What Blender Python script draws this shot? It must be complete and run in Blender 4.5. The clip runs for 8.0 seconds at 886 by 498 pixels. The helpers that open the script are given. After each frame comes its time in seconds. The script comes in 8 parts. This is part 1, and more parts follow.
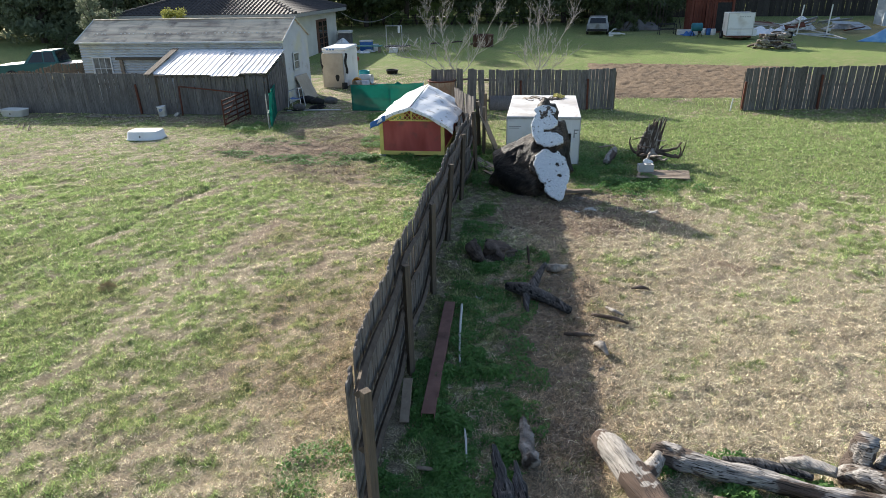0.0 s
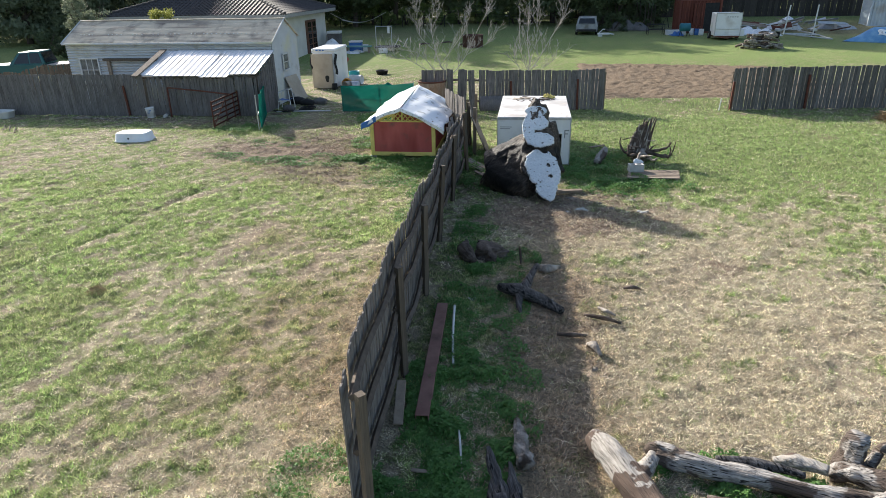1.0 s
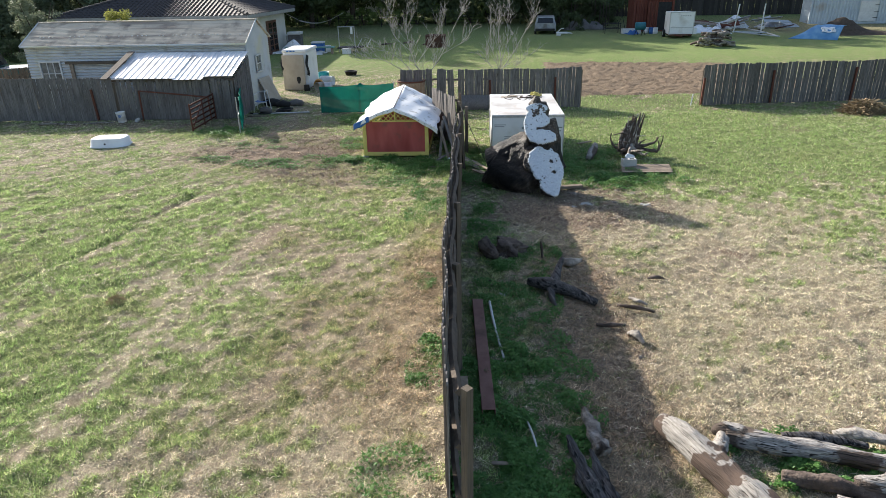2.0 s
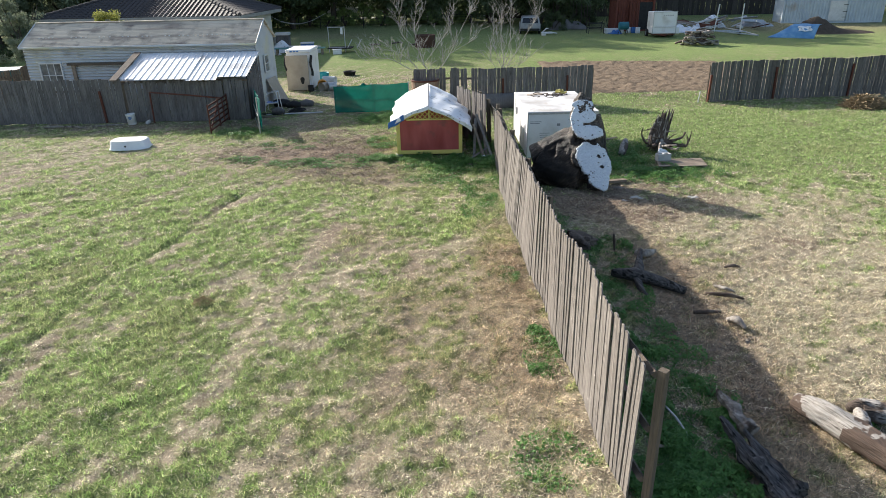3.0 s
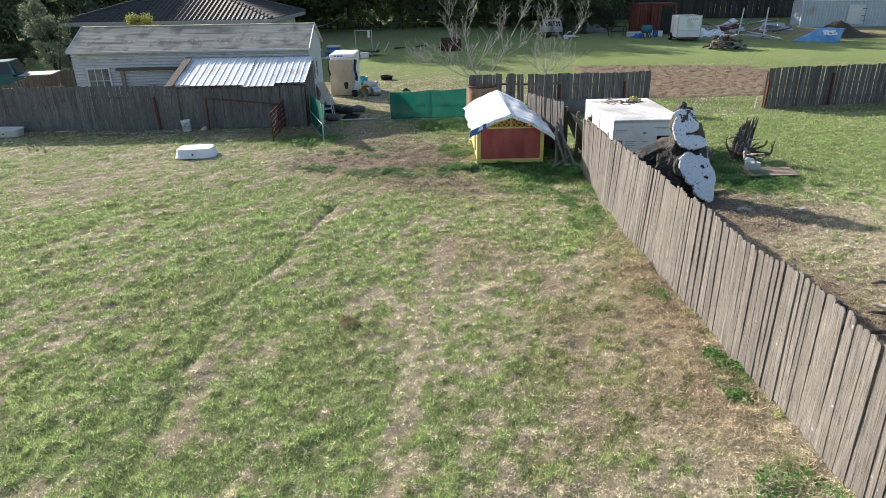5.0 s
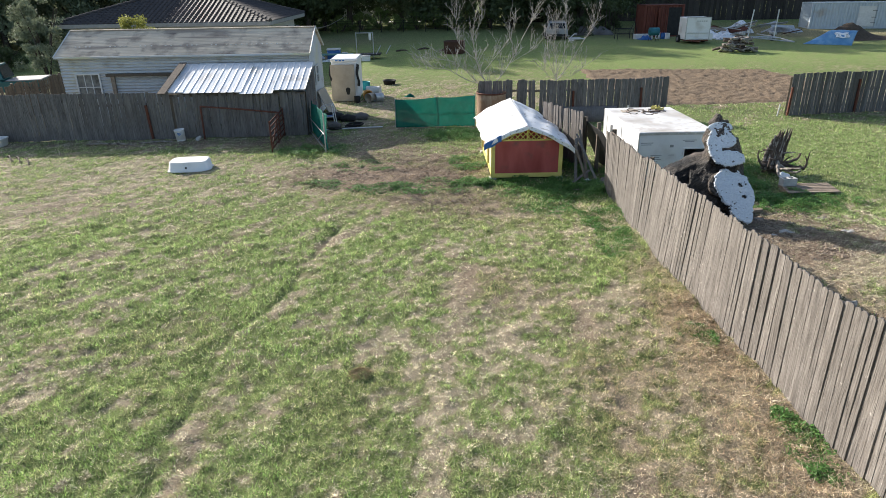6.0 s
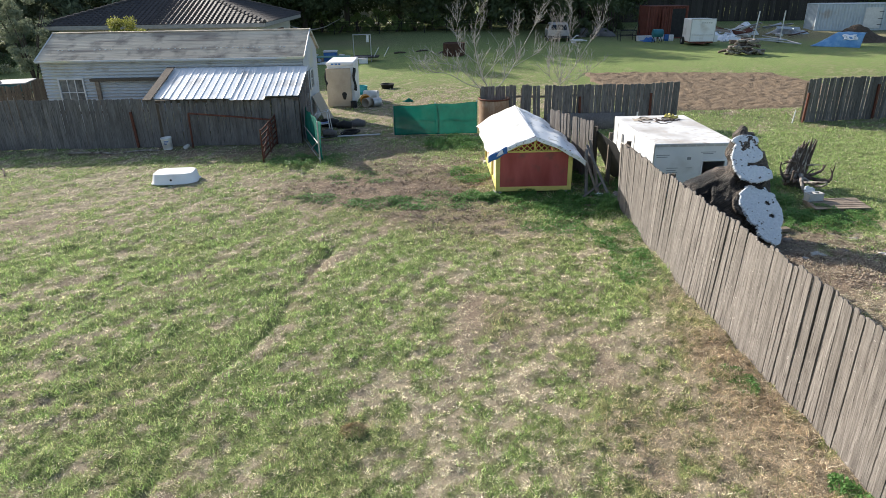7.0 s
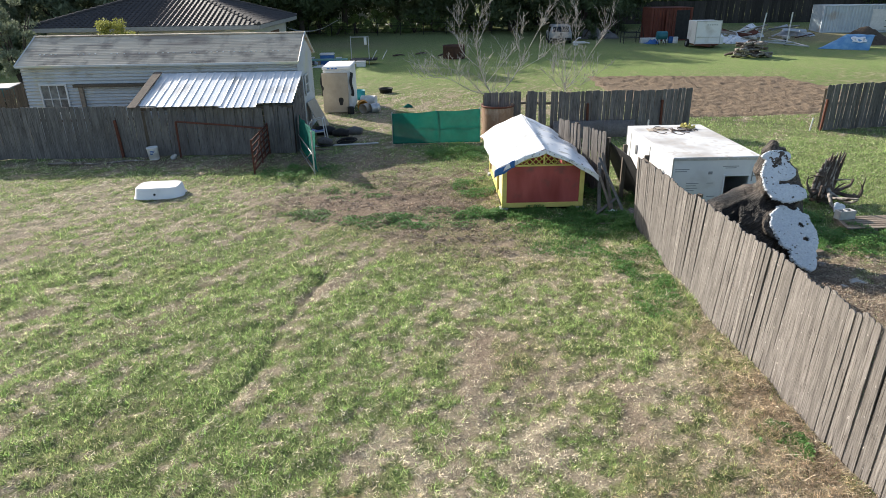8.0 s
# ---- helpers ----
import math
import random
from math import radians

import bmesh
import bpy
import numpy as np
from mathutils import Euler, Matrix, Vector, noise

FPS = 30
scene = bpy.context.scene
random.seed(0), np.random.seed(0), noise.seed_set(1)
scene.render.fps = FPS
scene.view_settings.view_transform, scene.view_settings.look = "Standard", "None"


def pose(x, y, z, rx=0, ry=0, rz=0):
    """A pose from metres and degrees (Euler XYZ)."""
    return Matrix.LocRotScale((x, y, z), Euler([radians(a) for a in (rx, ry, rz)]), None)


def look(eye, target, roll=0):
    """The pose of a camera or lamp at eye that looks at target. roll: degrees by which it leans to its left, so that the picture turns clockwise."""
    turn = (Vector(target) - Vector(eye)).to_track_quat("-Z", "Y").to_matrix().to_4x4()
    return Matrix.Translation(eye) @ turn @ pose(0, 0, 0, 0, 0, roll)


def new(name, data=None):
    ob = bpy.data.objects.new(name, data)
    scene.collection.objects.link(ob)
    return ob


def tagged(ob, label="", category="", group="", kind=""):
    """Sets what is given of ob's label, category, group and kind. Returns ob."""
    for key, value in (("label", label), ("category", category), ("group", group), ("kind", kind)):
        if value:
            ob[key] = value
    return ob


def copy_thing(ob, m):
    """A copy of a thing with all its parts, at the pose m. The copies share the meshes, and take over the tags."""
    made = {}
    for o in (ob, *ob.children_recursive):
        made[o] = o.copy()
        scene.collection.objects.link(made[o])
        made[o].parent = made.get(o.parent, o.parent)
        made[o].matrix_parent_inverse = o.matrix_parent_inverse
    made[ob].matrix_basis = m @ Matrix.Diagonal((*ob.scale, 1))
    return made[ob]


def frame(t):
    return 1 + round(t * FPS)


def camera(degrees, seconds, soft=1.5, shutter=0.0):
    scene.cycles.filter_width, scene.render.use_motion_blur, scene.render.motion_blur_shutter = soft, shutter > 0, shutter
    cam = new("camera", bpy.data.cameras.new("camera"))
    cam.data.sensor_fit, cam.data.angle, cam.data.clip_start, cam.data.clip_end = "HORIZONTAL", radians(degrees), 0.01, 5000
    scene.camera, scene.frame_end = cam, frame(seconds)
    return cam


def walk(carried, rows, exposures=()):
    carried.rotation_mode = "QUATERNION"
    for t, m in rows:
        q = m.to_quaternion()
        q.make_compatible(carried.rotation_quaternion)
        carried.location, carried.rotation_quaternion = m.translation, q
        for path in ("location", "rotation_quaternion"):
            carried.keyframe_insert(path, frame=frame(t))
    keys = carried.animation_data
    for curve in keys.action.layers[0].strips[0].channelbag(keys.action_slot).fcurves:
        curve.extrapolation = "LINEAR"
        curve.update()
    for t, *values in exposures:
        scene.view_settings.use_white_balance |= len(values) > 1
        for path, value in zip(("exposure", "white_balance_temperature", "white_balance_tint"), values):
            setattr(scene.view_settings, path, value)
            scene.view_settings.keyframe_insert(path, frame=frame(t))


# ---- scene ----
cam = camera(69.8, 8.0, soft=0.6)
METRES, EYE, TILT, LEAN, TURN = 10.4, 5.02, 0.0, 0.0, 8.9
ROWS = [
    (0.0, 0.0, 0.0, 0.0, -0.45, -22.88, 1.08),
    (0.5, 0.0017, 0.0024, 0.0007, -0.8, -22.88, 1.06),
    (1.0, -0.0028, 0.0015, 0.0014, -1.37, -22.88, 1.07),
    (2.5, -0.2377, 0.0065, 0.0021, -8.28, -22.94, 1.08),
    (3.0, -0.3379, 0.0159, -0.001, -9.32, -22.9, 1.05),
    (3.5, -0.4292, 0.0285, -0.0013, -9.94, -22.88, 1.02),
    (4.0, -0.5045, 0.0431, 0.0046, -9.82, -22.84, 0.99),
    (4.5, -0.5566, 0.0577, 0.0108, -9.93, -22.82, 0.94),
    (6.0, -0.5978, 0.2419, 0.0177, -10.21, -22.75, 0.87),
    (6.5, -0.5915, 0.3045, 0.0182, -10.29, -22.73, 0.85),
    (7.0, -0.5848, 0.3599, 0.0186, -10.36, -22.72, 0.82),
    (7.5, -0.5773, 0.4257, 0.0204, -10.42, -22.71, 0.8),
    (8.0, -0.573, 0.4789, 0.0199, -10.5, -22.66, 0.79),
]
walk(cam, [(t, pose(0, 0, EYE, TILT, LEAN, TURN) @ pose(METRES * x, METRES * y, METRES * z, 90 + pitch, roll, yaw)) for t, x, y, z, yaw, pitch, roll in ROWS],
     [(0.0, 0.8), (0.5, 0.87), (1.0, 0.87), (2.5, 0.84), (4.5, 0.76), (6.5, 0.72), (8.0, 0.74)])


# ---- light ----
SUN_FROM = Vector((-1.53, 1.46, 1.0)).normalized()
world = bpy.data.worlds.new("world")
scene.world = world
world.use_nodes = True
wn = world.node_tree.nodes
sky = wn.new("ShaderNodeTexSky")
sky.sky_type = "NISHITA"
sky.sun_disc = False
sky.sun_elevation = math.asin(SUN_FROM.z)
sky.sun_rotation = math.atan2(SUN_FROM.x, SUN_FROM.y)
sky.air_density, sky.dust_density = 1.0, 2.0
world.node_tree.links.new(sky.outputs[0], wn["Background"].inputs[0])
wn["Background"].inputs[1].default_value = 0.125
sun = new("sun", bpy.data.lights.new("sun", "SUN"))
sun.data.energy, sun.data.angle, sun.data.color = 5.0, radians(0.6), (1.0, 0.94, 0.85)
sun.matrix_basis = look((-60, 60, 40), Vector((-60, 60, 40)) - SUN_FROM)

# ---- mesh and object helpers ----
WORLD = {}


class Shape:
    """Vertices and faces gathered for one mesh."""

    def __init__(self):
        self.v, self.f = [], []

    def add(self, vs, fs, m=None):
        n = len(self.v)
        self.v += [tuple(m @ Vector(p)) for p in vs] if m else [tuple(p) for p in vs]
        self.f += [tuple(n + i for i in f) for f in fs]
        return self

    def box(self, lo, hi, c=0.004, m=None):
        """A box from corner lo to corner hi with chamfered edges."""
        lo, hi = [min(a, b) for a, b in zip(lo, hi)], [max(a, b) for a, b in zip(lo, hi)]
        c = min([c] + [(b - a) * 0.45 for a, b in zip(lo, hi)])
        vs, at = [], {}
        for k in range(8):
            s = [(k >> i) & 1 for i in range(3)]
            for ax in range(3):
                at[k, ax] = len(vs)
                vs.append([(hi[i] if s[i] else lo[i]) + (0 if i == ax else (-c if s[i] else c)) for i in range(3)])
        fs = []
        for ax in range(3):
            b, d = (ax + 1) % 3, (ax + 2) % 3
            for side in (0, 1):
                ring = [(side << ax) | (p << b) | (q << d) for p, q in ((0, 0), (1, 0), (1, 1), (0, 1))]
                fs.append([at[k, ax] for k in (ring if side else ring[::-1])])
            for p, q in ((0, 0), (1, 0), (1, 1), (0, 1)):
                k0 = (p << b) | (q << d)
                k1 = k0 | (1 << ax)
                e = [at[k0, b], at[k1, b], at[k1, d], at[k0, d]]
                fs.append(e if p == q else e[::-1])
        for k in range(8):
            e = [at[k, 0], at[k, 1], at[k, 2]]
            fs.append(e if bin(k).count("1") % 2 else e[::-1])
        return self.add(vs, fs, m)

    def tube(self, pts, radii, sides=10, cap=True, wob=0.0, rng=None):
        """A tube along points, with a radius at each."""
        pts = [Vector(p) for p in pts]
        radii = [radii] * len(pts) if isinstance(radii, (int, float)) else radii
        vs, fs = [], []
        ref = Vector((0, 0, 1))
        for i, p in enumerate(pts):
            d = (pts[min(i + 1, len(pts) - 1)] - pts[max(i - 1, 0)]).normalized()
            r = ref if abs(d.dot(ref)) < 0.9 else Vector((1, 0, 0))
            u = d.cross(r).normalized()
            w = d.cross(u)
            for k in range(sides):
                a = 2 * math.pi * k / sides
                rr = radii[i] * (1 + (wob * (rng.random() - 0.5) if rng else 0))
                vs.append(p + u * math.cos(a) * rr + w * math.sin(a) * rr)
            if i:
                for k in range(sides):
                    b, q = (i - 1) * sides, (k + 1) % sides
                    fs.append((b + k, b + q, b + sides + q, b + sides + k))
        if cap:
            fs.append(tuple(range(sides)))
            fs.append(tuple(reversed(range(len(vs) - sides, len(vs)))))
        return self.add(vs, fs)

    def lathe(self, prof, cx, cy, sides=24, z0=0.0, m=None):
        """Profile (r, z) pairs turned round the upright axis."""
        vs, fs = [], []
        for r, z in prof:
            for k in range(sides):
                a = 2 * math.pi * k / sides
                vs.append((cx + r * math.cos(a), cy + r * math.sin(a), z0 + z))
        for i in range(len(prof) - 1):
            for k in range(sides):
                q = (k + 1) % sides
                fs.append((i * sides + k, i * sides + q, (i + 1) * sides + q, (i + 1) * sides + k))
        return self.add(vs, fs, m)

    def sheet(self, a, b, c, nu, nv, f, thick=0.0):
        """A sheet a + u*(b-a) + v*(c-a), moved by f(u, v), with a thickness along its normal."""
        a, b, c = Vector(a), Vector(b), Vector(c)
        n = (b - a).cross(c - a).normalized()
        vs, fs = [], []
        for side in ((0, 1) if thick else (0,)):
            for j in range(nv + 1):
                for i in range(nu + 1):
                    u, v = i / nu, j / nv
                    vs.append(a + (b - a) * u + (c - a) * v + Vector(f(u, v)) - n * thick * side)
        w = nu + 1
        for j in range(nv):
            for i in range(nu):
                q = (j * w + i, j * w + i + 1, (j + 1) * w + i + 1, (j + 1) * w + i)
                fs.append(q)
                if thick:
                    o = w * (nv + 1)
                    fs.append(tuple(o + k for k in reversed(q)))
        if thick:
            o = w * (nv + 1)
            rim = [i for i in range(w)] + [j * w + nu for j in range(1, nv + 1)] + [nv * w + i for i in reversed(range(nu))] + [j * w for j in reversed(range(1, nv))]
            for k, p in enumerate(rim):
                q = rim[(k + 1) % len(rim)]
                fs.append((q, p, o + p, o + q))
        return self.add(vs, fs)

    def mesh(self, name, smooth=False):
        me = bpy.data.meshes.new(name)
        me.from_pydata(self.v, [], self.f)
        me.update()
        if smooth:
            me.shade_smooth()
        return me


def thing(name, x, y, z, label, category, group="", kind=""):
    ob = new(name)
    ob.empty_display_size = 0.2
    ob.matrix_basis = WORLD[ob.name] = Matrix.Translation((x, y, z))
    return tagged(ob, label, category, group, kind)


def attach(ob, parent, m=None):
    m = m or Matrix()
    ob.parent = parent
    ob.matrix_basis = WORLD[parent.name].inverted() @ m
    WORLD[ob.name] = m
    return ob


def part(name, shape, material, parent=None, label="", m=None, smooth=False):
    """One mesh object from a Shape or a mesh, under a thing or a part."""
    me = shape.mesh(name, smooth) if isinstance(shape, Shape) else shape
    if material and not me.materials:
        me.materials.append(material)
    ob = new(name, me)
    WORLD[ob.name] = m or Matrix()
    if parent:
        attach(ob, parent, m)
    elif m:
        ob.matrix_basis = m
    return tagged(ob, label)


def single(name, shape, material, label, category, group="", kind="", m=None, smooth=False):
    """A thing that is one mesh."""
    return tagged(part(name, shape, material, None, label, m, smooth), "", category, group, kind)


def turned(x, y, z=0.0, rz=0.0, rx=0.0, ry=0.0):
    return pose(x, y, z, rx, ry, rz)


# ---- materials ----
def surf(name, cols, scale=3.0, stretch=(1, 1, 1), rough=0.8, bump=0.3, bscale=30.0, metal=0.0, vary=0.0, stain=None, detail=6.0, dist=0.01, gloss=0.3, through_light=0.0, along=None, sheer=0.0, crack=None):
    """A material of two or three colours mixed by noise, with fine relief, random tone per object and stains."""
    ma = bpy.data.materials.new(name)
    ma.use_nodes = True
    nt, n = ma.node_tree, ma.node_tree.nodes
    bs = n["Principled BSDF"]
    lk = nt.links.new
    tc, oi = n.new("ShaderNodeTexCoord"), n.new("ShaderNodeObjectInfo")
    off = n.new("ShaderNodeVectorMath")
    off.operation = "MULTIPLY_ADD"
    off.inputs[1].default_value = (37.0, 23.0, 11.0)
    comb = n.new("ShaderNodeCombineXYZ")
    for i in range(3):
        lk(oi.outputs["Random"], comb.inputs[i])
    lk(comb.outputs[0], off.inputs[0])
    lk(tc.outputs["Object"], off.inputs[2])
    mp = n.new("ShaderNodeMapping")
    mp.inputs["Scale"].default_value = stretch
    if along:
        mp.vector_type = "TEXTURE"
        mp.inputs["Rotation"].default_value = Vector(along).to_track_quat("Z", "Y").to_euler()
        mp.inputs["Scale"].default_value = [1 / q for q in stretch]
    lk(off.outputs[0], mp.inputs[0])
    no = n.new("ShaderNodeTexNoise")
    no.inputs["Scale"].default_value, no.inputs["Detail"].default_value = scale, detail
    no.inputs["Roughness"].default_value = 0.65
    lk(mp.outputs[0], no.inputs["Vector"])
    ramp = n.new("ShaderNodeValToRGB")
    el = ramp.color_ramp.elements
    el[0].position, el[1].position = 0.3, 0.7
    el[0].color, el[1].color = (*cols[0], 1), (*cols[-1], 1)
    if len(cols) > 2:
        el.new(0.5).color = (*cols[1], 1)
    lk(no.outputs[0], ramp.inputs[0])
    out = ramp.outputs[0]
    if stain:
        col, sc, lo, hi = stain
        n2 = n.new("ShaderNodeTexNoise")
        n2.inputs["Scale"].default_value, n2.inputs["Detail"].default_value = sc, 8.0
        lk(off.outputs[0], n2.inputs["Vector"])
        mr = n.new("ShaderNodeMapRange")
        mr.inputs[1].default_value, mr.inputs[2].default_value = lo, hi
        lk(n2.outputs[0], mr.inputs[0])
        mx = n.new("ShaderNodeMix")
        mx.data_type = "RGBA"
        lk(mr.outputs[0], mx.inputs[0])
        lk(out, mx.inputs[6])
        mx.inputs[7].default_value = (*col, 1)
        out = mx.outputs[2]
    if crack:
        col, sc, lo, hi = crack
        n3 = n.new("ShaderNodeTexNoise")
        n3.inputs["Scale"].default_value, n3.inputs["Detail"].default_value = sc, 3.0
        lk(mp.outputs[0], n3.inputs["Vector"])
        mc = n.new("ShaderNodeMapRange")
        mc.inputs[1].default_value, mc.inputs[2].default_value = lo, hi
        lk(n3.outputs[0], mc.inputs[0])
        mk = n.new("ShaderNodeMix")
        mk.data_type = "RGBA"
        lk(mc.outputs[0], mk.inputs[0])
        lk(out, mk.inputs[6])
        mk.inputs[7].default_value = (*col, 1)
        out = mk.outputs[2]
    if vary:
        mr = n.new("ShaderNodeMapRange")
        mr.inputs[3].default_value, mr.inputs[4].default_value = 1 - vary, 1 + vary
        lk(oi.outputs["Random"], mr.inputs[0])
        hs = n.new("ShaderNodeHueSaturation")
        lk(mr.outputs[0], hs.inputs["Value"])
        lk(out, hs.inputs["Color"])
        out = hs.outputs[0]
    lk(out, bs.inputs["Base Color"])
    bs.inputs["Roughness"].default_value, bs.inputs["Metallic"].default_value = rough, metal
    bs.inputs["Specular IOR Level"].default_value = gloss
    if bump:
        nb = n.new("ShaderNodeTexNoise")
        nb.inputs["Scale"].default_value, nb.inputs["Detail"].default_value = bscale, 5.0
        lk(mp.outputs[0], nb.inputs["Vector"])
        bm_ = n.new("ShaderNodeBump")
        bm_.inputs["Strength"].default_value, bm_.inputs["Distance"].default_value = bump, dist
        lk(nb.outputs[0], bm_.inputs["Height"])
        lk(bm_.outputs[0], bs.inputs["Normal"])
    if through_light:
        tr, mixs = n.new("ShaderNodeBsdfTranslucent"), n.new("ShaderNodeMixShader")
        lk(out, tr.inputs[0])
        mixs.inputs[0].default_value = through_light
        lk(bs.outputs[0], mixs.inputs[1])
        lk(tr.outputs[0], mixs.inputs[2])
        lk(mixs.outputs[0], n["Material Output"].inputs[0])
        if sheer:
            ts, m2 = n.new("ShaderNodeBsdfTransparent"), n.new("ShaderNodeMixShader")
            m2.inputs[0].default_value = sheer
            lk(mixs.outputs[0], m2.inputs[1])
            lk(ts.outputs[0], m2.inputs[2])
            lk(m2.outputs[0], n["Material Output"].inputs[0])
    return ma


GRAIN = (14, 14, 0.6)
PALING = surf("weathered_paling", [(0.09, 0.079, 0.071), (0.17, 0.153, 0.14), (0.285, 0.263, 0.244)], 4, GRAIN, 0.85, 0.6, 12, vary=0.17, stain=((0.42, 0.39, 0.36), 13.0, 0.68, 0.74), crack=((0.055, 0.047, 0.041), 6.0, 0.6, 0.68))
PALING_GREY = surf("grey_paling", [(0.085, 0.079, 0.078), (0.155, 0.146, 0.143), (0.24, 0.228, 0.222)], 4, GRAIN, 0.88, 0.5, 12, vary=0.18, stain=((0.09, 0.083, 0.078), 1.2, 0.5, 0.8), crack=((0.04, 0.036, 0.034), 6.0, 0.6, 0.68))
PALING_DARK = surf("dark_grey_paling", [(0.065, 0.061, 0.058), (0.125, 0.119, 0.113), (0.2, 0.19, 0.18)], 4, GRAIN, 0.88, 0.5, 12, vary=0.25, crack=((0.035, 0.032, 0.03), 6.0, 0.6, 0.68))
POST_WOOD = surf("post_timber", [(0.08, 0.065, 0.05), (0.16, 0.13, 0.1)], 4, GRAIN, 0.85, 0.5, 14, vary=0.15)
RAIL_WOOD = surf("rail_timber", [(0.07, 0.055, 0.045), (0.15, 0.12, 0.095)], 4, (2, 2, 2), 0.85, 0.4, 20, vary=0.15)
RUST = surf("rusty_steel", [(0.085, 0.03, 0.02), (0.14, 0.05, 0.032), (0.065, 0.034, 0.028)], 6, (1, 1, 1), 0.75, 0.3, 50, metal=0.2, vary=0.15)
RUST_TANK = surf("rusted_tank", [(0.38, 0.27, 0.195), (0.28, 0.17, 0.11), (0.46, 0.37, 0.29)], 3, (1, 1, 0.4), 0.75, 0.3, 30, metal=0.2)
CLADDING = surf("painted_cladding", [(0.5, 0.52, 0.54), (0.6, 0.615, 0.63)], 1.2, (1, 1, 1), 0.55, 0.1, 20, stain=((0.6, 0.58, 0.43), 0.45, 0.55, 0.68), crack=((0.4, 0.385, 0.37), 2.2, 0.6, 0.75))
SHED_ROOF = surf("stained_roofing", [(0.5, 0.42, 0.33), (0.64, 0.55, 0.44), (0.72, 0.64, 0.52)], 2.2, (0.35, 3, 3), 0.75, 0.15, 25, stain=((0.22, 0.18, 0.155), 1.7, 0.5, 0.72), crack=((0.33, 0.275, 0.23), 1.1, 0.5, 0.64))
WHITE_TOP = surf("weathered_white_top", [(0.6, 0.6, 0.6), (0.74, 0.74, 0.73)], 2, (1, 1, 1), 0.6, 0.1, 15, stain=((0.36, 0.33, 0.3), 0.9, 0.46, 0.7), crack=((0.5, 0.46, 0.42), 5.0, 0.56, 0.68))
MARK_GREY = surf("grey_print", [(0.22, 0.23, 0.24), (0.3, 0.31, 0.32)], 5, rough=0.7, bump=0)
FASCIA_GREY = surf("grey_fascia", [(0.28, 0.27, 0.26), (0.38, 0.37, 0.36)], 3, rough=0.7, bump=0.1)
TARP_SKY = surf("faded_blue_tarpaulin", [(0.07, 0.2, 0.42), (0.13, 0.3, 0.52), (0.3, 0.46, 0.6)], 1.2, rough=0.5, bump=0.4, bscale=6)
TRIM_WHITE = surf("white_trim", [(0.55, 0.55, 0.54), (0.7, 0.7, 0.69)], 3, (1, 1, 1), 0.6, 0.1, 30)
ZINC = surf("zinc_sheet", [(0.6, 0.64, 0.68), (0.72, 0.75, 0.78)], 1.5, (1, 1, 1), 0.5, 0.08, 15, metal=0.2, stain=((0.38, 0.37, 0.35), 1.0, 0.55, 0.75))
WHITE_PANEL = surf("white_panel", [(0.7, 0.71, 0.72), (0.8, 0.8, 0.8)], 1.5, (1, 1, 1), 0.5, 0.05, 15, stain=((0.5, 0.47, 0.43), 0.9, 0.56, 0.75))
RED_BOARD = surf("red_painted_board", [(0.33, 0.075, 0.07), (0.42, 0.105, 0.095)], 3, (1, 1, 0.3), 0.7, 0.15, 25, stain=((0.17, 0.085, 0.075), 2.6, 0.56, 0.74), crack=((0.26, 0.05, 0.045), 1.6, 0.5, 0.7))
YELLOW_WOOD = surf("yellow_painted_wood", [(0.55, 0.47, 0.13), (0.66, 0.58, 0.19)], 5, (1, 1, 1), 0.65, 0.15, 30, stain=((0.32, 0.26, 0.14), 3.0, 0.58, 0.75))
TARP_WHITE = surf("white_tarpaulin", [(0.74, 0.76, 0.79), (0.82, 0.83, 0.84)], 2, (1, 1, 1), 0.45, 0.4, 6, dist=0.02, stain=((0.42, 0.42, 0.41), 4.5, 0.58, 0.68))
TARP_BLUE = surf("blue_tarpaulin", [(0.03, 0.11, 0.33), (0.05, 0.17, 0.45)], 2, (1, 1, 1), 0.45, 0.4, 6)
SHADE_GREEN = surf("green_shade_cloth", [(0.006, 0.17, 0.13), (0.012, 0.23, 0.175)], 3, (1, 1, 1), 0.8, 0.3, 60, through_light=0.45, sheer=0.22)
CHAR = surf("charred_bark", [(0.014, 0.012, 0.011), (0.075, 0.06, 0.049), (0.26, 0.215, 0.175)], 3.0, (9, 9, 0.8), 0.5, 1.0, 6, dist=0.05, along=(1.1, -0.4, 1.2), stain=((0.008, 0.0075, 0.0075), 1.3, 0.44, 0.6))
PAINT_CUT = surf("white_painted_endgrain", [(0.58, 0.63, 0.68), (0.76, 0.8, 0.83)], 9, (2, 1, 3), 0.7, 0.9, 14, dist=0.025, crack=((0.13, 0.125, 0.12), 7.0, 0.645, 0.68))
LOG_WOOD = surf("bleached_log", [(0.1, 0.088, 0.08), (0.28, 0.25, 0.22), (0.52, 0.48, 0.43)], 6, (1, 1, 1), 0.85, 1.0, 18, dist=0.04, stain=((0.06, 0.045, 0.036), 2.6, 0.54, 0.62))
LOG_Y = surf("bleached_log_grain", [(0.17, 0.15, 0.132), (0.38, 0.35, 0.315), (0.52, 0.485, 0.44)], 4, (11, 11, 0.9), 0.85, 1.0, 6, dist=0.03, along=(0.42, -1.0, 0.0), stain=((0.11, 0.077, 0.06), 1.9, 0.5, 0.51), crack=((0.08, 0.066, 0.056), 4.5, 0.63, 0.69))
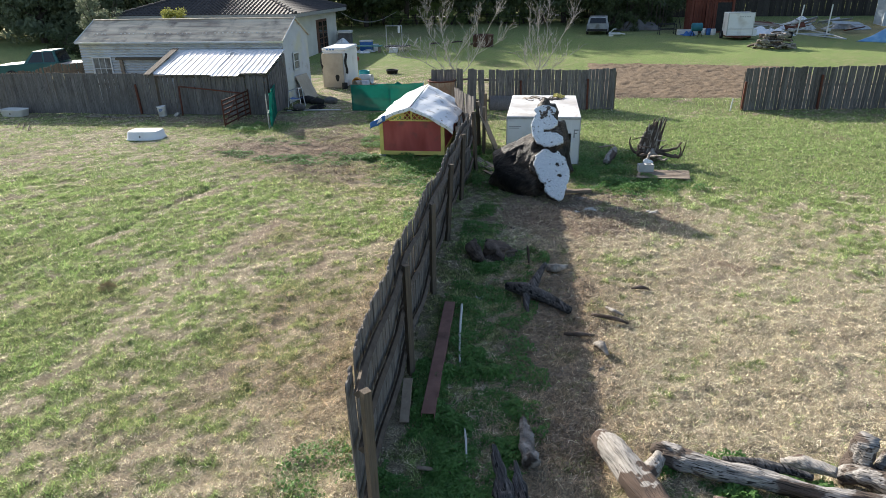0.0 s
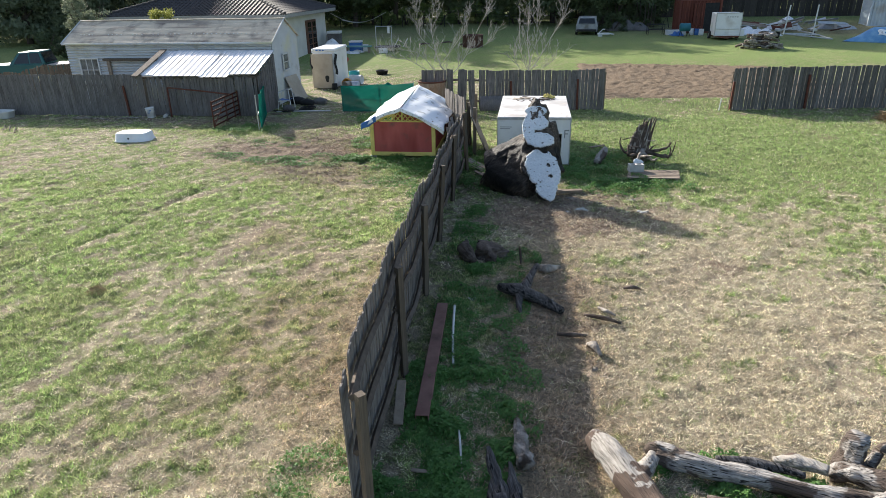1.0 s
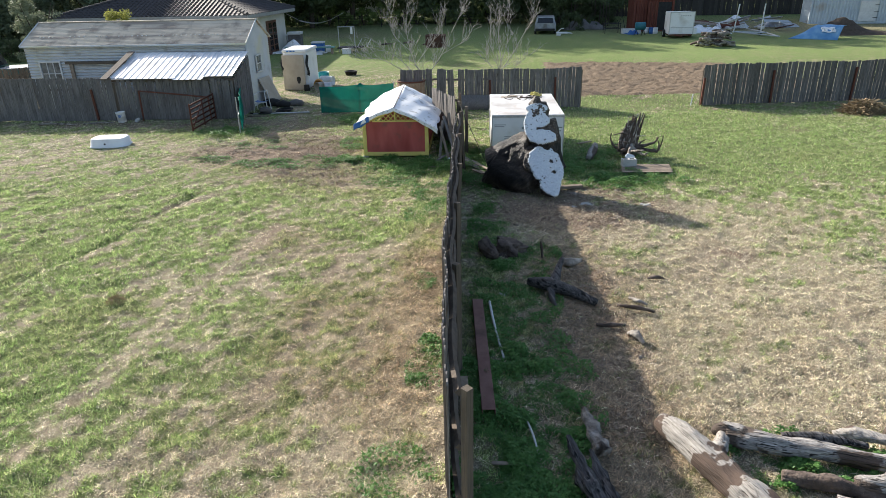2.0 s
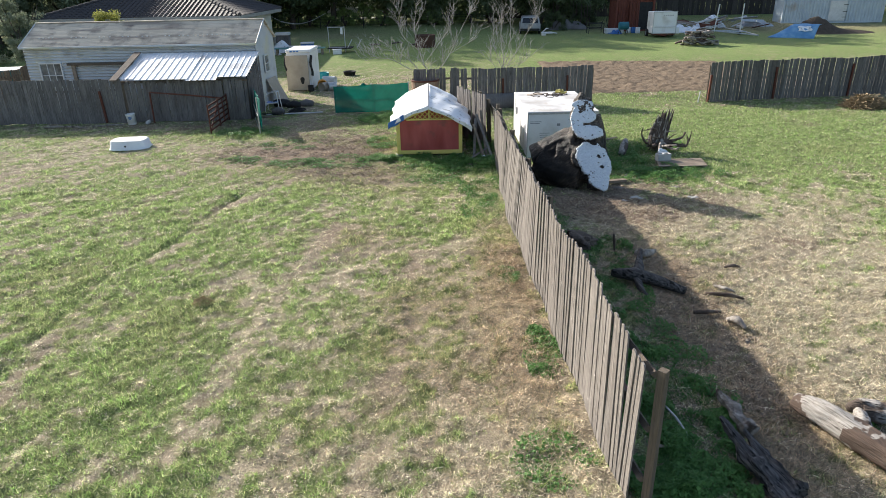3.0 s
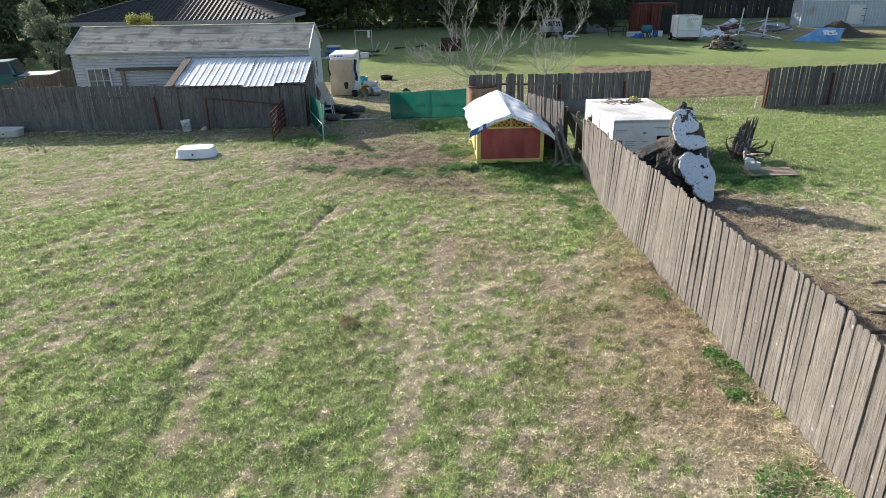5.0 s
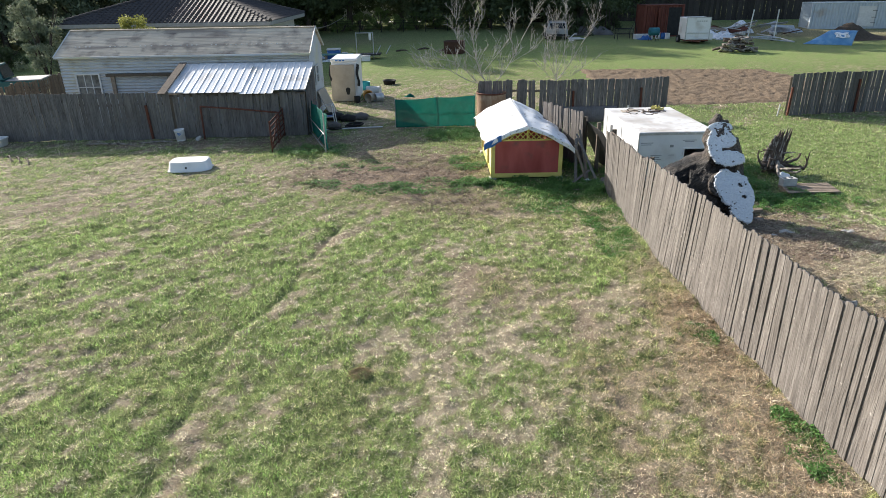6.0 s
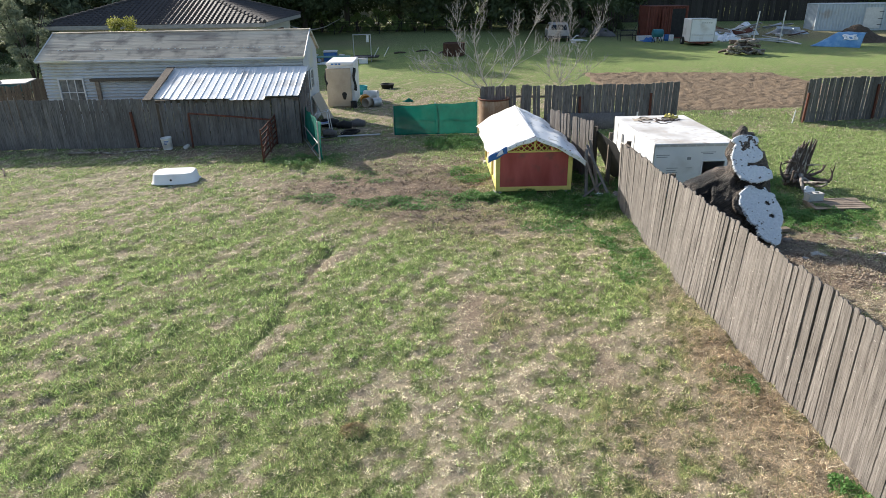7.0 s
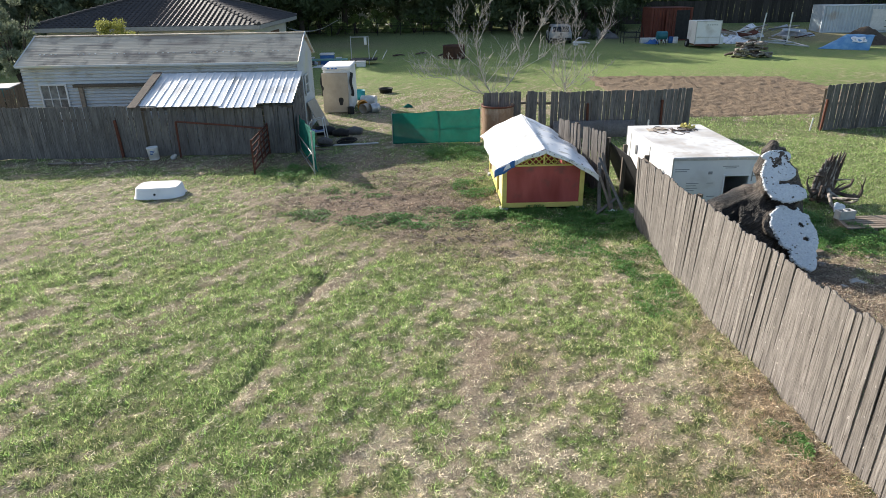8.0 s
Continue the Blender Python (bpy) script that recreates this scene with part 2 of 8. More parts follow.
LOG_X = surf("grey_log_grain", [(0.11, 0.1, 0.093), (0.32, 0.3, 0.28), (0.55, 0.52, 0.485)], 3, (14, 14, 0.8), 0.85, 1.0, 4, dist=0.03, along=(1.0, -0.3, 0.0), stain=((0.11, 0.085, 0.07), 1.7, 0.54, 0.57), crack=((0.03, 0.026, 0.023), 3.5, 0.57, 0.62))
LOG_CHAR = surf("dark_grey_dead_wood", [(0.02, 0.018, 0.018), (0.085, 0.08, 0.08), (0.22, 0.21, 0.205)], 3, (12, 12, 0.8), 0.85, 1.0, 5, dist=0.03, along=(0.35, -1.0, -0.2), crack=((0.008, 0.008, 0.008), 2.5, 0.55, 0.6))
LOG_DARK = surf("dark_rotten_wood", [(0.035, 0.027, 0.022), (0.095, 0.072, 0.06), (0.18, 0.145, 0.12)], 6, (1, 1, 1), 0.85, 0.8, 25, dist=0.03)
ROOF_TILE = surf("dark_roof_tile", [(0.042, 0.039, 0.042), (0.078, 0.072, 0.074)], 4, (1, 1, 1), 0.7, 0.2, 30, vary=0.2, gloss=0.25)
STUCCO = surf("cream_wall", [(0.55, 0.53, 0.48), (0.66, 0.64, 0.6)], 1.0, (1, 1, 1), 0.85, 0.15, 50)
DARK_GLASS = surf("dark_window", [(0.01, 0.012, 0.014), (0.02, 0.023, 0.026)], 1, (1, 1, 1), 0.08, 0, gloss=0.6)
# pale blotches paint the reflected sky and curtains into the glass colour
REFLECT_GLASS = surf("painted_reflection_window", [(0.06, 0.065, 0.065), (0.28, 0.29, 0.28)], 3.5, (1, 1, 1), 0.2, 0, gloss=0.6)
BLACK = surf("black_rubber", [(0.012, 0.012, 0.013), (0.03, 0.03, 0.03)], 5, (1, 1, 1), 0.7, 0.2, 30)
BARK = surf("tree_bark", [(0.05, 0.04, 0.033), (0.12, 0.1, 0.085)], 5, (3, 3, 0.6), 0.9, 0.8, 12, dist=0.03)
TWIG = surf("pale_bare_bark", [(0.26, 0.24, 0.22), (0.52, 0.49, 0.46)], 4, (1, 1, 1), 0.85, 0.3, 40)
LEAF_DARK = surf("dark_foliage", [(0.05, 0.07, 0.033), (0.11, 0.145, 0.064)], 0.6, (1, 1, 1), 0.6, 0, through_light=0.3)
LEAF_LIGHT = surf("light_foliage", [(0.2, 0.22, 0.05), (0.36, 0.36, 0.1)], 2.0, (1, 1, 1), 0.6, 0, through_light=0.35)
SOIL = surf("tilled_soil", [(0.08, 0.055, 0.036), (0.18, 0.13, 0.085), (0.31, 0.24, 0.165)], 13, (1, 1, 1), 0.95, 1.0, 14, dist=0.05)
PLYWOOD = surf("weathered_plywood", [(0.34, 0.29, 0.23), (0.46, 0.4, 0.33)], 2, (1, 1, 1), 0.8, 0.15, 20)
BOARD_WOOD = surf("old_board", [(0.18, 0.14, 0.11), (0.32, 0.26, 0.2)], 3, (3, 3, 3), 0.85, 0.3, 20, vary=0.2)
CONTAINER_RED = surf("rust_red_container", [(0.11, 0.032, 0.022), (0.165, 0.05, 0.033)], 1.5, (1, 1, 1), 0.65, 0.1, 20)
CONTAINER_WHITE = surf("faded_white_container", [(0.42, 0.48, 0.53), (0.52, 0.58, 0.62)], 1.0, (1, 1, 1), 0.6, 0.1, 20, stain=((0.4, 0.36, 0.32), 0.7, 0.6, 0.75))
STEEL = surf("galvanised_steel", [(0.4, 0.41, 0.42), (0.55, 0.56, 0.57)], 5, (1, 1, 1), 0.45, 0.05, 30, metal=0.6)
CONCRETE = surf("concrete", [(0.36, 0.36, 0.35), (0.5, 0.5, 0.49)], 6, (1, 1, 1), 0.9, 0.3, 60)
TEAL = surf("teal_car_paint", [(0.02, 0.1, 0.1), (0.03, 0.13, 0.13)], 2, (1, 1, 1), 0.3, 0, gloss=0.5)
ORANGE = surf("orange_plastic", [(0.62, 0.27, 0.04), (0.7, 0.33, 0.06)], 3, (1, 1, 1), 0.5, 0)


# ---- ground ----
GRIDS = {}


def lattice(x, y, scale, seed):
    """Smooth random values between 0 and 1 over the plan."""
    if seed not in GRIDS:
        GRIDS[seed] = np.random.RandomState(seed).rand(128, 128).astype(np.float32)
    grid = GRIDS[seed]
    u, v = np.asarray(x) * scale + 64.3, np.asarray(y) * scale + 17.7
    i, j = np.floor(u).astype(np.int32), np.floor(v).astype(np.int32)
    fu, fv = (u - i).astype(np.float32), (v - j).astype(np.float32)
    i, j = i & 127, j & 127
    i1, j1 = (i + 1) & 127, (j + 1) & 127
    fu, fv = fu * fu * (3 - 2 * fu), fv * fv * (3 - 2 * fv)
    a, b = grid[i, j], grid[i1, j]
    c, d = grid[i, j1], grid[i1, j1]
    return (a * (1 - fu) + b * fu) * (1 - fv) + (c * (1 - fu) + d * fu) * fv


def fbm(x, y, scale, seed, octaves=4):
    total, amp, norm = 0, 1.0, 0
    for k in range(octaves):
        total, norm = total + amp * lattice(x, y, scale * 2**k, seed + k), norm + amp
        amp *= 0.6
    return total / norm


def rise(x, y):
    """The ground's height: level near by, rising gently far off, with tussocks, hollows and wheel ruts."""
    x, y = np.asarray(x, float), np.asarray(y, float)
    t = np.maximum(y - 38, 0)
    near = np.clip((34 - y) / 12, 0, 1)
    z = 0.028 * np.minimum(t * t / (t + 6 + 1e-6), 60) + 0.05 * (fbm(x, y, 0.35, 3, 3) - 0.5)
    z = z + near * (0.075 * (fbm(x, y, 2.4, 31, 3) - 0.5) + 0.07 * (fbm(x, y, 5.5, 61, 2) - 0.5))
    return z - 0.042 * line(x, y, RUT, 0.08)


def blob(x, y, cx, cy, rx, ry):
    return np.exp(-(((x - cx) / rx) ** 2 + ((y - cy) / ry) ** 2))


def line(x, y, way, width):
    """How near a place lies to a way given as pairs of x and y, 0 to 1."""
    ys, xs = [q for _, q in way], [q for q, _ in way]
    off = x - np.interp(y, ys, xs) + 0.12 * (lattice(x, y, 1.4, 51) - 0.5)
    return np.exp(-((off / width) ** 2)) * (y > ys[0] - 1) * (y < ys[-1]) * (0.35 + 1.3 * lattice(x, y, 0.9, 57))


RUT = [(-9.7, 4.0), (-9.86, 8.6), (-9.9, 9.2), (-9.85, 10.6), (-9.45, 11.4), (-9.22, 12.2), (-9.1, 13.4), (-8.6, 15.7)]
STRAW_WAYS = [[(-6.9, 4.0), (-6.55, 8.1), (-6.35, 10.0), (-5.9, 12.3), (-6.0, 13.1), (-6.6, 15.3)], [(-4.6, 4.0), (-4.3, 6.7), (-3.95, 8.8), (-4.1, 11.5)], [(-9.4, 4.0), (-9.55, 8.6), (-9.5, 10.5), (-8.95, 12.3), (-8.85, 14.4), (-7.6, 16.4), (-6.9, 18.2)], [(-13.6, 5.0), (-12.6, 9.5), (-11.6, 13.0), (-10.2, 17.0)]]
# centre, radii, and how much barer the turf is there
BARE = [(1.2, 14.4, 2.2, 1.5, 1.7), (-7.6, 19.6, 3.0, 1.9, 1.5), (-5.9, 17.3, 1.7, 1.3, 0.8), (-5.4, 12.0, 0.7, 1.1, 0.6), (-16.2, 17.2, 1.6, 0.7, 0.6), (-14.0, 14.0, 0.8, 0.6, 0.5),
        (-12.5, 23.8, 4.5, 1.0, 0.6), (-7.0, 22.6, 2.0, 1.5, 0.7), (0.4, 8.0, 0.8, 2.6, 0.55), (0.4, 13.4, 1.3, 1.0, 0.8), (9.7, 22.4, 1.2, 0.6, 0.6), (3.7, 11.4, 0.5, 0.35, 0.9), (2.6, 10.6, 0.7, 0.5, 0.5), (-17.5, 24.4, 7.0, 0.5, 0.7), (-9.0, 25.5, 1.6, 1.5, 0.6)]
# centre, radii, and how much greener (or, below nought, drier)
LUSH = [(-3.1, 13.3, 0.9, 1.6, 0.07), (-4.6, 9.6, 2.0, 3.5, -0.015), (-7.3, 14.0, 1.3, 1.0, 0.07), (6.0, 21.0, 7.0, 5.0, 0.32), (3.4, 9.3, 4.6, 5.0, -0.16), (6.0, 5.0, 6.0, 3.0, -0.1), (-2.3, 8.5, 0.9, 5.0, -0.08),
        (-3.5, 5.2, 2.0, 1.8, -0.03), (-6.6, 6.4, 2.2, 2.0, 0.05), (-1.2, 8.0, 0.6, 5.0, 0.15), (-3.8, 17.8, 2.0, 0.9, 0.2), (-11.0, 22.5, 1.6, 0.8, 0.2), (-5.8, 24.3, 1.6, 1.2, 0.2), (2.5, 28.5, 6.0, 1.5, 0.2), (-12.0, 11.0, 5.5, 7.0, 0.09), (-11.5, 6.5, 3.0, 2.5, 0.07), (3.5, 46, 30, 9, 0.1)]


def cover(x, y):
    """Greenness, bareness and rustiness of the turf over the plan, each 0 to 1."""
    u, v = 0.57 * x + 0.82 * y, -0.82 * x + 0.57 * y
    m = 0.15 * fbm(x, y, 0.4, 11, 3) + 0.2 * fbm(x, y, 1.9, 31, 3) + 0.33 * fbm(x, y, 5.0, 61, 2) + 0.32 * fbm(u * 0.4, v * 2.0, 1.7, 41, 4) + 0.5 * (fbm(x, y, 9.0, 151, 3) - 0.5) + 0.02
    for cx, cy, rx, ry, a in LUSH:
        m = m + a * blob(x, y, cx, cy, rx, ry)
    bare, broken = 1.0 * (fbm(x, y, 0.8, 71, 4) - 0.66), 0.35 + 1.2 * fbm(x, y, 1.6, 81, 3)
    for cx, cy, rx, ry, a in BARE:
        bare = bare + a * blob(x, y, cx, cy, rx, ry) * broken
    for way in STRAW_WAYS:
        on = line(x, y, way, 0.2)
        m, bare = m - 0.1 * on, bare + 0.35 * on
    m = m + 0.09 * line(x + 0.22, y, RUT, 0.16)
    green = np.clip((m - 0.4) / 0.24, 0.03, 0.97)
    bare = np.clip(bare - 0.3 * (green - 0.5), 0, 1)
    rusty = np.clip(blob(x, y, -2.3, 9.0, 0.8, 4.8) * 0.75 + blob(x, y, -3.2, 7.5, 1.3, 3.0) * 0.3 + blob(x, y, -5.4, 12.0, 0.8, 1.2) * 0.6 + blob(x, y, -7.2, 19.6, 3.0, 1.9) * 0.7 + blob(x, y, -5.6, 17.0, 2.0, 1.6) * 0.5 + blob(x, y, -4.2, 8.0, 0.5, 3.5) * 0.35 + blob(x, y, 0.3, 8.5, 1.0, 6.0) * 1.1 + 0.9 * (fbm(x, y, 0.6, 131, 3) - 0.55), 0, 1)
    return green, bare, rusty


def turf_material(name, blades):
    ma = bpy.data.materials.new(name)
    ma.use_nodes = True
    nt, n = ma.node_tree, ma.node_tree.nodes
    lk, bs = nt.links.new, n["Principled BSDF"]
    at = n.new("ShaderNodeAttribute")
    at.attribute_name = "tone"
    sep = n.new("ShaderNodeSeparateColor")
    lk(at.outputs["Color"], sep.inputs[0])
    ramp = n.new("ShaderNodeValToRGB")
    el = ramp.color_ramp.elements
    el[0].position, el[1].position = 0.18, 0.85
    # ground darker than the blades: shade in the gaps is put into its colour
    el[0].color, el[1].color = ((0.78, 0.7, 0.56, 1), (0.265, 0.4, 0.125, 1)) if blades else ((0.28, 0.235, 0.17, 1), (0.14, 0.17, 0.068, 1))
    el.new(0.5).color = (0.45, 0.47, 0.24, 1) if blades else (0.18, 0.17, 0.095, 1)
    lk(sep.outputs[0], ramp.inputs[0])
    out = ramp.outputs[0]
    if blades:
        mr = n.new("ShaderNodeMapRange")
        # wide value range puts sunlit and shaded contrast into the blade colour
        mr.inputs[3].default_value, mr.inputs[4].default_value = 0.22, 2.1
        rust = n.new("ShaderNodeMix")
        rust.data_type = "RGBA"
        lk(sep.outputs[1], rust.inputs[0])
        lk(out, rust.inputs[6])
        rust.inputs[7].default_value = (0.42, 0.31, 0.21, 1)
        out = rust.outputs[2]
        lk(sep.outputs[2], mr.inputs[0])
        hs = n.new("ShaderNodeHueSaturation")
        lk(mr.outputs[0], hs.inputs["Value"])
        lk(out, hs.inputs["Color"])
        out = hs.outputs[0]
        tr, mixs = n.new("ShaderNodeBsdfTranslucent"), n.new("ShaderNodeMixShader")
        lk(out, tr.inputs[0])
        mixs.inputs[0].default_value = 0.36
        lk(bs.outputs[0], mixs.inputs[1])
        lk(tr.outputs[0], mixs.inputs[2])
        lk(mixs.outputs[0], n["Material Output"].inputs[0])
    else:
        tc = n.new("ShaderNodeTexCoord")
        no, nb = n.new("ShaderNodeTexNoise"), n.new("ShaderNodeTexNoise")
        no.inputs["Scale"].default_value, no.inputs["Detail"].default_value, no.inputs["Roughness"].default_value = 9.0, 8.0, 0.75
        nb.inputs["Scale"].default_value, nb.inputs["Detail"].default_value = 45.0, 8.0
        lk(tc.outputs["Object"], no.inputs["Vector"])
        lk(tc.outputs["Object"], nb.inputs["Vector"])
        add = n.new("ShaderNodeMath")
        add.operation = "MULTIPLY_ADD"
        add.inputs[1].default_value = 0.9
        sub = n.new("ShaderNodeMath")
        sub.operation = "SUBTRACT"
        sub.inputs[1].default_value = 0.45
        lk(sep.outputs[0], sub.inputs[0])
        lk(no.outputs[0], add.inputs[0])
        lk(sub.outputs[0], add.inputs[2])
        lk(add.outputs[0], ramp.inputs[0])
        soil = n.new("ShaderNodeValToRGB")
        soil.color_ramp.elements[0].color, soil.color_ramp.elements[1].color = (0.085, 0.062, 0.046, 1), (0.31, 0.235, 0.172, 1)
        soil.color_ramp.elements[0].position, soil.color_ramp.elements[1].position = 0.4, 0.6
        sm = n.new("ShaderNodeMath")
        sm.operation = "MULTIPLY_ADD"
        sm.inputs[1].default_value = 0.5
        half_ = n.new("ShaderNodeMath")
        half_.operation = "MULTIPLY"
        half_.inputs[1].default_value = 0.5
        lk(no.outputs[0], half_.inputs[0])
        lk(nb.outputs[0], sm.inputs[0])
        lk(half_.outputs[0], sm.inputs[2])
        lk(sm.outputs[0], soil.inputs[0])
        mx = n.new("ShaderNodeMix")
        mx.data_type = "RGBA"
        lk(sep.outputs[1], mx.inputs[0])
        lk(out, mx.inputs[6])
        lk(soil.outputs[0], mx.inputs[7])
        # close mown lawn beyond the paddock
        lawn = n.new("ShaderNodeMix")
        lawn.data_type, lawn.blend_type = "RGBA", "MULTIPLY"
        lk(sep.outputs[2], lawn.inputs[0])
        lk(mx.outputs[2], lawn.inputs[6])
        lawn.inputs[7].default_value = (1.25, 1.5, 1.15, 1)
        fine = n.new("ShaderNodeTexNoise")
        fine.inputs["Scale"].default_value, fine.inputs["Detail"].default_value, fine.inputs["Roughness"].default_value = 70.0, 3.0, 0.7
        lk(tc.outputs["Object"], fine.inputs["Vector"])
        fr_ = n.new("ShaderNodeMapRange")
        for k, q in enumerate((0.36, 0.64, 0.35, 1.65)):
            fr_.inputs[k + 1].default_value = q
        lk(fine.outputs[0], fr_.inputs[0])
        fh = n.new("ShaderNodeHueSaturation")
        lk(fr_.outputs[0], fh.inputs["Value"])
        lk(lawn.outputs[2], fh.inputs["Color"])
        out = fh.outputs[0]
        bp = n.new("ShaderNodeBump")
        bp.inputs["Strength"].default_value, bp.inputs["Distance"].default_value = 0.8, 0.02
        lk(nb.outputs[0], bp.inputs["Height"])
        lk(bp.outputs[0], bs.inputs["Normal"])
    lk(out, bs.inputs["Base Color"])
    bs.inputs["Roughness"].default_value, bs.inputs["Specular IOR Level"].default_value = (0.8, 0.15) if blades else (0.9, 0.08)
    return ma


def raw_mesh(name, verts, faces, tone=None):
    """A mesh from arrays: verts (n, 3), faces (m, k), and a tone colour for each vertex."""
    me = bpy.data.meshes.new(name)
    k = faces.shape[1]
    me.vertices.add(len(verts))
    me.vertices.foreach_set("co", verts.astype(np.float32).ravel())
    me.loops.add(faces.size)
    me.loops.foreach_set("vertex_index", faces.astype(np.int32).ravel())
    me.polygons.add(len(faces))
    me.polygons.foreach_set("loop_start", np.arange(0, faces.size, k, dtype=np.int32))
    if tone is not None:
        at = me.attributes.new("tone", "FLOAT_COLOR", "POINT")
        at.data.foreach_set("color", tone.astype(np.float32).ravel())
    me.update(calc_edges=True)
    return me


def steps(lo, mid0, mid1, hi, fine, coarse):
    far = [40, 90, 180, 400, 900, 2000]
    return np.array([lo - f for f in far[::-1]] + list(np.arange(lo, mid0, coarse)) + list(np.arange(mid0, mid1, fine)) + list(np.arange(mid1, hi, coarse)) + [hi + f for f in [0, 10] + far])


gx, gy = steps(-30, -17, 9, 34, 0.11, 0.25), steps(-12, 4, 22, 64, 0.11, 0.25)
mx_, my_ = np.meshgrid(gx, gy)
gv = np.stack([mx_, my_, rise(mx_, my_)], -1).reshape(-1, 3)
w_ = len(gx)
gi = (np.arange(len(gy) - 1)[:, None] * w_ + np.arange(w_ - 1)).ravel()
gf = np.stack([gi, gi + 1, gi + 1 + w_, gi + w_], -1)
gr, ba, _ = cover(gv[:, 0], gv[:, 1])
TURF, BLADE = turf_material("turf", False), turf_material("grass_blade", True)
far_ = np.clip((gv[:, 1] - 36) / 10, 0, 1)
gr = np.clip(gr + (0.62 - gr) * 0.75 * far_, 0, 0.97)
out_ = np.clip(np.maximum.reduce([-8 - gv[:, 1], gv[:, 1] - 60, -27 - gv[:, 0], gv[:, 0] - 30]) / 3, 0, 1)
gr, ba = gr + (0.6 - gr) * out_, ba * (1 - out_)
gm = raw_mesh("ground", gv, gf, np.stack([gr, np.clip(ba * (1 - far_) + 1.1 * blob(gv[:, 0], gv[:, 1], 17, 64, 9, 4.5) + 1.2 * blob(gv[:, 0], gv[:, 1], 30, 61, 9, 5) + 0.9 * blob(gv[:, 0], gv[:, 1], -4, 70, 9, 3.5) + 0.8 * blob(gv[:, 0], gv[:, 1], -14, 61, 6, 4), 0, 1), far_, gr * 0 + 1], -1))
gm.materials.append(TURF)
gm.shade_smooth()
ground = tagged(new("ground", gm), "patchy green and straw-coloured paddock grass with bare soil", "ground", kind="structure")


def blades(zones, seed):
    """Grass as single blades: zones of (x0, x1, y0, y1, number, length, width)."""
    rs = np.random.RandomState(seed)
    vs, tones = [], []
    for x0, x1, y0, y1, count, length, width in zones:
        x, y = rs.uniform(x0, x1, count), rs.uniform(y0, y1, count)
        green, bare, rusty = cover(x, y)
        keep = (rs.rand(count) > np.maximum(bare * 0.55, 0.45 * line(x, y, RUT, 0.05))) & ~((x > -4.8) & (x < -2.9) & (y > 18.9) & (y < 22)) & ~((x > -0.95) & (x < 1.15) & (y > 18.3) & (y < 21.9))
        keep &= ~((x > 2.6) & (x < 14.5) & (y > 30) & (y < 41.5)) & ~((x < -11.3) & (y > 25))
        x, y, green, bare, rusty = (q[keep] for q in (x, y, green, bare, rusty))
        c = len(x)
        g = np.where(rs.rand(c) < (0.05 + 0.72 * green) * (1 - 0.8 * bare), rs.uniform(0.42, 1.0, c), rs.uniform(0.0, 0.4, c))
        tuft = fbm(x, y, 14.0, 301, 3)
        ln = length * np.where(g < 0.41, 0.8, 0.4 + 0.3 * g + 0.8 * np.clip(tuft + green - 0.75, 0, 0.7)) * rs.uniform(0.5, 1.4, c) * (1 - 0.3 * bare)
        lean = np.where(g < 0.41, rs.uniform(1.0, 1.5, c), rs.uniform(0.35, 1.35, c))
        az, tw = rs.uniform(0, 2 * np.pi, c), rs.uniform(0, np.pi, c)
        base = np.stack([x, y, rise(x, y) - 0.003], -1)
        tip = base + (ln * np.stack([np.cos(az) * np.sin(lean), np.sin(az) * np.sin(lean), np.cos(lean) + 0.06], -1).T).T
        side = (0.5 * width * rs.uniform(0.6, 1.5, c) * np.stack([np.cos(tw), np.sin(tw), 0 * tw], -1).T).T
        vs.append(np.stack([base - side, base + side, tip], 1).reshape(-1, 3))
        # third value: brightness by blade and tuft, painting light contrast
        t = np.stack([g, rusty * (rs.rand(c) < 0.8), np.clip(0.42 + (0.75 * rs.rand(c) ** 1.3 + 1.1 * (tuft - 0.5) - 0.3) * np.where(y > 16, 0.65, 1.0), 0, 1), g * 0 + 1], -1)
        tones.append(np.repeat(t, 3, 0))
    v = np.concatenate(vs)
    me = raw_mesh("grass", v, np.arange(len(v)).reshape(-1, 3), np.concatenate(tones))
    me.materials.append(BLADE)
    return me


grass = tagged(new("grass", blades([
    (-16, 9, -7, 4.4, 25000, 0.08, 0.022), (-14.5, 6.5, 4.4, 9.5, 540000, 0.052, 0.0088), (-18.5, 9.5, 9.5, 16, 520000, 0.06, 0.0118), (-26, 19, 16, 26, 390000, 0.07, 0.0175), (-14, 24, 26, 38, 70000, 0.08, 0.024),
    (-2.9, -1.95, 4.3, 17, 18000, 0.15, 0.007), (0.2, 6.5, 4.5, 14, 20000, 0.13, 0.007)], 5)),
    "short mown grass, green tufts mixed with dry straw", "grass", kind="stuff")


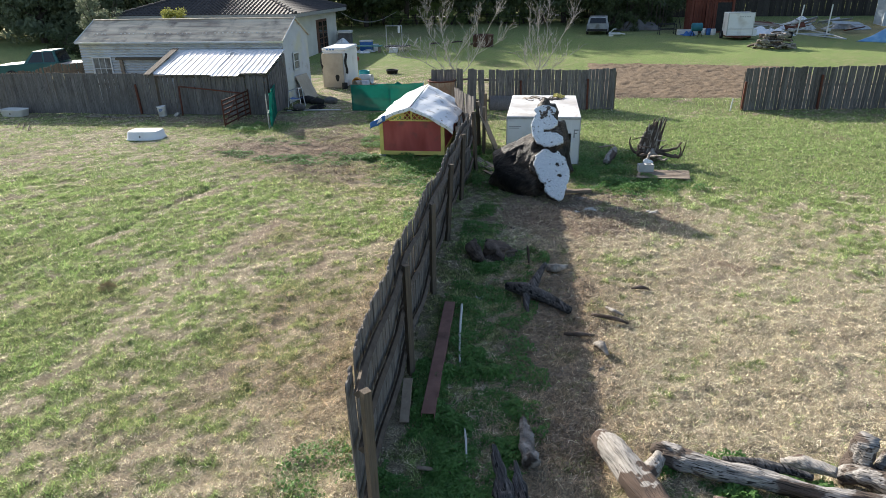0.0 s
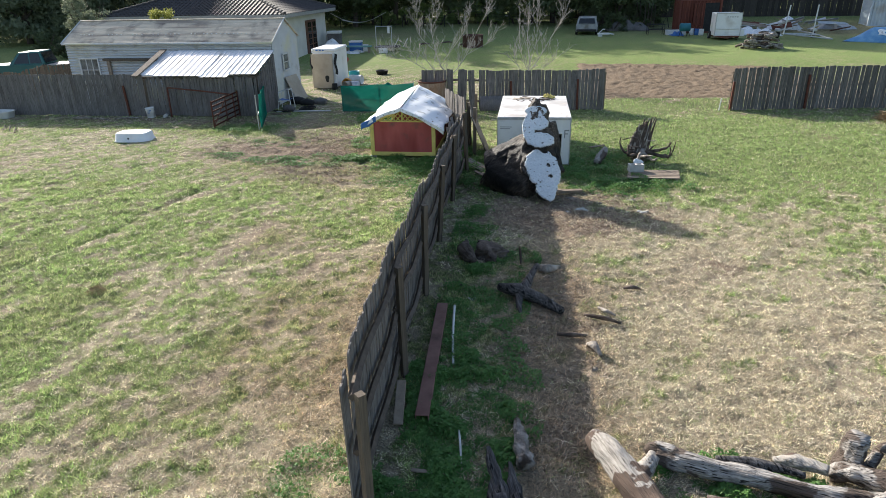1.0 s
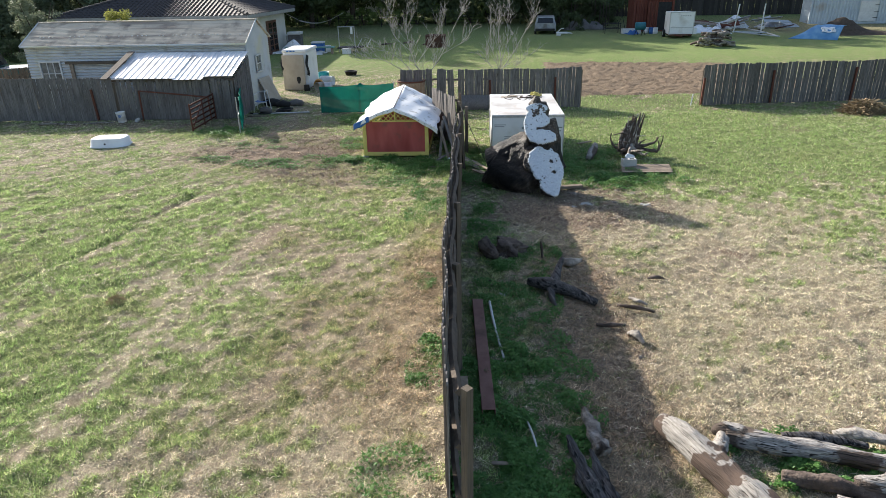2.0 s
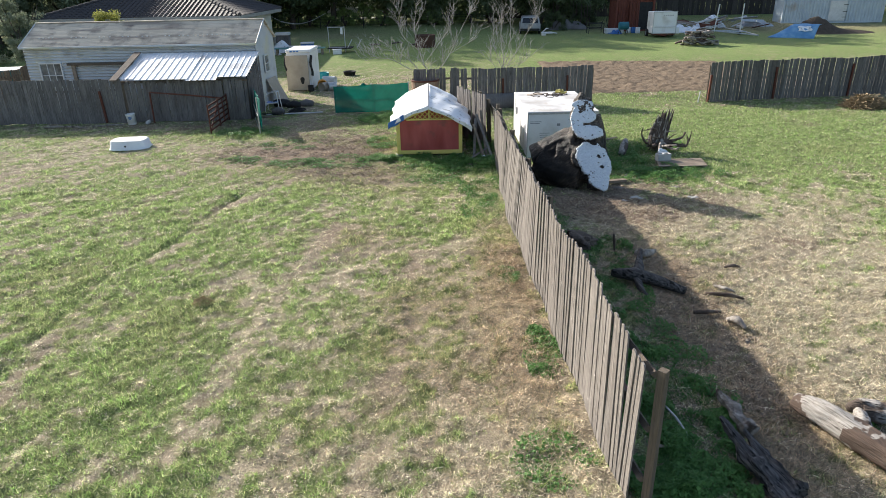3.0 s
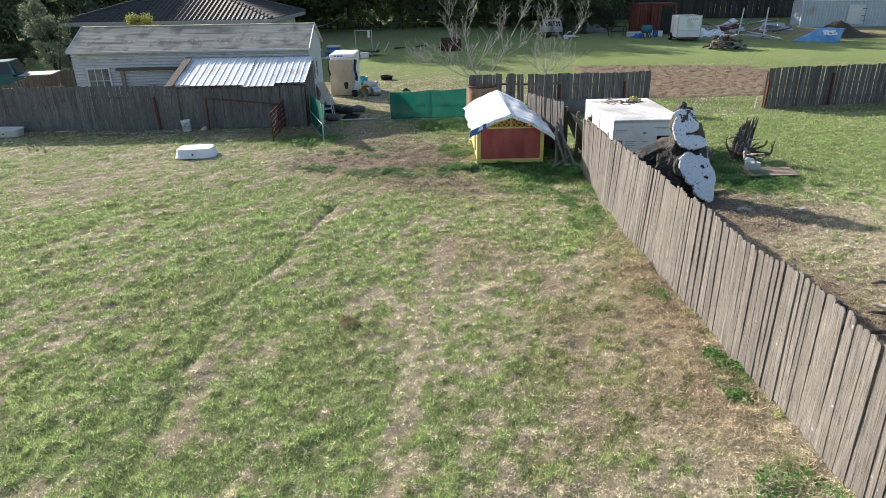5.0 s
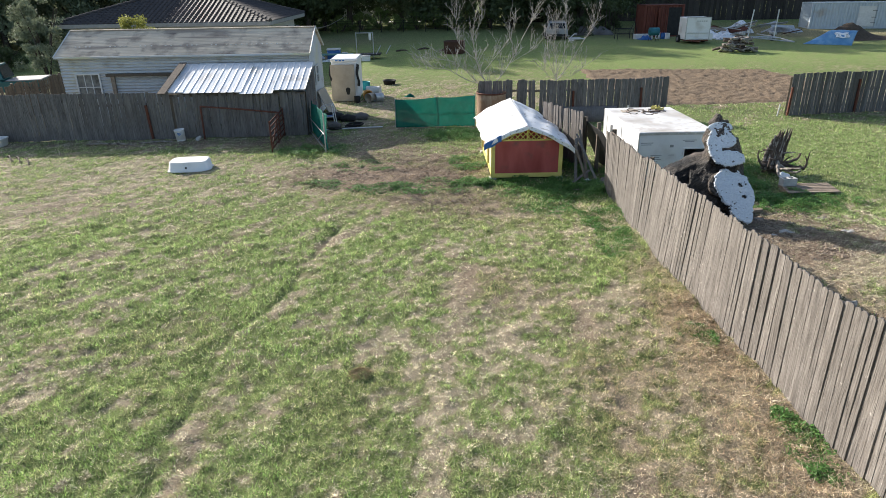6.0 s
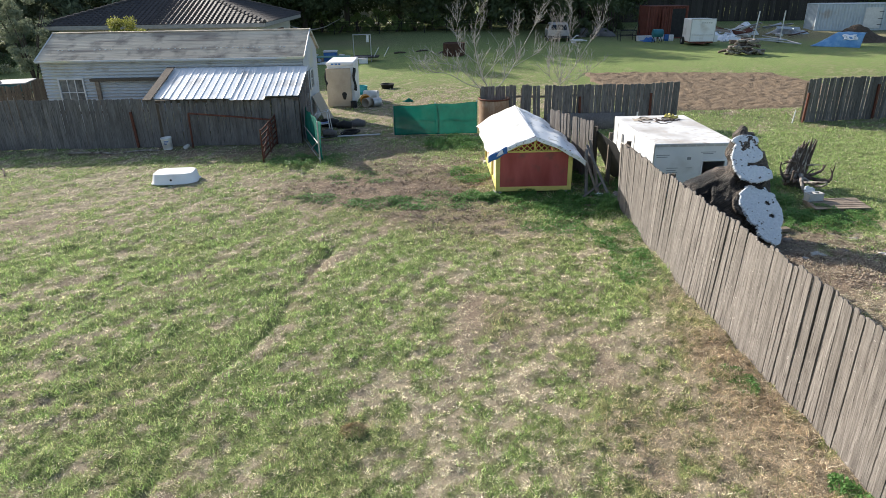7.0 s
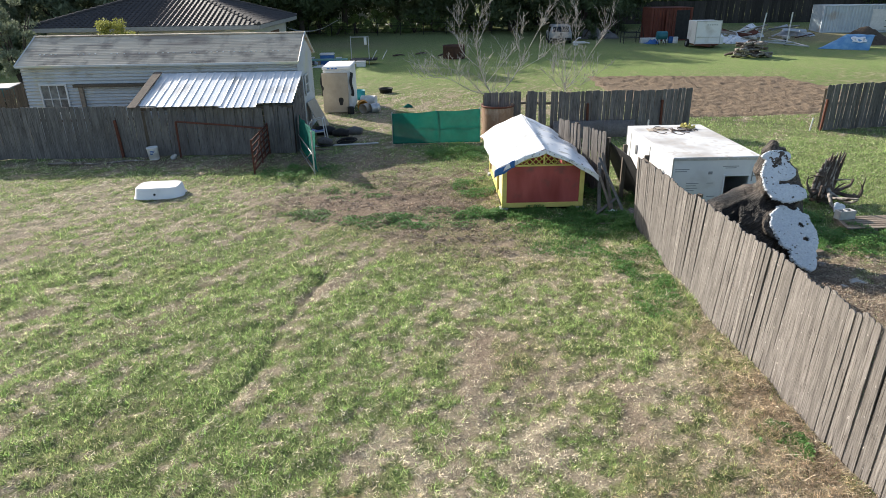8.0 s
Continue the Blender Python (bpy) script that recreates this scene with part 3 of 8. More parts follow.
def tangle(zones, seed):
    """Long dry grass lying in loops: zones of (x0, x1, y0, y1, number, length, height)."""
    rs = np.random.RandomState(seed)
    vs, fs, tones, at = [], [], [], 0
    for x0, x1, y0, y1, count, length, tall in zones:
        x, y = rs.uniform(x0, x1, count), rs.uniform(y0, y1, count)
        green, bare, rusty = cover(x, y)
        keep = (rs.rand(count) > 0.75 * green) & (fbm(x, y, 1.1, 211, 3) + rs.normal(0, 0.12, count) > 0.4)
        x, y, green, rusty = (q[keep] for q in (x, y, green, rusty))
        c = len(x)
        a, turn = rs.uniform(0, 2 * np.pi, c), rs.normal(0, 1.1, c)
        ln, top, w = length * rs.uniform(0.4, 1.3, c), tall * rs.rand(c), rs.uniform(0.0011, 0.0024, c)
        px, py, rows = x.copy(), y.copy(), []
        for k in range(3):
            d = a + turn * k / 2
            z = rise(x, y) + 0.01 + top * (0.15, 1.0, 0.6)[k]
            n = w * (1.0, 0.9, 0.3)[k]
            rows.append(np.stack([px - n * np.sin(d), py + n * np.cos(d), z + n * 0.6], -1))
            rows.append(np.stack([px + n * np.sin(d), py - n * np.cos(d), z - n * 0.6], -1))
            px, py = px + ln / 2 * np.cos(d), py + ln / 2 * np.sin(d)
        vs.append(np.stack(rows, 1).reshape(-1, 3))
        first = at + 6 * np.arange(c)[:, None, None]
        fs.append((first + np.array([[0, 1, 3, 2], [2, 3, 5, 4]])).reshape(-1, 4))
        at += 6 * c
        g = np.where(rs.rand(c) < 0.25 * green, rs.uniform(0.45, 0.7, c), rs.uniform(0.0, 0.4, c))
        tones.append(np.repeat(np.stack([g, np.clip(rusty + 0.7 * (rs.rand(c) < 0.4), 0, 1) * (rs.rand(c) < 0.85), rs.rand(c) ** 1.4, g * 0 + 1], -1), 6, 0))
    me = raw_mesh("dry_grass", np.concatenate(vs), np.concatenate(fs), np.concatenate(tones))
    me.materials.append(BLADE)
    return me


dry_grass = tagged(new("dry_grass", tangle([(-0.9, 6.6, 4.4, 9.5, 100000, 0.075, 0.05), (-0.9, 7.5, 9.5, 14.5, 48000, 0.1, 0.06), (-3.9, -1.85, 4.2, 9.5, 24000, 0.06, 0.04), (-2.9, -2.0, 9.5, 16.5, 14000, 0.11, 0.06), (-5.5, -3.9, 4.2, 9.5, 14000, 0.07, 0.035)], 25)),
    "long dry straw-coloured grass lying tangled", "dry grass", kind="stuff")


def leaves(zones, seed, name="weeds", material=None, big=1.0):
    """Low leafy weeds, or litter: zones of (centre x, y, radius x, y, number, height)."""
    rs = np.random.RandomState(seed)
    out = []
    for cx, cy, rx, ry, count, tall in zones:
        a, r = rs.uniform(0, 2 * np.pi, count), np.sqrt(rs.rand(count))
        x, y = cx + rx * r * np.cos(a), cy + ry * r * np.sin(a)
        clump = fbm(x, y, 2.6, 171, 3)
        keep = clump + 0.2 * (1 - r * r) + rs.normal(0, 0.06, count) > 0.56
        x, y, clump = x[keep], y[keep], clump[keep]
        c = len(x)
        z = rise(x, y) + np.clip((clump - 0.4) * 4, 0.15, 1) * tall * rs.rand(c) ** 0.6
        d, t = rs.uniform(0, 2 * np.pi, c), rs.normal(0, 0.45, (c, 2))
        s = big * rs.uniform(0.009, 0.024, c)
        p = np.stack([x, y, z], -1)
        u = (s * np.stack([np.cos(d), np.sin(d), t[:, 0]], -1).T).T
        w = (0.65 * s * np.stack([-np.sin(d), np.cos(d), t[:, 1]], -1).T).T
        out.append(np.stack([p - u, p + w, p + u, p - w], 1).reshape(-1, 3))
    v = np.concatenate(out)
    me = raw_mesh(name, v, np.arange(len(v)).reshape(-1, 4))
    me.materials.append(material or LEAF_WEED)
    return me


LEAF_WEED = surf("weed_leaf", [(0.06, 0.15, 0.04), (0.11, 0.24, 0.06), (0.17, 0.32, 0.09)], 14.0, rough=0.55, bump=0, through_light=0.3)
WEEDS_BY_FENCE = [
    (-0.8, 6.0, 0.75, 2.0, 42000, 0.11), (-1.2, 5.3, 0.45, 0.9, 12000, 0.12), (-1.3, 7.2, 0.3, 0.8, 7000, 0.1), (-0.3, 6.9, 0.6, 1.6, 9000, 0.07), (-0.3, 9.6, 0.4, 1.0, 5000, 0.06), (-1.0, 9.4, 0.5, 1.6, 9000, 0.08), (-1.1, 12.5, 0.5, 2.2, 12000, 0.1), (-0.5, 11.3, 0.8, 0.8, 12000, 0.12), (-1.3, 17.5, 0.5, 2.4, 14000, 0.18)]
WEEDS_IN_YARD = [
    (-3.6, 18.4, 1.8, 0.55, 16000, 0.14), (-5.6, 24.6, 1.2, 1.0, 14000, 0.25), (-8.6, 20.6, 1.2, 0.7, 5000, 0.08), (-6.4, 18.4, 1.3, 0.8, 5000, 0.07), (-5.4, 20.8, 0.6, 1.0, 5000, 0.1), (-9.4, 18.8, 1.0, 0.6, 3500, 0.06), (-10.8, 22.8, 1.4, 0.8, 9000, 0.15), (2.6, 16.4, 1.8, 0.9, 12000, 0.14), (1.5, 18.2, 1.2, 1.2, 10000, 0.18), (2.3, 5.6, 0.9, 0.5, 12000, 0.14),
    (-2.1, 7.5, 0.3, 0.8, 4500, 0.07), (-2.3, 5.3, 0.5, 0.5, 1500, 0.05), (-2.4, 10.2, 0.3, 0.5, 2500, 0.06), (-2.5, 15.5, 0.6, 1.2, 5000, 0.1), (3.4, 19.4, 1.6, 0.7, 9000, 0.2), (-2.2, 20.0, 0.5, 1.6, 7000, 0.2),
    (-2.4, 18.0, 0.6, 0.7, 7000, 0.18), (-3.2, 17.5, 1.7, 0.5, 9000, 0.1), (-3.3, 16.5, 1.6, 0.7, 6000, 0.07), (-2.6, 14.2, 0.5, 1.6, 6000, 0.07), (-5.2, 18.6, 0.8, 0.6, 5000, 0.1), (1.6, 16.9, 1.5, 1.0, 10000, 0.15), (-7.6, 18.2, 1.4, 0.6, 5000, 0.06)]
weeds = tagged(new("weeds", leaves(WEEDS_BY_FENCE + WEEDS_IN_YARD, 15)),
    "low green leafy weeds and clover", "weeds", kind="stuff")


LITTER = surf("soil_litter", [(0.15, 0.108, 0.08), (0.31, 0.24, 0.18), (0.56, 0.47, 0.37)], 30.0, rough=0.95, bump=0)
soil_litter = tagged(new("soil_litter", leaves([(-7.6, 19.6, 3.4, 1.9, 22000, 0.035), (-5.9, 17.3, 1.9, 1.3, 9000, 0.03), (1.2, 14.4, 2.3, 1.5, 12000, 0.03), (-7.0, 22.8, 2.2, 1.6, 9000, 0.035), (0.4, 8.5, 0.8, 3.4, 9000, 0.03)], 35, "soil_litter", LITTER, 1.1)),
    "brown clods and trampled litter on bare soil", "litter", kind="stuff")


def height(x, y):
    return float(rise(np.array([x]), np.array([y]))[0])


# ---- fences ----
def paling_mesh(name, width, tall, thick, ear, seed, material):
    """An upright paling with clipped top corners, slightly warped, its foot at the origin."""
    rng = random.Random(seed)
    w, bend = width / 2, rng.uniform(-0.012, 0.012)
    rows = [(0, w, 0), (0.45 * tall, w * rng.uniform(0.96, 1.0), bend), (tall - ear, w * rng.uniform(0.97, 1.0), bend * 1.4), (tall - ear * 0.35, w - ear * rng.uniform(0.3, 0.45), bend * 1.45), (tall, w - ear * rng.uniform(0.9, 1.2), bend * 1.5)]
    s = Shape()
    vs, fs = [], []
    for z, hw, b in rows:
        vs += [(-hw, b, z), (hw, b, z), (hw, b + thick, z), (-hw, b + thick, z)]
    for i in range(4):
        for k in range(4):
            q = (k + 1) % 4
            fs.append((4 * i + k, 4 * i + q, 4 * i + 4 + q, 4 * i + 4 + k))
    fs += [(3, 2, 1, 0), (16, 17, 18, 19)]
    me = s.add(vs, fs).mesh(name)
    me.materials.append(material)
    return me


def fence(name, label, start, end, tall, material, rails, posts, pitch=0.105, width=0.1, bow=None, lean=0.0, back=1, seed=1, skip=(), post_material=None, post_tall=1.5, tilt=1.2, wave=0.03, odd=None, front_posts=(), post_half=0.05, tall_at=None):
    """A paling fence from start to end. back: on which side of the palings the rails and posts stand (+1: to the left of the way along it)."""
    rng = random.Random(seed)
    a, b = Vector((*start, 0)), Vector((*end, 0))
    length, way = (b - a).length, (b - a).normalized()
    nrm = Vector((-way.y, way.x, 0)) * back
    rz = math.degrees(math.atan2(way.y, way.x))
    base = thing(name, *(a.lerp(b, 0.5)), label, "fence", kind="")
    bow = bow or (lambda s: 0.0)
    lean_at = lean if callable(lean) else (lambda s: lean)

    def spot(s, z=0.0, out=0.0):
        p = a + way * s + nrm * (bow(s) + out - lean_at(s) * z / 1.75)
        return Vector((p.x, p.y, height(p.x, p.y) + z))

    meshes = [paling_mesh("paling", width, tall, 0.016, 0.028, seed * 10 + k, material) for k in range(6)]
    count = int(length / pitch)
    for i in range(count):
        s = (i + 0.5) * pitch
        if any(lo < s < hi for lo, hi in skip):
            continue
        p = spot(s, 0, -0.024 + rng.uniform(-0.007, 0.005))
        sag = wave * (math.sin(s * 2.1 + seed) + 0.6 * math.sin(s * 5.3)) + rng.uniform(-0.018, 0.018)
        extra = odd(s) if odd else 0.0
        sag += tall_at(s) - tall if tall_at else 0.0
        m = Matrix.Translation(p) @ pose(0, 0, 0, 0, 0, rz) @ pose(0, 0, 0, math.degrees(math.atan2(lean_at(s) * back, 1.75)), rng.gauss(0, tilt) + extra, rng.gauss(0, 0.9)) @ Matrix.Diagonal((1, 1, (tall + sag) / tall, 1))
        part("paling", rng.choice(meshes), None, base, m=m)
    for z in rails:
        for s0, s1 in zip(posts[:-1], posts[1:]):
            if any(lo < 0.5 * (s0 + s1) < hi and hi - lo > 1 for lo, hi in skip):
                continue
            sh = Shape()
            dip, d0, d1 = rng.uniform(0.01, 0.05), rng.uniform(-0.03, 0.03), rng.uniform(-0.03, 0.03)
            sh.tube([spot(s0 + (s1 - s0) * f, z + d0 + (d1 - d0) * f - dip * math.sin(math.pi * f), 0.055) for f in (0, 0.2, 0.4, 0.6, 0.8, 1.0)], 0.042, 4)
            part("rail", sh, RAIL_WOOD, base)
    for s in posts:
        sh = Shape()
        p = spot(s, 0, 0.13)
        q = spot(s, post_tall, 0.13)
        h = post_half
        sh.tube([p + Vector((0, 0, -0.05)), q], [h * 1.3, h * 1.3], 4)
        part("post", sh, post_material or POST_WOOD, base)
    for s, z in front_posts:
        p = spot(s, 0, -0.07)
        sh = Shape()
        sh.box((-0.04, -0.035, -0.05), (0.04, 0.035, z), 0.006)
        part("post", sh, RUST, base, "rust-red steel post", m=Matrix.Translation(p) @ pose(0, 0, 0, rng.uniform(-2, 2), rng.uniform(-3, 3), rz))
    return base


FOOT_X = ((4.6, -1.6), (6.0, -1.69), (7.2, -1.75), (9.0, -1.81), (11.0, -1.9), (13.5, -2.0), (15.2, -1.95), (17.7, -1.86))
HEAD_X = ((4.6, -1.6), (6.0, -1.7), (7.2, -1.76), (9.0, -1.82), (11.0, -1.82), (13.5, -1.86), (15.2, -1.9), (17.7, -1.93))


HEAD_Z = ((4.6, 1.66), (5.02, 1.7), (5.08, 1.83), (7.0, 1.85), (9.0, 1.8), (12.0, 1.74), (17.7, 1.63))


def along(y, way):
    return float(np.interp(y, [q for q, _ in way], [q for _, q in way]))


def near_bow(s):
    y = 4.6 + s
    return along(y, FOOT_X) - (-1.62 - 0.24 * s / 13.1) - 0.025 * math.sin((y - 4.8) * 2.55)


def near_lean(s):
    y = 4.6 + s
    return along(y, FOOT_X) - along(y, HEAD_X)


fence("paling_fence", "weathered grey-brown timber paling fence with wavy rails on square posts", (-1.62, 4.6), (-1.86, 17.7), 1.74, PALING, (0.35, 1.0, 1.58),
      [0.02, 2.7, 5.15, 7.65, 10.2, 13.0], 0.1, 0.105, bow=near_bow, lean=near_lean, back=-1, seed=3, skip=((0.0, 0.06), (0.36, 0.44)), post_tall=1.66, tilt=0.32, wave=0.018, tall_at=lambda s: along(4.6 + s, HEAD_Z),
      odd=lambda s: -2.6 if s < 0.42 else (1.6 if s < 0.8 else 0.0), post_half=0.045)
fence("paling_fence", "dark grey timber paling fence with rusty steel posts", (-24.5, 25.1), (-15.95, 25.1), 1.7, PALING_GREY, (0.4, 1.3), [0.1, 2.5, 5.0, 7.5, 8.5], 0.142, 0.139, seed=7,
      front_posts=((7.7, 1.25),), wave=0.012, tilt=0.6)
fence("paling_fence", "grey timber paling fence with a missing board and gaps", (-4.6, 27.1), (3.02, 27.1), 1.62, PALING_GREY, (0.4, 1.2), [0.05, 1.6, 3.9, 6.2, 7.55], 0.135, 0.13, seed=11,
      skip=((1.38, 1.46), (1.84, 1.96), (2.3, 2.42), (6.16, 6.27)), front_posts=((3.8, 1.2), (6.5, 1.25)), wave=0.012, tilt=0.35, odd=lambda s: 2.2 if 1.46 < s < 1.84 else (-2.5 if 1.9 < s < 2.3 else 0.0))
fence("paling_fence", "grey timber paling fence with gaps and rust-red posts", (7.95, 27.2), (22.5, 28.9), 1.66, PALING_DARK, (0.4, 1.0), [0.1, 3.0, 6.0, 9.0, 12.0, 14.5], 0.142, 0.133, seed=17,
      front_posts=((0.02, 1.15), (3.0, 1.35), (6.5, 1.4), (10.0, 1.4)), wave=0.016, tilt=0.35)
fence("paling_fence", "brown timber side fence sagging beside the shed", (-24.5, 26.3), (-24.0, 37.0), 1.45, POST_WOOD, (0.4, 1.1), [0.1, 3.5, 7.0, 10.5], 0.13, 0.125, seed=19, wave=0.05, tilt=1.5)
fence("paling_fence", "broken paling fence panel leaning over beside the coop", (-1.99, 20.05), (-2.86, 22.0), 1.68, PALING, (0.4, 1.1), [0.1, 2.0], 0.1, 0.1, lean=0.06, back=-1, seed=23, wave=0.02, tilt=1.2)


# ---- shed with lean-to ----
SX0, SX1, SY0, SY1, SYR, SE, SR = -21.1, -11.3, 27.75, 30.95, 29.35, 2.8, 3.6
shed = thing("garden_shed", -16.2, 29.35, 0, "pale grey clad shed with a stained low gable roof", "shed")
s = Shape()
s.sheet((SX0, SY0, 0), (SX1, SY0, 0), (SX0, SY0, SE), 2, 24 * 8, lambda u, v: (0, -0.03 * math.cos(v * 24 * 2 * math.pi), 0))
s.sheet((SX1, SY1, 0), (SX0, SY1, 0), (SX1, SY1, SE), 2, 31 * 4, lambda u, v: (0, 0.02 * math.cos(v * 31 * 2 * math.pi), 0))
part("wall", s, CLADDING, shed, "pale grey lapped metal cladding")
for x, sg in ((SX1, 1), (SX0, -1)):
    s, gv_ = Shape(), []
    for k in range(36):
        z0, z1 = SR * k / 36, SR * (k + 1) / 36

        def half(z):
            return (SY1 - SY0) / 2 * (1 if z <= SE else max(0.0, (SR - z) / (SR - SE)))

        h0, h1 = half(z0), half(z1)
        gv_ += [(x, SYR - h0, z0), (x, SYR + h0, z0), (x + sg * 0.026, SYR - h0, z0 + 0.002), (x + sg * 0.026, SYR + h0, z0 + 0.002)]
    gv_ += [(x, SYR, SR), (x, SYR + 0.001, SR)]
    quads = [(2 * k, 2 * k + 1, 2 * k + 3, 2 * k + 2) for k in range(len(gv_) // 2 - 1)]
    s.add(gv_, quads if sg > 0 else [q[::-1] for q in quads])
    part("gable_wall", s, CLADDING, shed)
for sy in (-1, 1):
    y0 = SYR + sy * ((SY1 - SY0) / 2 + 0.12)
    ze = SE - 0.06
    s = Shape()
    s.sheet((SX0 - 0.1, y0, ze), (SX1 + 0.1, y0, ze), (SX0 - 0.1, SYR, SR + 0.02), 4, 72, lambda u, v: (0, 0, 0.012 * math.cos(v * 2 * math.pi * 18)), 0.02) if sy < 0 else s.sheet((SX1 + 0.1, y0, ze), (SX0 - 0.1, y0, ze), (SX1 + 0.1, SYR, SR + 0.02), 4, 72, lambda u, v: (0, 0, 0.012 * math.cos(v * 2 * math.pi * 18)), 0.02)
    part("roof", s, SHED_ROOF, shed, "grey ribbed roofing with dark lichen stains")
    s = Shape()
    for k in range(46):
        x = SX0 + 0.5 + k * 0.2 + random.Random(k).uniform(-0.03, 0.03)
        if random.Random(k + 99).random() < 0.75:
            f = 0.36
            y, z = y0 + (SYR - y0) * f, ze + (SR + 0.02 - ze) * f
            s.box((x - 0.03, y - 0.02, z - 0.01), (x + 0.03, y + 0.02, z + 0.022), 0.006)
    tagged(part("roof_screws", s, TRIM_WHITE, shed), kind="stuff")
for x in (SX0 - 0.11, SX1 + 0.11):
    for sy in (-1, 1):
        s = Shape()
        y0 = SYR + sy * ((SY1 - SY0) / 2 + 0.14)
        s.tube([(x, y0, SE - 0.06), (x, SYR, SR + 0.035)], 0.03, 4)
        part("bargeboard", s, CLADDING, shed)
s = Shape()
s.box((SX0 - 0.12, SYR - 0.1, SR - 0.005), (SX1 + 0.12, SYR + 0.1, SR + 0.04), 0.015)
part("ridge_cap", s, SHED_ROOF, shed)
s = Shape()
s.box((SX0 - 0.1, SY0 - 0.16, SE - 0.13), (SX1 + 0.1, SY0 - 0.1, SE - 0.05), 0.01)
part("gutter", s, CLADDING, shed)


def window_unit(name, parent, m, w, h, bars_x=1, bars_y=1, frame_w=0.06, material=None, glass=None):
    """A window in its own frame: local x across, z up, facing -y."""
    win = part(name, Shape().box((-w / 2, 0.0, 0), (w / 2, 0.02, h), 0.002), glass or DARK_GLASS, parent, m=m)
    for lo, hi in (((-w / 2 - frame_w, -0.05, -frame_w), (w / 2 + frame_w, 0.0, 0)), ((-w / 2 - frame_w, -0.05, h), (w / 2 + frame_w, 0.0, h + frame_w)),
                   ((-w / 2 - frame_w, -0.05, 0), (-w / 2, 0.0, h)), ((w / 2, -0.05, 0), (w / 2 + frame_w, 0.0, h))):
        part("window_frame", Shape().box(lo, hi, 0.006), material or TRIM_WHITE, win, m=m)
    for k in range(1, bars_x + 1):
        x = -w / 2 + w * k / (bars_x + 1)
        part("glazing_bar", Shape().box((x - 0.014, -0.03, 0), (x + 0.014, 0.0, h), 0.003), material or TRIM_WHITE, win, m=m)
    for k in range(1, bars_y + 1):
        z = h * k / (bars_y + 1)
        part("glazing_bar", Shape().box((-w / 2, -0.034, z - 0.014), (w / 2, 0.0, z + 0.014), 0.003), material or TRIM_WHITE, win, m=m)
    return win


window_unit("window", shed, turned(-20.08, SY0 - 0.03, 1.1), 0.86, 0.94, 2, 1, glass=REFLECT_GLASS)
window_unit("window", shed, turned(SX1 + 0.05, 29.1, 1.42, 90), 0.62, 0.66, 0, 1, glass=REFLECT_GLASS)
s = Shape()
s.box((-19.3, SY0 - 0.2, 1.98), (-16.0, SY0 - 0.03, 2.08), 0.01)
part("awning_beam", s, POST_WOOD, shed)
s = Shape()
s.box((-19.15, SY0 - 0.15, 1.1), (-19.0, SY0 - 0.05, 1.98), 0.01)
part("awning_post", s, BOARD_WOOD, shed)

lean_to = thing("lean_to", -13.5, 26.3, 0, "lean-to of grey palings with a bright corrugated zinc roof", "lean-to shed")
rs_ = random.Random(4)
sheets = [(-16.0, -15.45, 25.12), (-15.47, -13.35, 25.02), (-13.4, -12.2, 24.92), (-12.22, -11.05, 25.15)]
for k, (x0, x1, yf) in enumerate(sheets):
    yb, zb, zf = 27.45, 2.42 + 0.012 * (k % 2), 1.68 + 0.012 * (k % 2)
    n = max(2, round((x1 - x0) / 0.25))
    zf2 = zb + (zf - zb) * (yb - yf) / (yb - 25.1)
    s = Shape()
    s.sheet((x0, yf, zf2), (x1, yf, zf2), (x0, yb, zb), n * 8, 6, lambda u, v: (0, 0, 0.022 * max(0.0, math.cos(2 * math.pi * u * n)) ** 3 + 0.004 * math.sin(9 * v + 3 * u)), 0.004)
    part("roof_sheet", s, ZINC, lean_to, "bright corrugated zinc sheet")
s = Shape()
s.sheet((-16.32, 24.9, 1.69), (-16.04, 24.9, 1.69), (-16.22, 27.3, 2.5), 2, 4, lambda u, v: (0, 0, 0), 0.03)
part("roof_board", s, RAIL_WOOD, lean_to, "weathered brown board along the roof edge")
for x in (-15.9, -13.5, -11.15):
    s = Shape()
    s.box((x - 0.05, 25.35, -0.02), (x + 0.05, 25.45, 1.6), 0.006)
    part("post", s, POST_WOOD, lean_to)
s = Shape()
s.box((-16.5, 25.3, 1.5), (-11.1, 25.38, 1.6), 0.006)
part("beam", s, POST_WOOD, lean_to)
meshes = [paling_mesh("paling", 0.12, 1.52, 0.018, 0.006, 70 + k, PALING_GREY) for k in range(5)]
for i in range(41):
    x = -15.9 + i * 0.118
    part("paling", rs_.choice(meshes), None, lean_to, m=turned(x, 25.24 + rs_.uniform(-0.012, 0.012), 0, rs_.gauss(0, 1), 0, rs_.gauss(0, 1.1)) @ Matrix.Diagonal((1, 1, rs_.uniform(0.99, 1.07), 1)))
for i in range(17):
    part("paling", rs_.choice(meshes), None, lean_to, m=turned(-11.05, 25.3 + i * 0.118 + 0.06, 0, 90, 0, rs_.gauss(0, 0.8)) @ Matrix.Diagonal((1, 1, 1.05 + 0.028 * i, 1)))

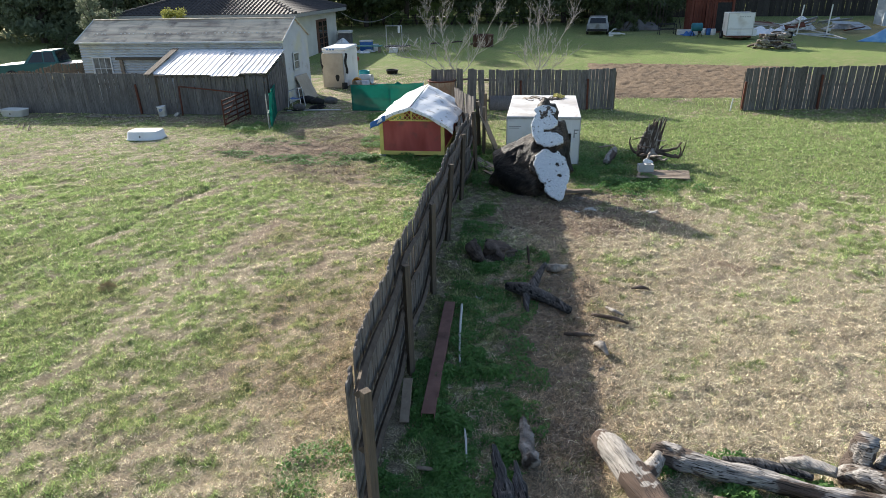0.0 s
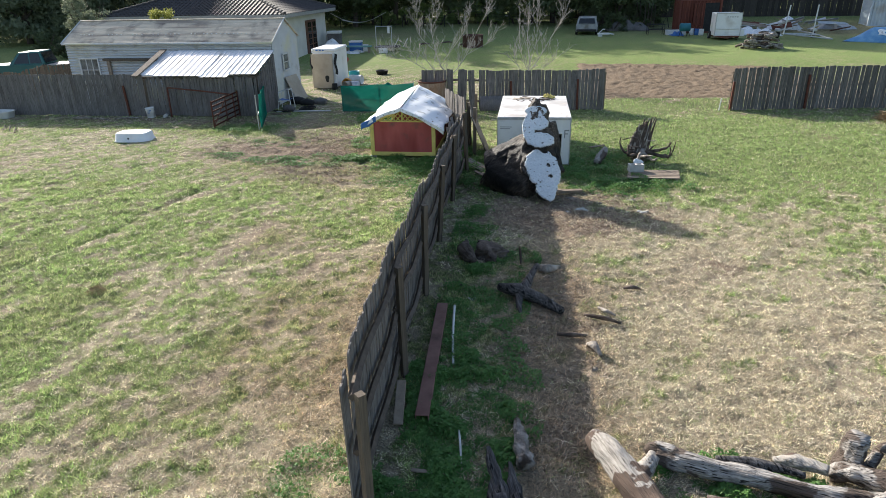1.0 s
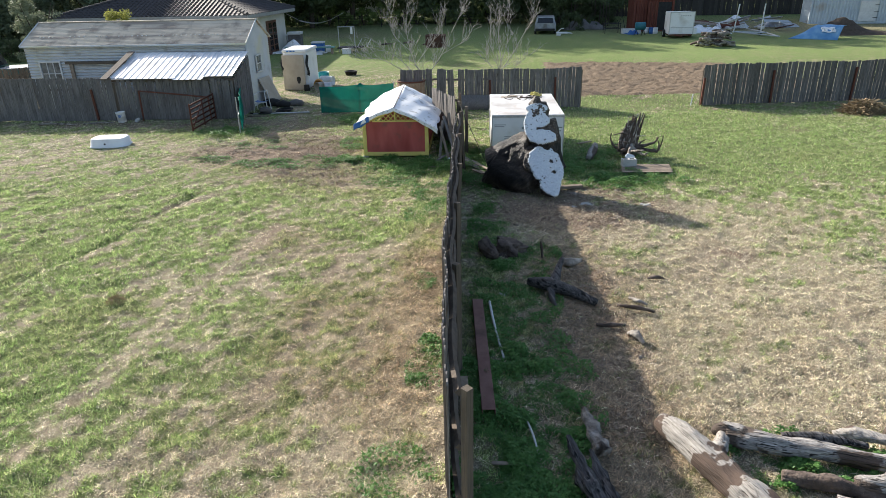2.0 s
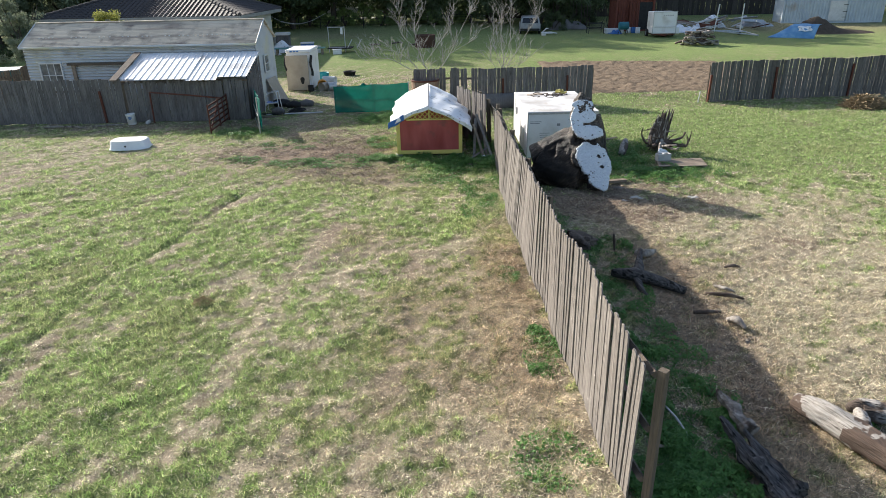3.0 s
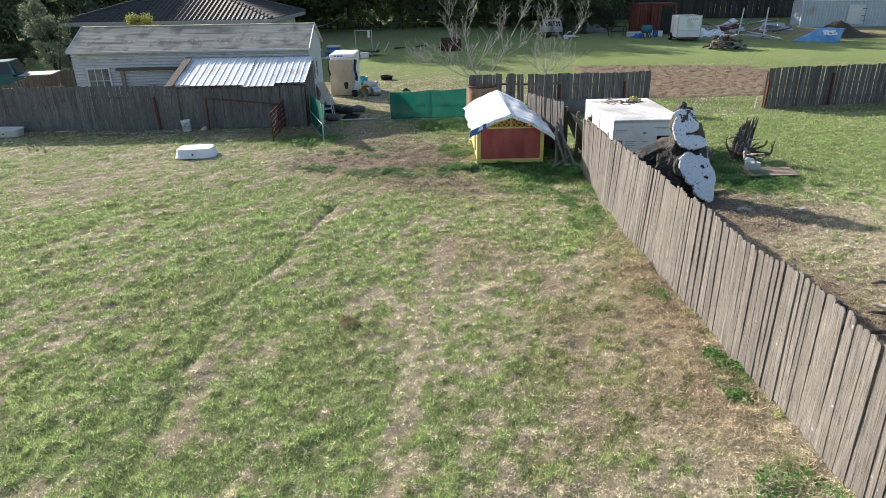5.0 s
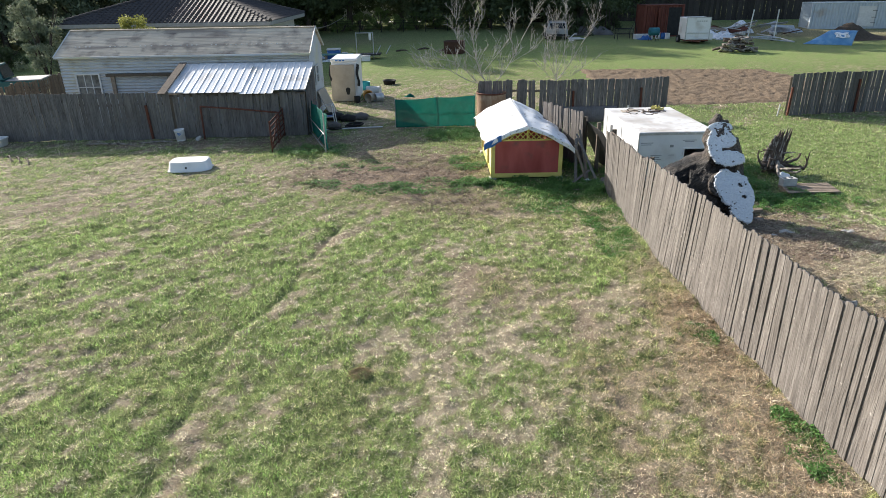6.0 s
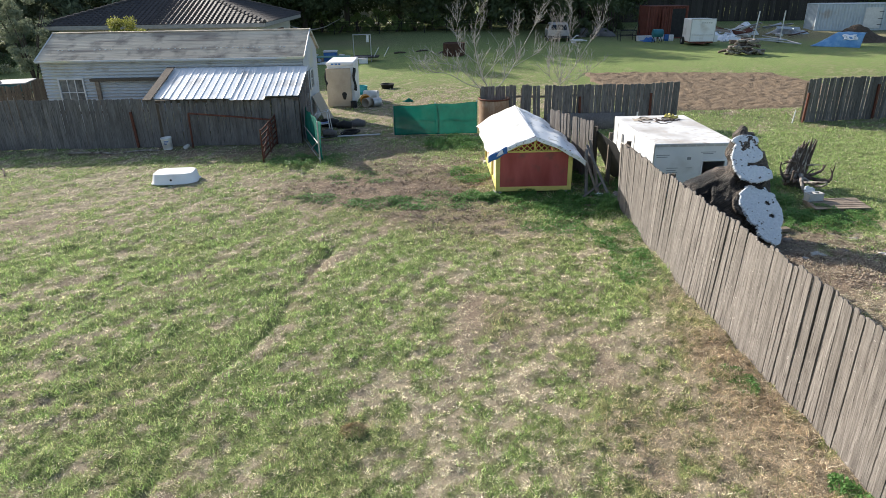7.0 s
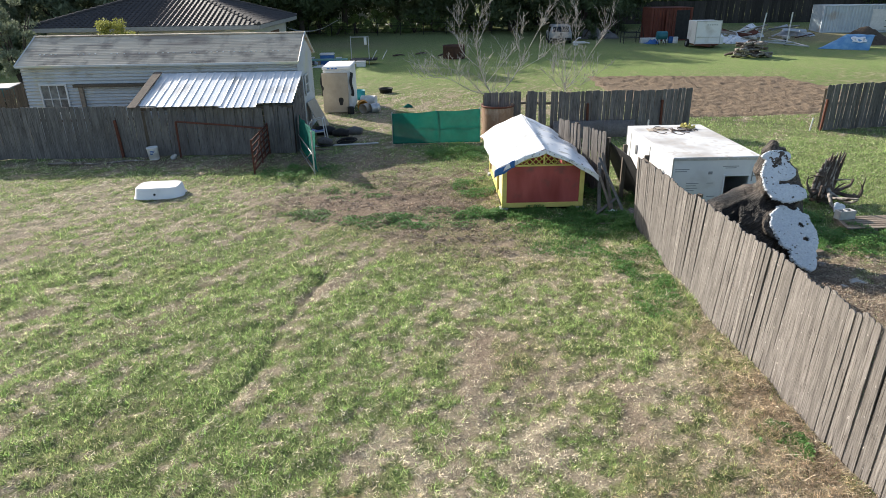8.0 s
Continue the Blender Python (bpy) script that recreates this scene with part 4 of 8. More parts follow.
# ---- red coop ----
CX0, CX1, CY0, CY1 = -4.8, -2.9, 18.9, 22.1
SIDE_CREAM = surf("faded_cream_board", [(0.5, 0.4, 0.3), (0.62, 0.53, 0.42)], 3, (1, 1, 0.4), 0.75, 0.2, 25, stain=((0.4, 0.14, 0.11), 2.5, 0.56, 0.68))
coop = thing("animal_coop", -3.85, 20.5, 0, "red plywood coop with yellow trim under a white tarpaulin", "coop")
for lo, hi in (((CX0, CY0, 0.16), (CX1, CY0 + 0.03, 1.15)), ((CX0, CY1 - 0.03, 0.16), (CX1, CY1, 1.08)), ((CX0, CY0 + 0.03, 0.16), (CX0 + 0.03, CY0 + 1.2, 1.08)), ((CX0, CY0 + 1.2, 0.16), (CX0 + 0.03, CY1 - 0.03, 0.6)),
               ((CX1 - 0.03, CY0 + 0.03, 0.16), (CX1, CY1 - 0.03, 1.05))):
    side = hi[0] < CX0 + 0.1
    part("wall_panel", Shape().box(lo, hi, 0.004), SIDE_CREAM if side else RED_BOARD, coop, "faded cream painted side board" if side else "faded red painted plywood")
for x, y in ((CX0, CY0), (CX1, CY0), (CX0, CY1), (CX1, CY1), (CX0, CY0 + 1.2)):
    part("corner_post", Shape().box((x - 0.055, y - 0.035, 0.1), (x + 0.055, y + 0.055, 1.06), 0.006), YELLOW_WOOD, coop)
for lo, hi in (((CX0 - 0.05, CY0 - 0.03, 0.08), (CX1 + 0.05, CY0 + 0.02, 0.2)), ((CX0 - 0.03, CY0, 0.08), (CX0 + 0.02, CY1, 0.2)), ((CX1 - 0.02, CY0, 0.08), (CX1 + 0.03, CY1, 0.2)), ((CX0 + 0.25, CY0 - 0.022, 1.12), (CX1 - 0.25, CY0 + 0.02, 1.16))):
    part("rail", Shape().box(lo, hi, 0.006), YELLOW_WOOD, coop)
part("floor_panel", Shape().box((CX0 + 0.03, CY0 + 0.03, 0.14), (CX1 - 0.03, CY1 - 0.03, 0.17), 0.003), BOARD_WOOD, coop)
for x in (CX0, CX1):
    for y in (CY0 + 0.05, CY1 - 0.05):
        part("foot_block", Shape().box((x - 0.1, y - 0.1, -0.02), (x + 0.1, y + 0.1, 0.08), 0.01), CONCRETE, coop)
ridge_x, eave_z, ridge_z = (CX0 + CX1) / 2, 1.1, 1.55
# lattice under the gable
for sgn in (-1, 1):
    for k in range(-2, 15):
        x0 = CX0 + 0.3 + k * 0.15
        z0, z1 = 1.15, 1.15 + 0.3
        xa, xb = (x0, x0 + 0.3 * sgn)
        pts = []
        for f in (0, 1):
            x, z = xa + (xb - xa) * f, z0 + (z1 - z0) * f
            pts.append(Vector((x, CY0 + 0.005 * sgn, z)))
        # cut the slat where it meets the rafter
        top = lambda x: eave_z - 0.02 + (ridge_z - eave_z - 0.02) * (1 - abs(x - ridge_x) / ((CX1 - CX0) / 2))
        hits = [f / 20 for f in range(21) if top(pts[0].lerp(pts[1], f / 20).x) > pts[0].lerp(pts[1], f / 20).z and CX0 < pts[0].lerp(pts[1], f / 20).x < CX1]
        if len(hits) > 2 and hits[0] < 0.1:
            part("lattice_slat", Shape().tube([pts[0], pts[0].lerp(pts[1], hits[-1])], 0.013, 4), YELLOW_WOOD, coop)
for sgn in (-1,):
    x = CX0 if sgn < 0 else CX1
    part("rafter", Shape().tube([(x + sgn * 0.06, CY0 - 0.06, eave_z - 0.03), (ridge_x, CY0 - 0.06, ridge_z - 0.05)], 0.035, 4), YELLOW_WOOD, coop)
part("rafter_post", Shape().box((ridge_x - 0.02, CY0 - 0.03, 1.17), (ridge_x + 0.02, CY0 + 0.01, 1.52), 0.004), YELLOW_WOOD, coop)


def tarp_fold(side):
    def f(u, v):
        sag = 0.06 * math.sin(math.pi * min(1, u * 1.15)) * min(1, v * 6) - 0.035 * math.sin(math.pi * u) * math.sin(math.pi * v * 3) ** 2
        edge, off = (1 - u) ** 3, 1 - u ** 4
        return (0.03 * math.sin(v * 17 + side) * edge, 0.02 * math.sin(u * 9) * off, sag + 0.028 * math.sin(v * 23 + 2 * side) * edge + 0.014 * math.sin(u * 14 + v * 9) * off + 0.17 * v * u - 0.1 * edge * (0.6 + 0.4 * math.sin(v * 5 + side)))
    return f


s = Shape()
s.sheet((CX0 - 0.24, CY0 - 0.22, eave_z + 0.06), (ridge_x, CY0 - 0.16, ridge_z + 0.03), (CX0 - 0.3, CY1 + 0.3, eave_z + 0.02), 22, 44, tarp_fold(0), -0.006)
part("tarpaulin", s, TARP_WHITE, coop, "white tarpaulin sagging over the roof", smooth=True)
s = Shape()
s.sheet((CX1 + 0.34, CY0 - 0.3, eave_z - 0.08), (ridge_x, CY0 - 0.2, ridge_z + 0.0), (CX1 + 0.3, CY1 + 0.12, eave_z - 0.1), 22, 44, tarp_fold(2), 0.006)
part("tarpaulin", s, TARP_WHITE, coop, "white tarpaulin hanging low at a torn corner", smooth=True)
s = Shape()
s.sheet((CX0 - 0.28, CY0 - 0.26, 0.92), (CX0 + 0.2, CY0 - 0.25, 1.16), (CX0 - 0.28, CY0 - 0.26, 1.1), 8, 4, lambda u, v: (0, -0.02 * math.sin(u * 7), 0.02 * math.sin(u * 9)), 0.005)
part("tarpaulin_corner", s, TARP_BLUE, coop, "blue underside of the folded tarpaulin corner", smooth=True)

for sgn, xe, ze in ((-1, CX0 - 0.24, eave_z + 0.0), (1, CX1 + 0.34, eave_z - 0.16)):
    a, b = Vector((xe, CY0 - 0.235, ze)), Vector((ridge_x, CY0 - 0.215, ridge_z + 0.03))
    hem = Shape().sheet(a, b, a + Vector((0, -0.012, -0.1)), 24, 4, lambda u, v: (0, -0.012 * math.sin(19 * u + 2 * sgn) * v, 0.05 * math.sin(math.pi * u) + 0.012 * math.sin(13 * u) * v - 0.05 * v * (1 - u) ** 4), -0.005 * sgn)
    part("tarpaulin_hem", hem, TARP_WHITE, coop, "white hem with eyelets folded over the gable", smooth=True)
    for k in range(1, 7):
        q = a.lerp(b, k / 7) + Vector((0, -0.03, 0.05 * math.sin(math.pi * k / 7) - 0.05))
        part("eyelet", Shape().lathe([(0.0, 0.0), (0.011, 0.0), (0.011, 0.006), (0.0, 0.006)], 0, 0, 8), BLACK, coop, m=Matrix.Translation(q) @ pose(0, 0, 0, 90))

# ---- white insulated box ----
BX0, BX1, BY0, BY1, BZ = -0.93, 1.14, 18.3, 21.9, 1.37
cold = thing("insulated_box", 0.1, 20.1, 0, "white insulated panel box with a square opening", "cool room")
WX0, WX1, WZ0, WZ1 = 0.34, 0.9, 0.42, 0.95
t_ = 0.06
for lo, hi in (((BX0, BY0, 0.05), (WX0, BY0 + t_, BZ)), ((WX1, BY0, 0.05), (BX1, BY0 + t_, BZ)), ((WX0, BY0, 0.05), (WX1, BY0 + t_, WZ0)), ((WX0, BY0, WZ1), (WX1, BY0 + t_, BZ)),
               ((BX0, BY1 - t_, 0.05), (BX1, BY1, BZ)), ((BX0, BY0 + t_, 0.05), (BX0 + t_, BY1 - t_, BZ)), ((BX1 - t_, BY0 + t_, 0.05), (BX1, BY1 - t_, BZ))):
    part("wall_panel", Shape().box(lo, hi, 0.003), WHITE_PANEL, cold)
part("floor_panel", Shape().box((BX0 + t_, BY0 + t_, 0.05), (BX1 - t_, BY1 - t_, 0.1), 0.003), WHITE_PANEL, cold)
part("top_panel", Shape().box((BX0 - 0.01, BY0 - 0.01, BZ), (BX1 + 0.01, BY1 + 0.01, BZ + 0.05), 0.008), WHITE_TOP, cold, "white top stained grey by weather")
for x in (BX0, BX1):
    for y in (BY0, BY1):
        part("corner_trim", Shape().box((x - 0.014, y - 0.014, 0.04), (x + 0.014, y + 0.014, BZ), 0.004), STEEL, cold)
part("edge_trim", Shape().box((BX0 - 0.016, BY0 - 0.016, BZ - 0.03), (BX1 + 0.016, BY0 - 0.003, BZ + 0.03), 0.004), STEEL, cold)
for x in (BX0 + 0.1, BX1 - 0.1):
    part("skid", Shape().box((x - 0.05, BY0 + 0.05, -0.03), (x + 0.05, BY1 - 0.05, 0.06), 0.006), BOARD_WOOD, cold)

# ---- giant stump ----
s = Shape()
s.tube([(0.2, 16.14, 1.95), (0.14, 16.12, 1.6), (0.02, 16.14, 1.2), (-0.28, 16.14, 0.86), (-0.66, 16.16, 0.62), (-1.04, 16.2, 0.5)], [0.26, 0.3, 0.36, 0.46, 0.5, 0.43], 24)
s.tube([(0.14, 16.08, 1.95), (0.08, 16.1, 2.12), (0.16, 16.12, 2.3)], [0.22, 0.15, 0.08], 12)
s.tube([(0.3, 16.1, 1.95), (0.3, 16.12, 2.16)], [0.18, 0.08], 10)
s.tube([(0.28, 15.62, 0.84), (0.1, 15.72, 0.76), (-0.3, 15.98, 0.7)], [0.32, 0.42, 0.5], 24)
s.tube([(0.42, 15.36, 0.42), (0.22, 15.5, 0.42), (-0.3, 15.88, 0.45)], [0.22, 0.33, 0.42], 20)
s.tube([(0.5, 15.55, 1.2), (0.36, 15.7, 1.0), (0.0, 15.9, 0.75)], [0.2, 0.32, 0.38], 18)
s.tube([(-0.95, 16.05, 0.3), (-0.7, 15.75, 0.16)], [0.38, 0.2], 16)
s.tube([(0.42, 16.0, 1.75), (0.52, 15.9, 1.2), (0.64, 15.6, 0.55)], [0.2, 0.26, 0.26], 18)
s.tube([(-0.9, 16.0, 0.5), (-0.4, 15.7, 0.32), (0.1, 15.4, 0.28)], [0.44, 0.44, 0.34], 18)
for k in range(9):
    f = k / 8
    a = Vector((0.02 - 0.25 * f, 15.72 - 0.22 * f, 1.5 - 0.75 * f))
    s.tube([a, a + Vector((-0.35, 0.12, -0.28 + 0.1 * f)), Vector((-1.12 + 0.16 * f, 15.92 - 0.12 * f, 0.82 - 0.72 * f))], [0.03, 0.05, 0.03], 8)
LOW, HIGH = (-0.04, -0.81, 0.585), (-0.15, -0.82, 0.52)
for c, n, r in (((0.2, 15.24, 0.96), LOW, 0.3), ((0.5, 15.05, 0.7), LOW, 0.24), ((0.46, 14.86, 0.4), LOW, 0.2), ((0.06, 15.22, 0.9), LOW, 0.26), ((0.3, 15.48, 1.48), HIGH, 0.25), ((0.06, 15.58, 1.62), HIGH, 0.24), ((0.14, 15.66, 1.86), HIGH, 0.24), ((0.12, 15.76, 2.04), HIGH, 0.18)):
    nn = Vector(n).normalized()
    s.tube([Vector(c) - nn * 0.6 + Vector((-0.08, 0, -0.06)), Vector(c) - nn * 0.3, Vector(c) - nn * 0.085], [r * 0.95, r * 1.1, r * 1.1], 18)
me = s.mesh("stump_body")
trunk_stump = thing("giant_stump", -0.1, 15.6, 0, "huge charred tree stump lying with white-painted cut faces", "tree stump")
ob = part("stump_body", me, CHAR, trunk_stump)
rm = ob.modifiers.new("remesh", "REMESH")
rm.mode, rm.voxel_size, rm.use_smooth_shade = "VOXEL", 0.03, True
tx = bpy.data.textures.new("bark_relief", "CLOUDS")
tx.noise_scale, tx.noise_depth = 0.16, 4
dp = ob.modifiers.new("relief", "DISPLACE")
dp.texture, dp.strength, dp.mid_level, dp.texture_coords = tx, 0.06, 0.5, "LOCAL"


def cut_face(centre, normal, lobes, step=0.014, seed=1, notches=()):
    """A rough sawn face in the plane at centre: the union of oval lobes (across, up, half width, half height) less round notches."""
    n = Vector(normal).normalized()
    u = Vector((0, 0, 1)).cross(n).normalized()
    w = n.cross(u)
    rng = random.Random(seed)
    c = Vector(centre)
    span = int(max(max(abs(p[0]) + p[2], abs(p[1]) + p[3]) for p in lobes) / step) + 3

    def depth(a, b):
        wob = 0.1 * noise.noise(Vector((a * 9, b * 9, seed))) + 0.06 * noise.noise(Vector((a * 25, b * 25, seed)))
        inside = max(1 - math.hypot((a - p) / ru, (b - q) / rv) for p, q, ru, rv in lobes) + wob
        return min([inside] + [0.3 * (math.hypot(a - p, b - q) / r - 1) + 2 * wob for p, q, r in notches])

    at, vs, fs = {}, [], []
    for j in range(-span, span + 1):
        for i in range(-span, span + 1):
            d = depth(i * step, j * step)
            if d > -0.06:
                at[i, j] = len(vs)
                drop = 0.0 if d > 0.04 else -0.07 * (0.04 - d) / 0.1
                vs.append(c + u * i * step + w * j * step + n * (drop + 0.012 * noise.noise(Vector((i * 0.35, j * 0.9, seed))) + rng.uniform(-0.003, 0.003)))
    for i, j in at:
        q = [(i, j), (i + 1, j), (i + 1, j + 1), (i, j + 1)]
        if all(k in at for k in q):
            fs.append([at[k] for k in q])
    return Shape().add(vs, fs)


part("cut_face", cut_face((0.34, 15.14, 0.75), LOW, ((-0.1, 0.2, 0.35, 0.36), (0.0, -0.02, 0.36, 0.36), (0.16, -0.1, 0.26, 0.42), (0.1, -0.36, 0.26, 0.32), (0.2, -0.56, 0.14, 0.2), (0.2, 0.26, 0.12, 0.13)), seed=3, notches=((0.13, 0.16, 0.02), (0.1, 0.17, 0.018), (0.15, 0.12, 0.016), (0.2, -0.12, 0.034), (0.15, -0.13, 0.022), (0.25, 0.16, 0.016))), PAINT_CUT, trunk_stump, "sawn end grain painted white", smooth=True)
part("cut_face", cut_face((0.2, 15.64, 1.72), HIGH, ((-0.12, 0.4, 0.27, 0.13), (-0.08, 0.1, 0.3, 0.2), (-0.24, 0.02, 0.17, 0.36), (0.06, -0.33, 0.34, 0.19)), seed=5, notches=((0.14, 0.26, 0.03), (0.2, 0.27, 0.035), (0.25, -0.09, 0.09), (0.14, -0.11, 0.05))), PAINT_CUT, trunk_stump, "sawn end grain painted white", smooth=True)

# ---- house ----
HX0, HX1, HY0, HY1, HE, HR = -29.0, -16.0, 42.2, 53.6, 3.2, 5.0
hz = height(-20, 46)
house = thing("house", -22, 48, hz, "cream rendered house with a dark tiled hip roof", "house")
part("wall", Shape().box((HX0 + 0.7, HY0 + 0.7, hz - 0.2), (HX1 - 0.7, HY1 - 0.7, HE), 0.02), STUCCO, house)
hyr = (HY0 + HY1) / 2
run = hyr - HY0
rA, rB = Vector((HX0 + run, hyr, HR)), Vector((HX1 - run, hyr, HR))
c00, c10, c11, c01 = Vector((HX0, HY0, HE)), Vector((HX1, HY0, HE)), Vector((HX1, HY1, HE)), Vector((HX0, HY1, HE))
for quad in ((c00, c10, rB, rA), (c10, c11, rB, rB), (c11, c01, rA, rB), (c01, c00, rA, rA)):
    a, b, c, d = quad
    s = Shape()
    rows, cols = 19, 48
    nrm = (b - a).cross(d - a).normalized()
    for j in range(rows):
        v0, v1 = j / rows, (j + 1) / rows
        l0, r0, l1, r1 = a.lerp(d, v0), b.lerp(c, v0), a.lerp(d, v1), b.lerp(c, v1)
        cnt = max(1, round((r0 - l0).length / 0.3))
        vs, fs = [], []
        for i in range(cnt * 4 + 1):
            u = i / (cnt * 4)
            hump = 0.045 * math.sin(2 * math.pi * u * cnt)
            vs += [l0.lerp(r0, u) + nrm * (0.07 + hump), l1.lerp(r1, u) + nrm * (0.03 + hump), l0.lerp(r0, u) + nrm * 0.0]
            if i:
                k = 3 * i
                fs += [(k - 3, k, k + 1, k - 2), (k - 1, k + 2, k, k - 3)]
        s.add(vs, fs)
    part("roof", s, ROOF_TILE, house, "dark concrete roof tiles")
for p, q in ((c00, rA), (c10, rB), (c11, rB), (c01, rA), (rA, rB)):
    n = max(2, int((q - p).length / 0.4))
    s = Shape()
    for k in range(n):
        u0, u1 = p.lerp(q, k / n), p.lerp(q, (k + 1.12) / n)
        s.tube([u0 + Vector((0, 0, 0.09)), u1 + Vector((0, 0, 0.06))], [0.12, 0.1], 8)
    part("ridge_tiles", s, ROOF_TILE, house)
for lo, hi in (((HX0, HY0 - 0.02, HE - 0.2), (HX1, HY0 + 0.05, HE + 0.02)), ((HX1 - 0.05, HY0, HE - 0.2), (HX1 + 0.02, HY1, HE + 0.02)), ((HX0, HY0, HE - 0.22), (HX1, HY1, HE - 0.18))):
    part("fascia", Shape().box(lo, hi, 0.01), FASCIA_GREY, house)


# ---- loose things of the paddock ----
def gnarled(pts, radii, sides=14, amp=0.25, freq=3.0, seed=0, steps=5, hollow=False):
    """A crooked limb: a smooth way through the points, its girth broken up by noise; hollow sinks the ends."""
    pts = [Vector(p) for p in pts]
    path, rad = [], []
    for i in range(len(pts) - 1):
        p0, p1, p2, p3 = pts[max(i - 1, 0)], pts[i], pts[i + 1], pts[min(i + 2, len(pts) - 1)]
        for k in range(steps):
            t = k / steps
            path.append(0.5 * (2 * p1 + (p2 - p0) * t + (2 * p0 - 5 * p1 + 4 * p2 - p3) * t * t + (3 * p1 - p0 - 3 * p2 + p3) * t**3))
            rad.append(radii[i] + (radii[i + 1] - radii[i]) * t)
    path.append(pts[-1])
    rad.append(radii[-1])
    vs, fs = [], []
    for i, p in enumerate(path):
        d = (path[min(i + 1, len(path) - 1)] - path[max(i - 1, 0)]).normalized()
        r = Vector((0, 0, 1)) if abs(d.z) < 0.9 else Vector((1, 0, 0))
        u = d.cross(r).normalized()
        w = d.cross(u)
        for k in range(sides):
            a = 2 * math.pi * k / sides
            o = u * math.cos(a) + w * math.sin(a)
            groove = noise.noise(Vector((math.cos(a) * 2.6, math.sin(a) * 2.6, seed * 7.1 + i * 0.1))) + 0.6 * noise.noise(Vector((math.cos(a) * 6, math.sin(a) * 6, seed * 3.1 + i * 0.15)))
            lump = noise.noise((p + o * rad[i]) * freq + Vector((seed, 0, 0))) + 0.5 * noise.noise((p + o * rad[i]) * freq * 3.3)
            vs.append(p + o * rad[i] * (1 + amp * lump + amp * 0.8 * groove))
        if i:
            b = (i - 1) * sides
            for k in range(sides):
                q = (k + 1) % sides
                fs.append((b + k, b + q, b + sides + q, b + sides + k))
    n = len(vs)
    d0, d1 = (path[1] - path[0]).normalized(), (path[-1] - path[-2]).normalized()
    vs += [path[0] + d0 * rad[0] * (0.35 if hollow else 0.05), path[-1] - d1 * rad[-1] * (0.35 if hollow else 0.05)]
    for k in range(sides):
        q = (k + 1) % sides
        fs += [(q, k, n), (n - sides + k, n - sides + q, n + 1)]
    return Shape().add(vs, fs)


def join(*shapes):
    out = Shape()
    for s in shapes:
        out.add(s.v, s.f)
    return out


def board(x0, y0, x1, y1, z0, z1, w, th, roll=0.0):
    """A plank from one end to the other, w wide and th thick."""
    a, b = Vector((x0, y0, z0)), Vector((x1, y1, z1))
    d = b - a
    q = d.to_track_quat("X", "Z").to_matrix().to_4x4()
    return Shape().box((0, -w / 2, -th / 2), (d.length, w / 2, th / 2), 0.004, Matrix.Translation(a) @ q @ pose(0, 0, 0, roll))


def pipe(pts, r=0.02, sides=8):
    return Shape().tube(pts, r, sides)


# logs by the near corner
single("log", join(gnarled([(0.84, 6.1, 0.14), (1.03, 5.7, 0.18), (1.24, 5.2, 0.18), (1.45, 4.75, 0.18), (1.66, 4.3, 0.17)], [0.11, 0.165, 0.165, 0.165, 0.15], 36, 0.17, 3, 1, 12, True), gnarled([(1.22, 5.42, 0.2), (1.38, 5.66, 0.17), (1.46, 5.86, 0.15)], [0.09, 0.085, 0.06], 22, 0.3, 5, 2, 8)), LOG_Y, "pale bleached forked log with brown bark patches", "log", "fallen logs", smooth=True)
single("log", join(gnarled([(1.5, 5.86, 0.14), (1.85, 5.73, 0.16), (2.5, 5.6, 0.15), (3.1, 5.42, 0.14), (3.72, 5.38, 0.15)], [0.12, 0.115, 0.1, 0.1, 0.09], 32, 0.26, 3.5, 3, 12), gnarled([(1.4, 5.98, 0.1), (1.55, 5.88, 0.22), (1.72, 5.74, 0.2)], [0.03, 0.09, 0.05], 18, 0.5, 6, 303, 8)), LOG_X, "long slender grey log with a splintered pale end", "log", "fallen logs", smooth=True)
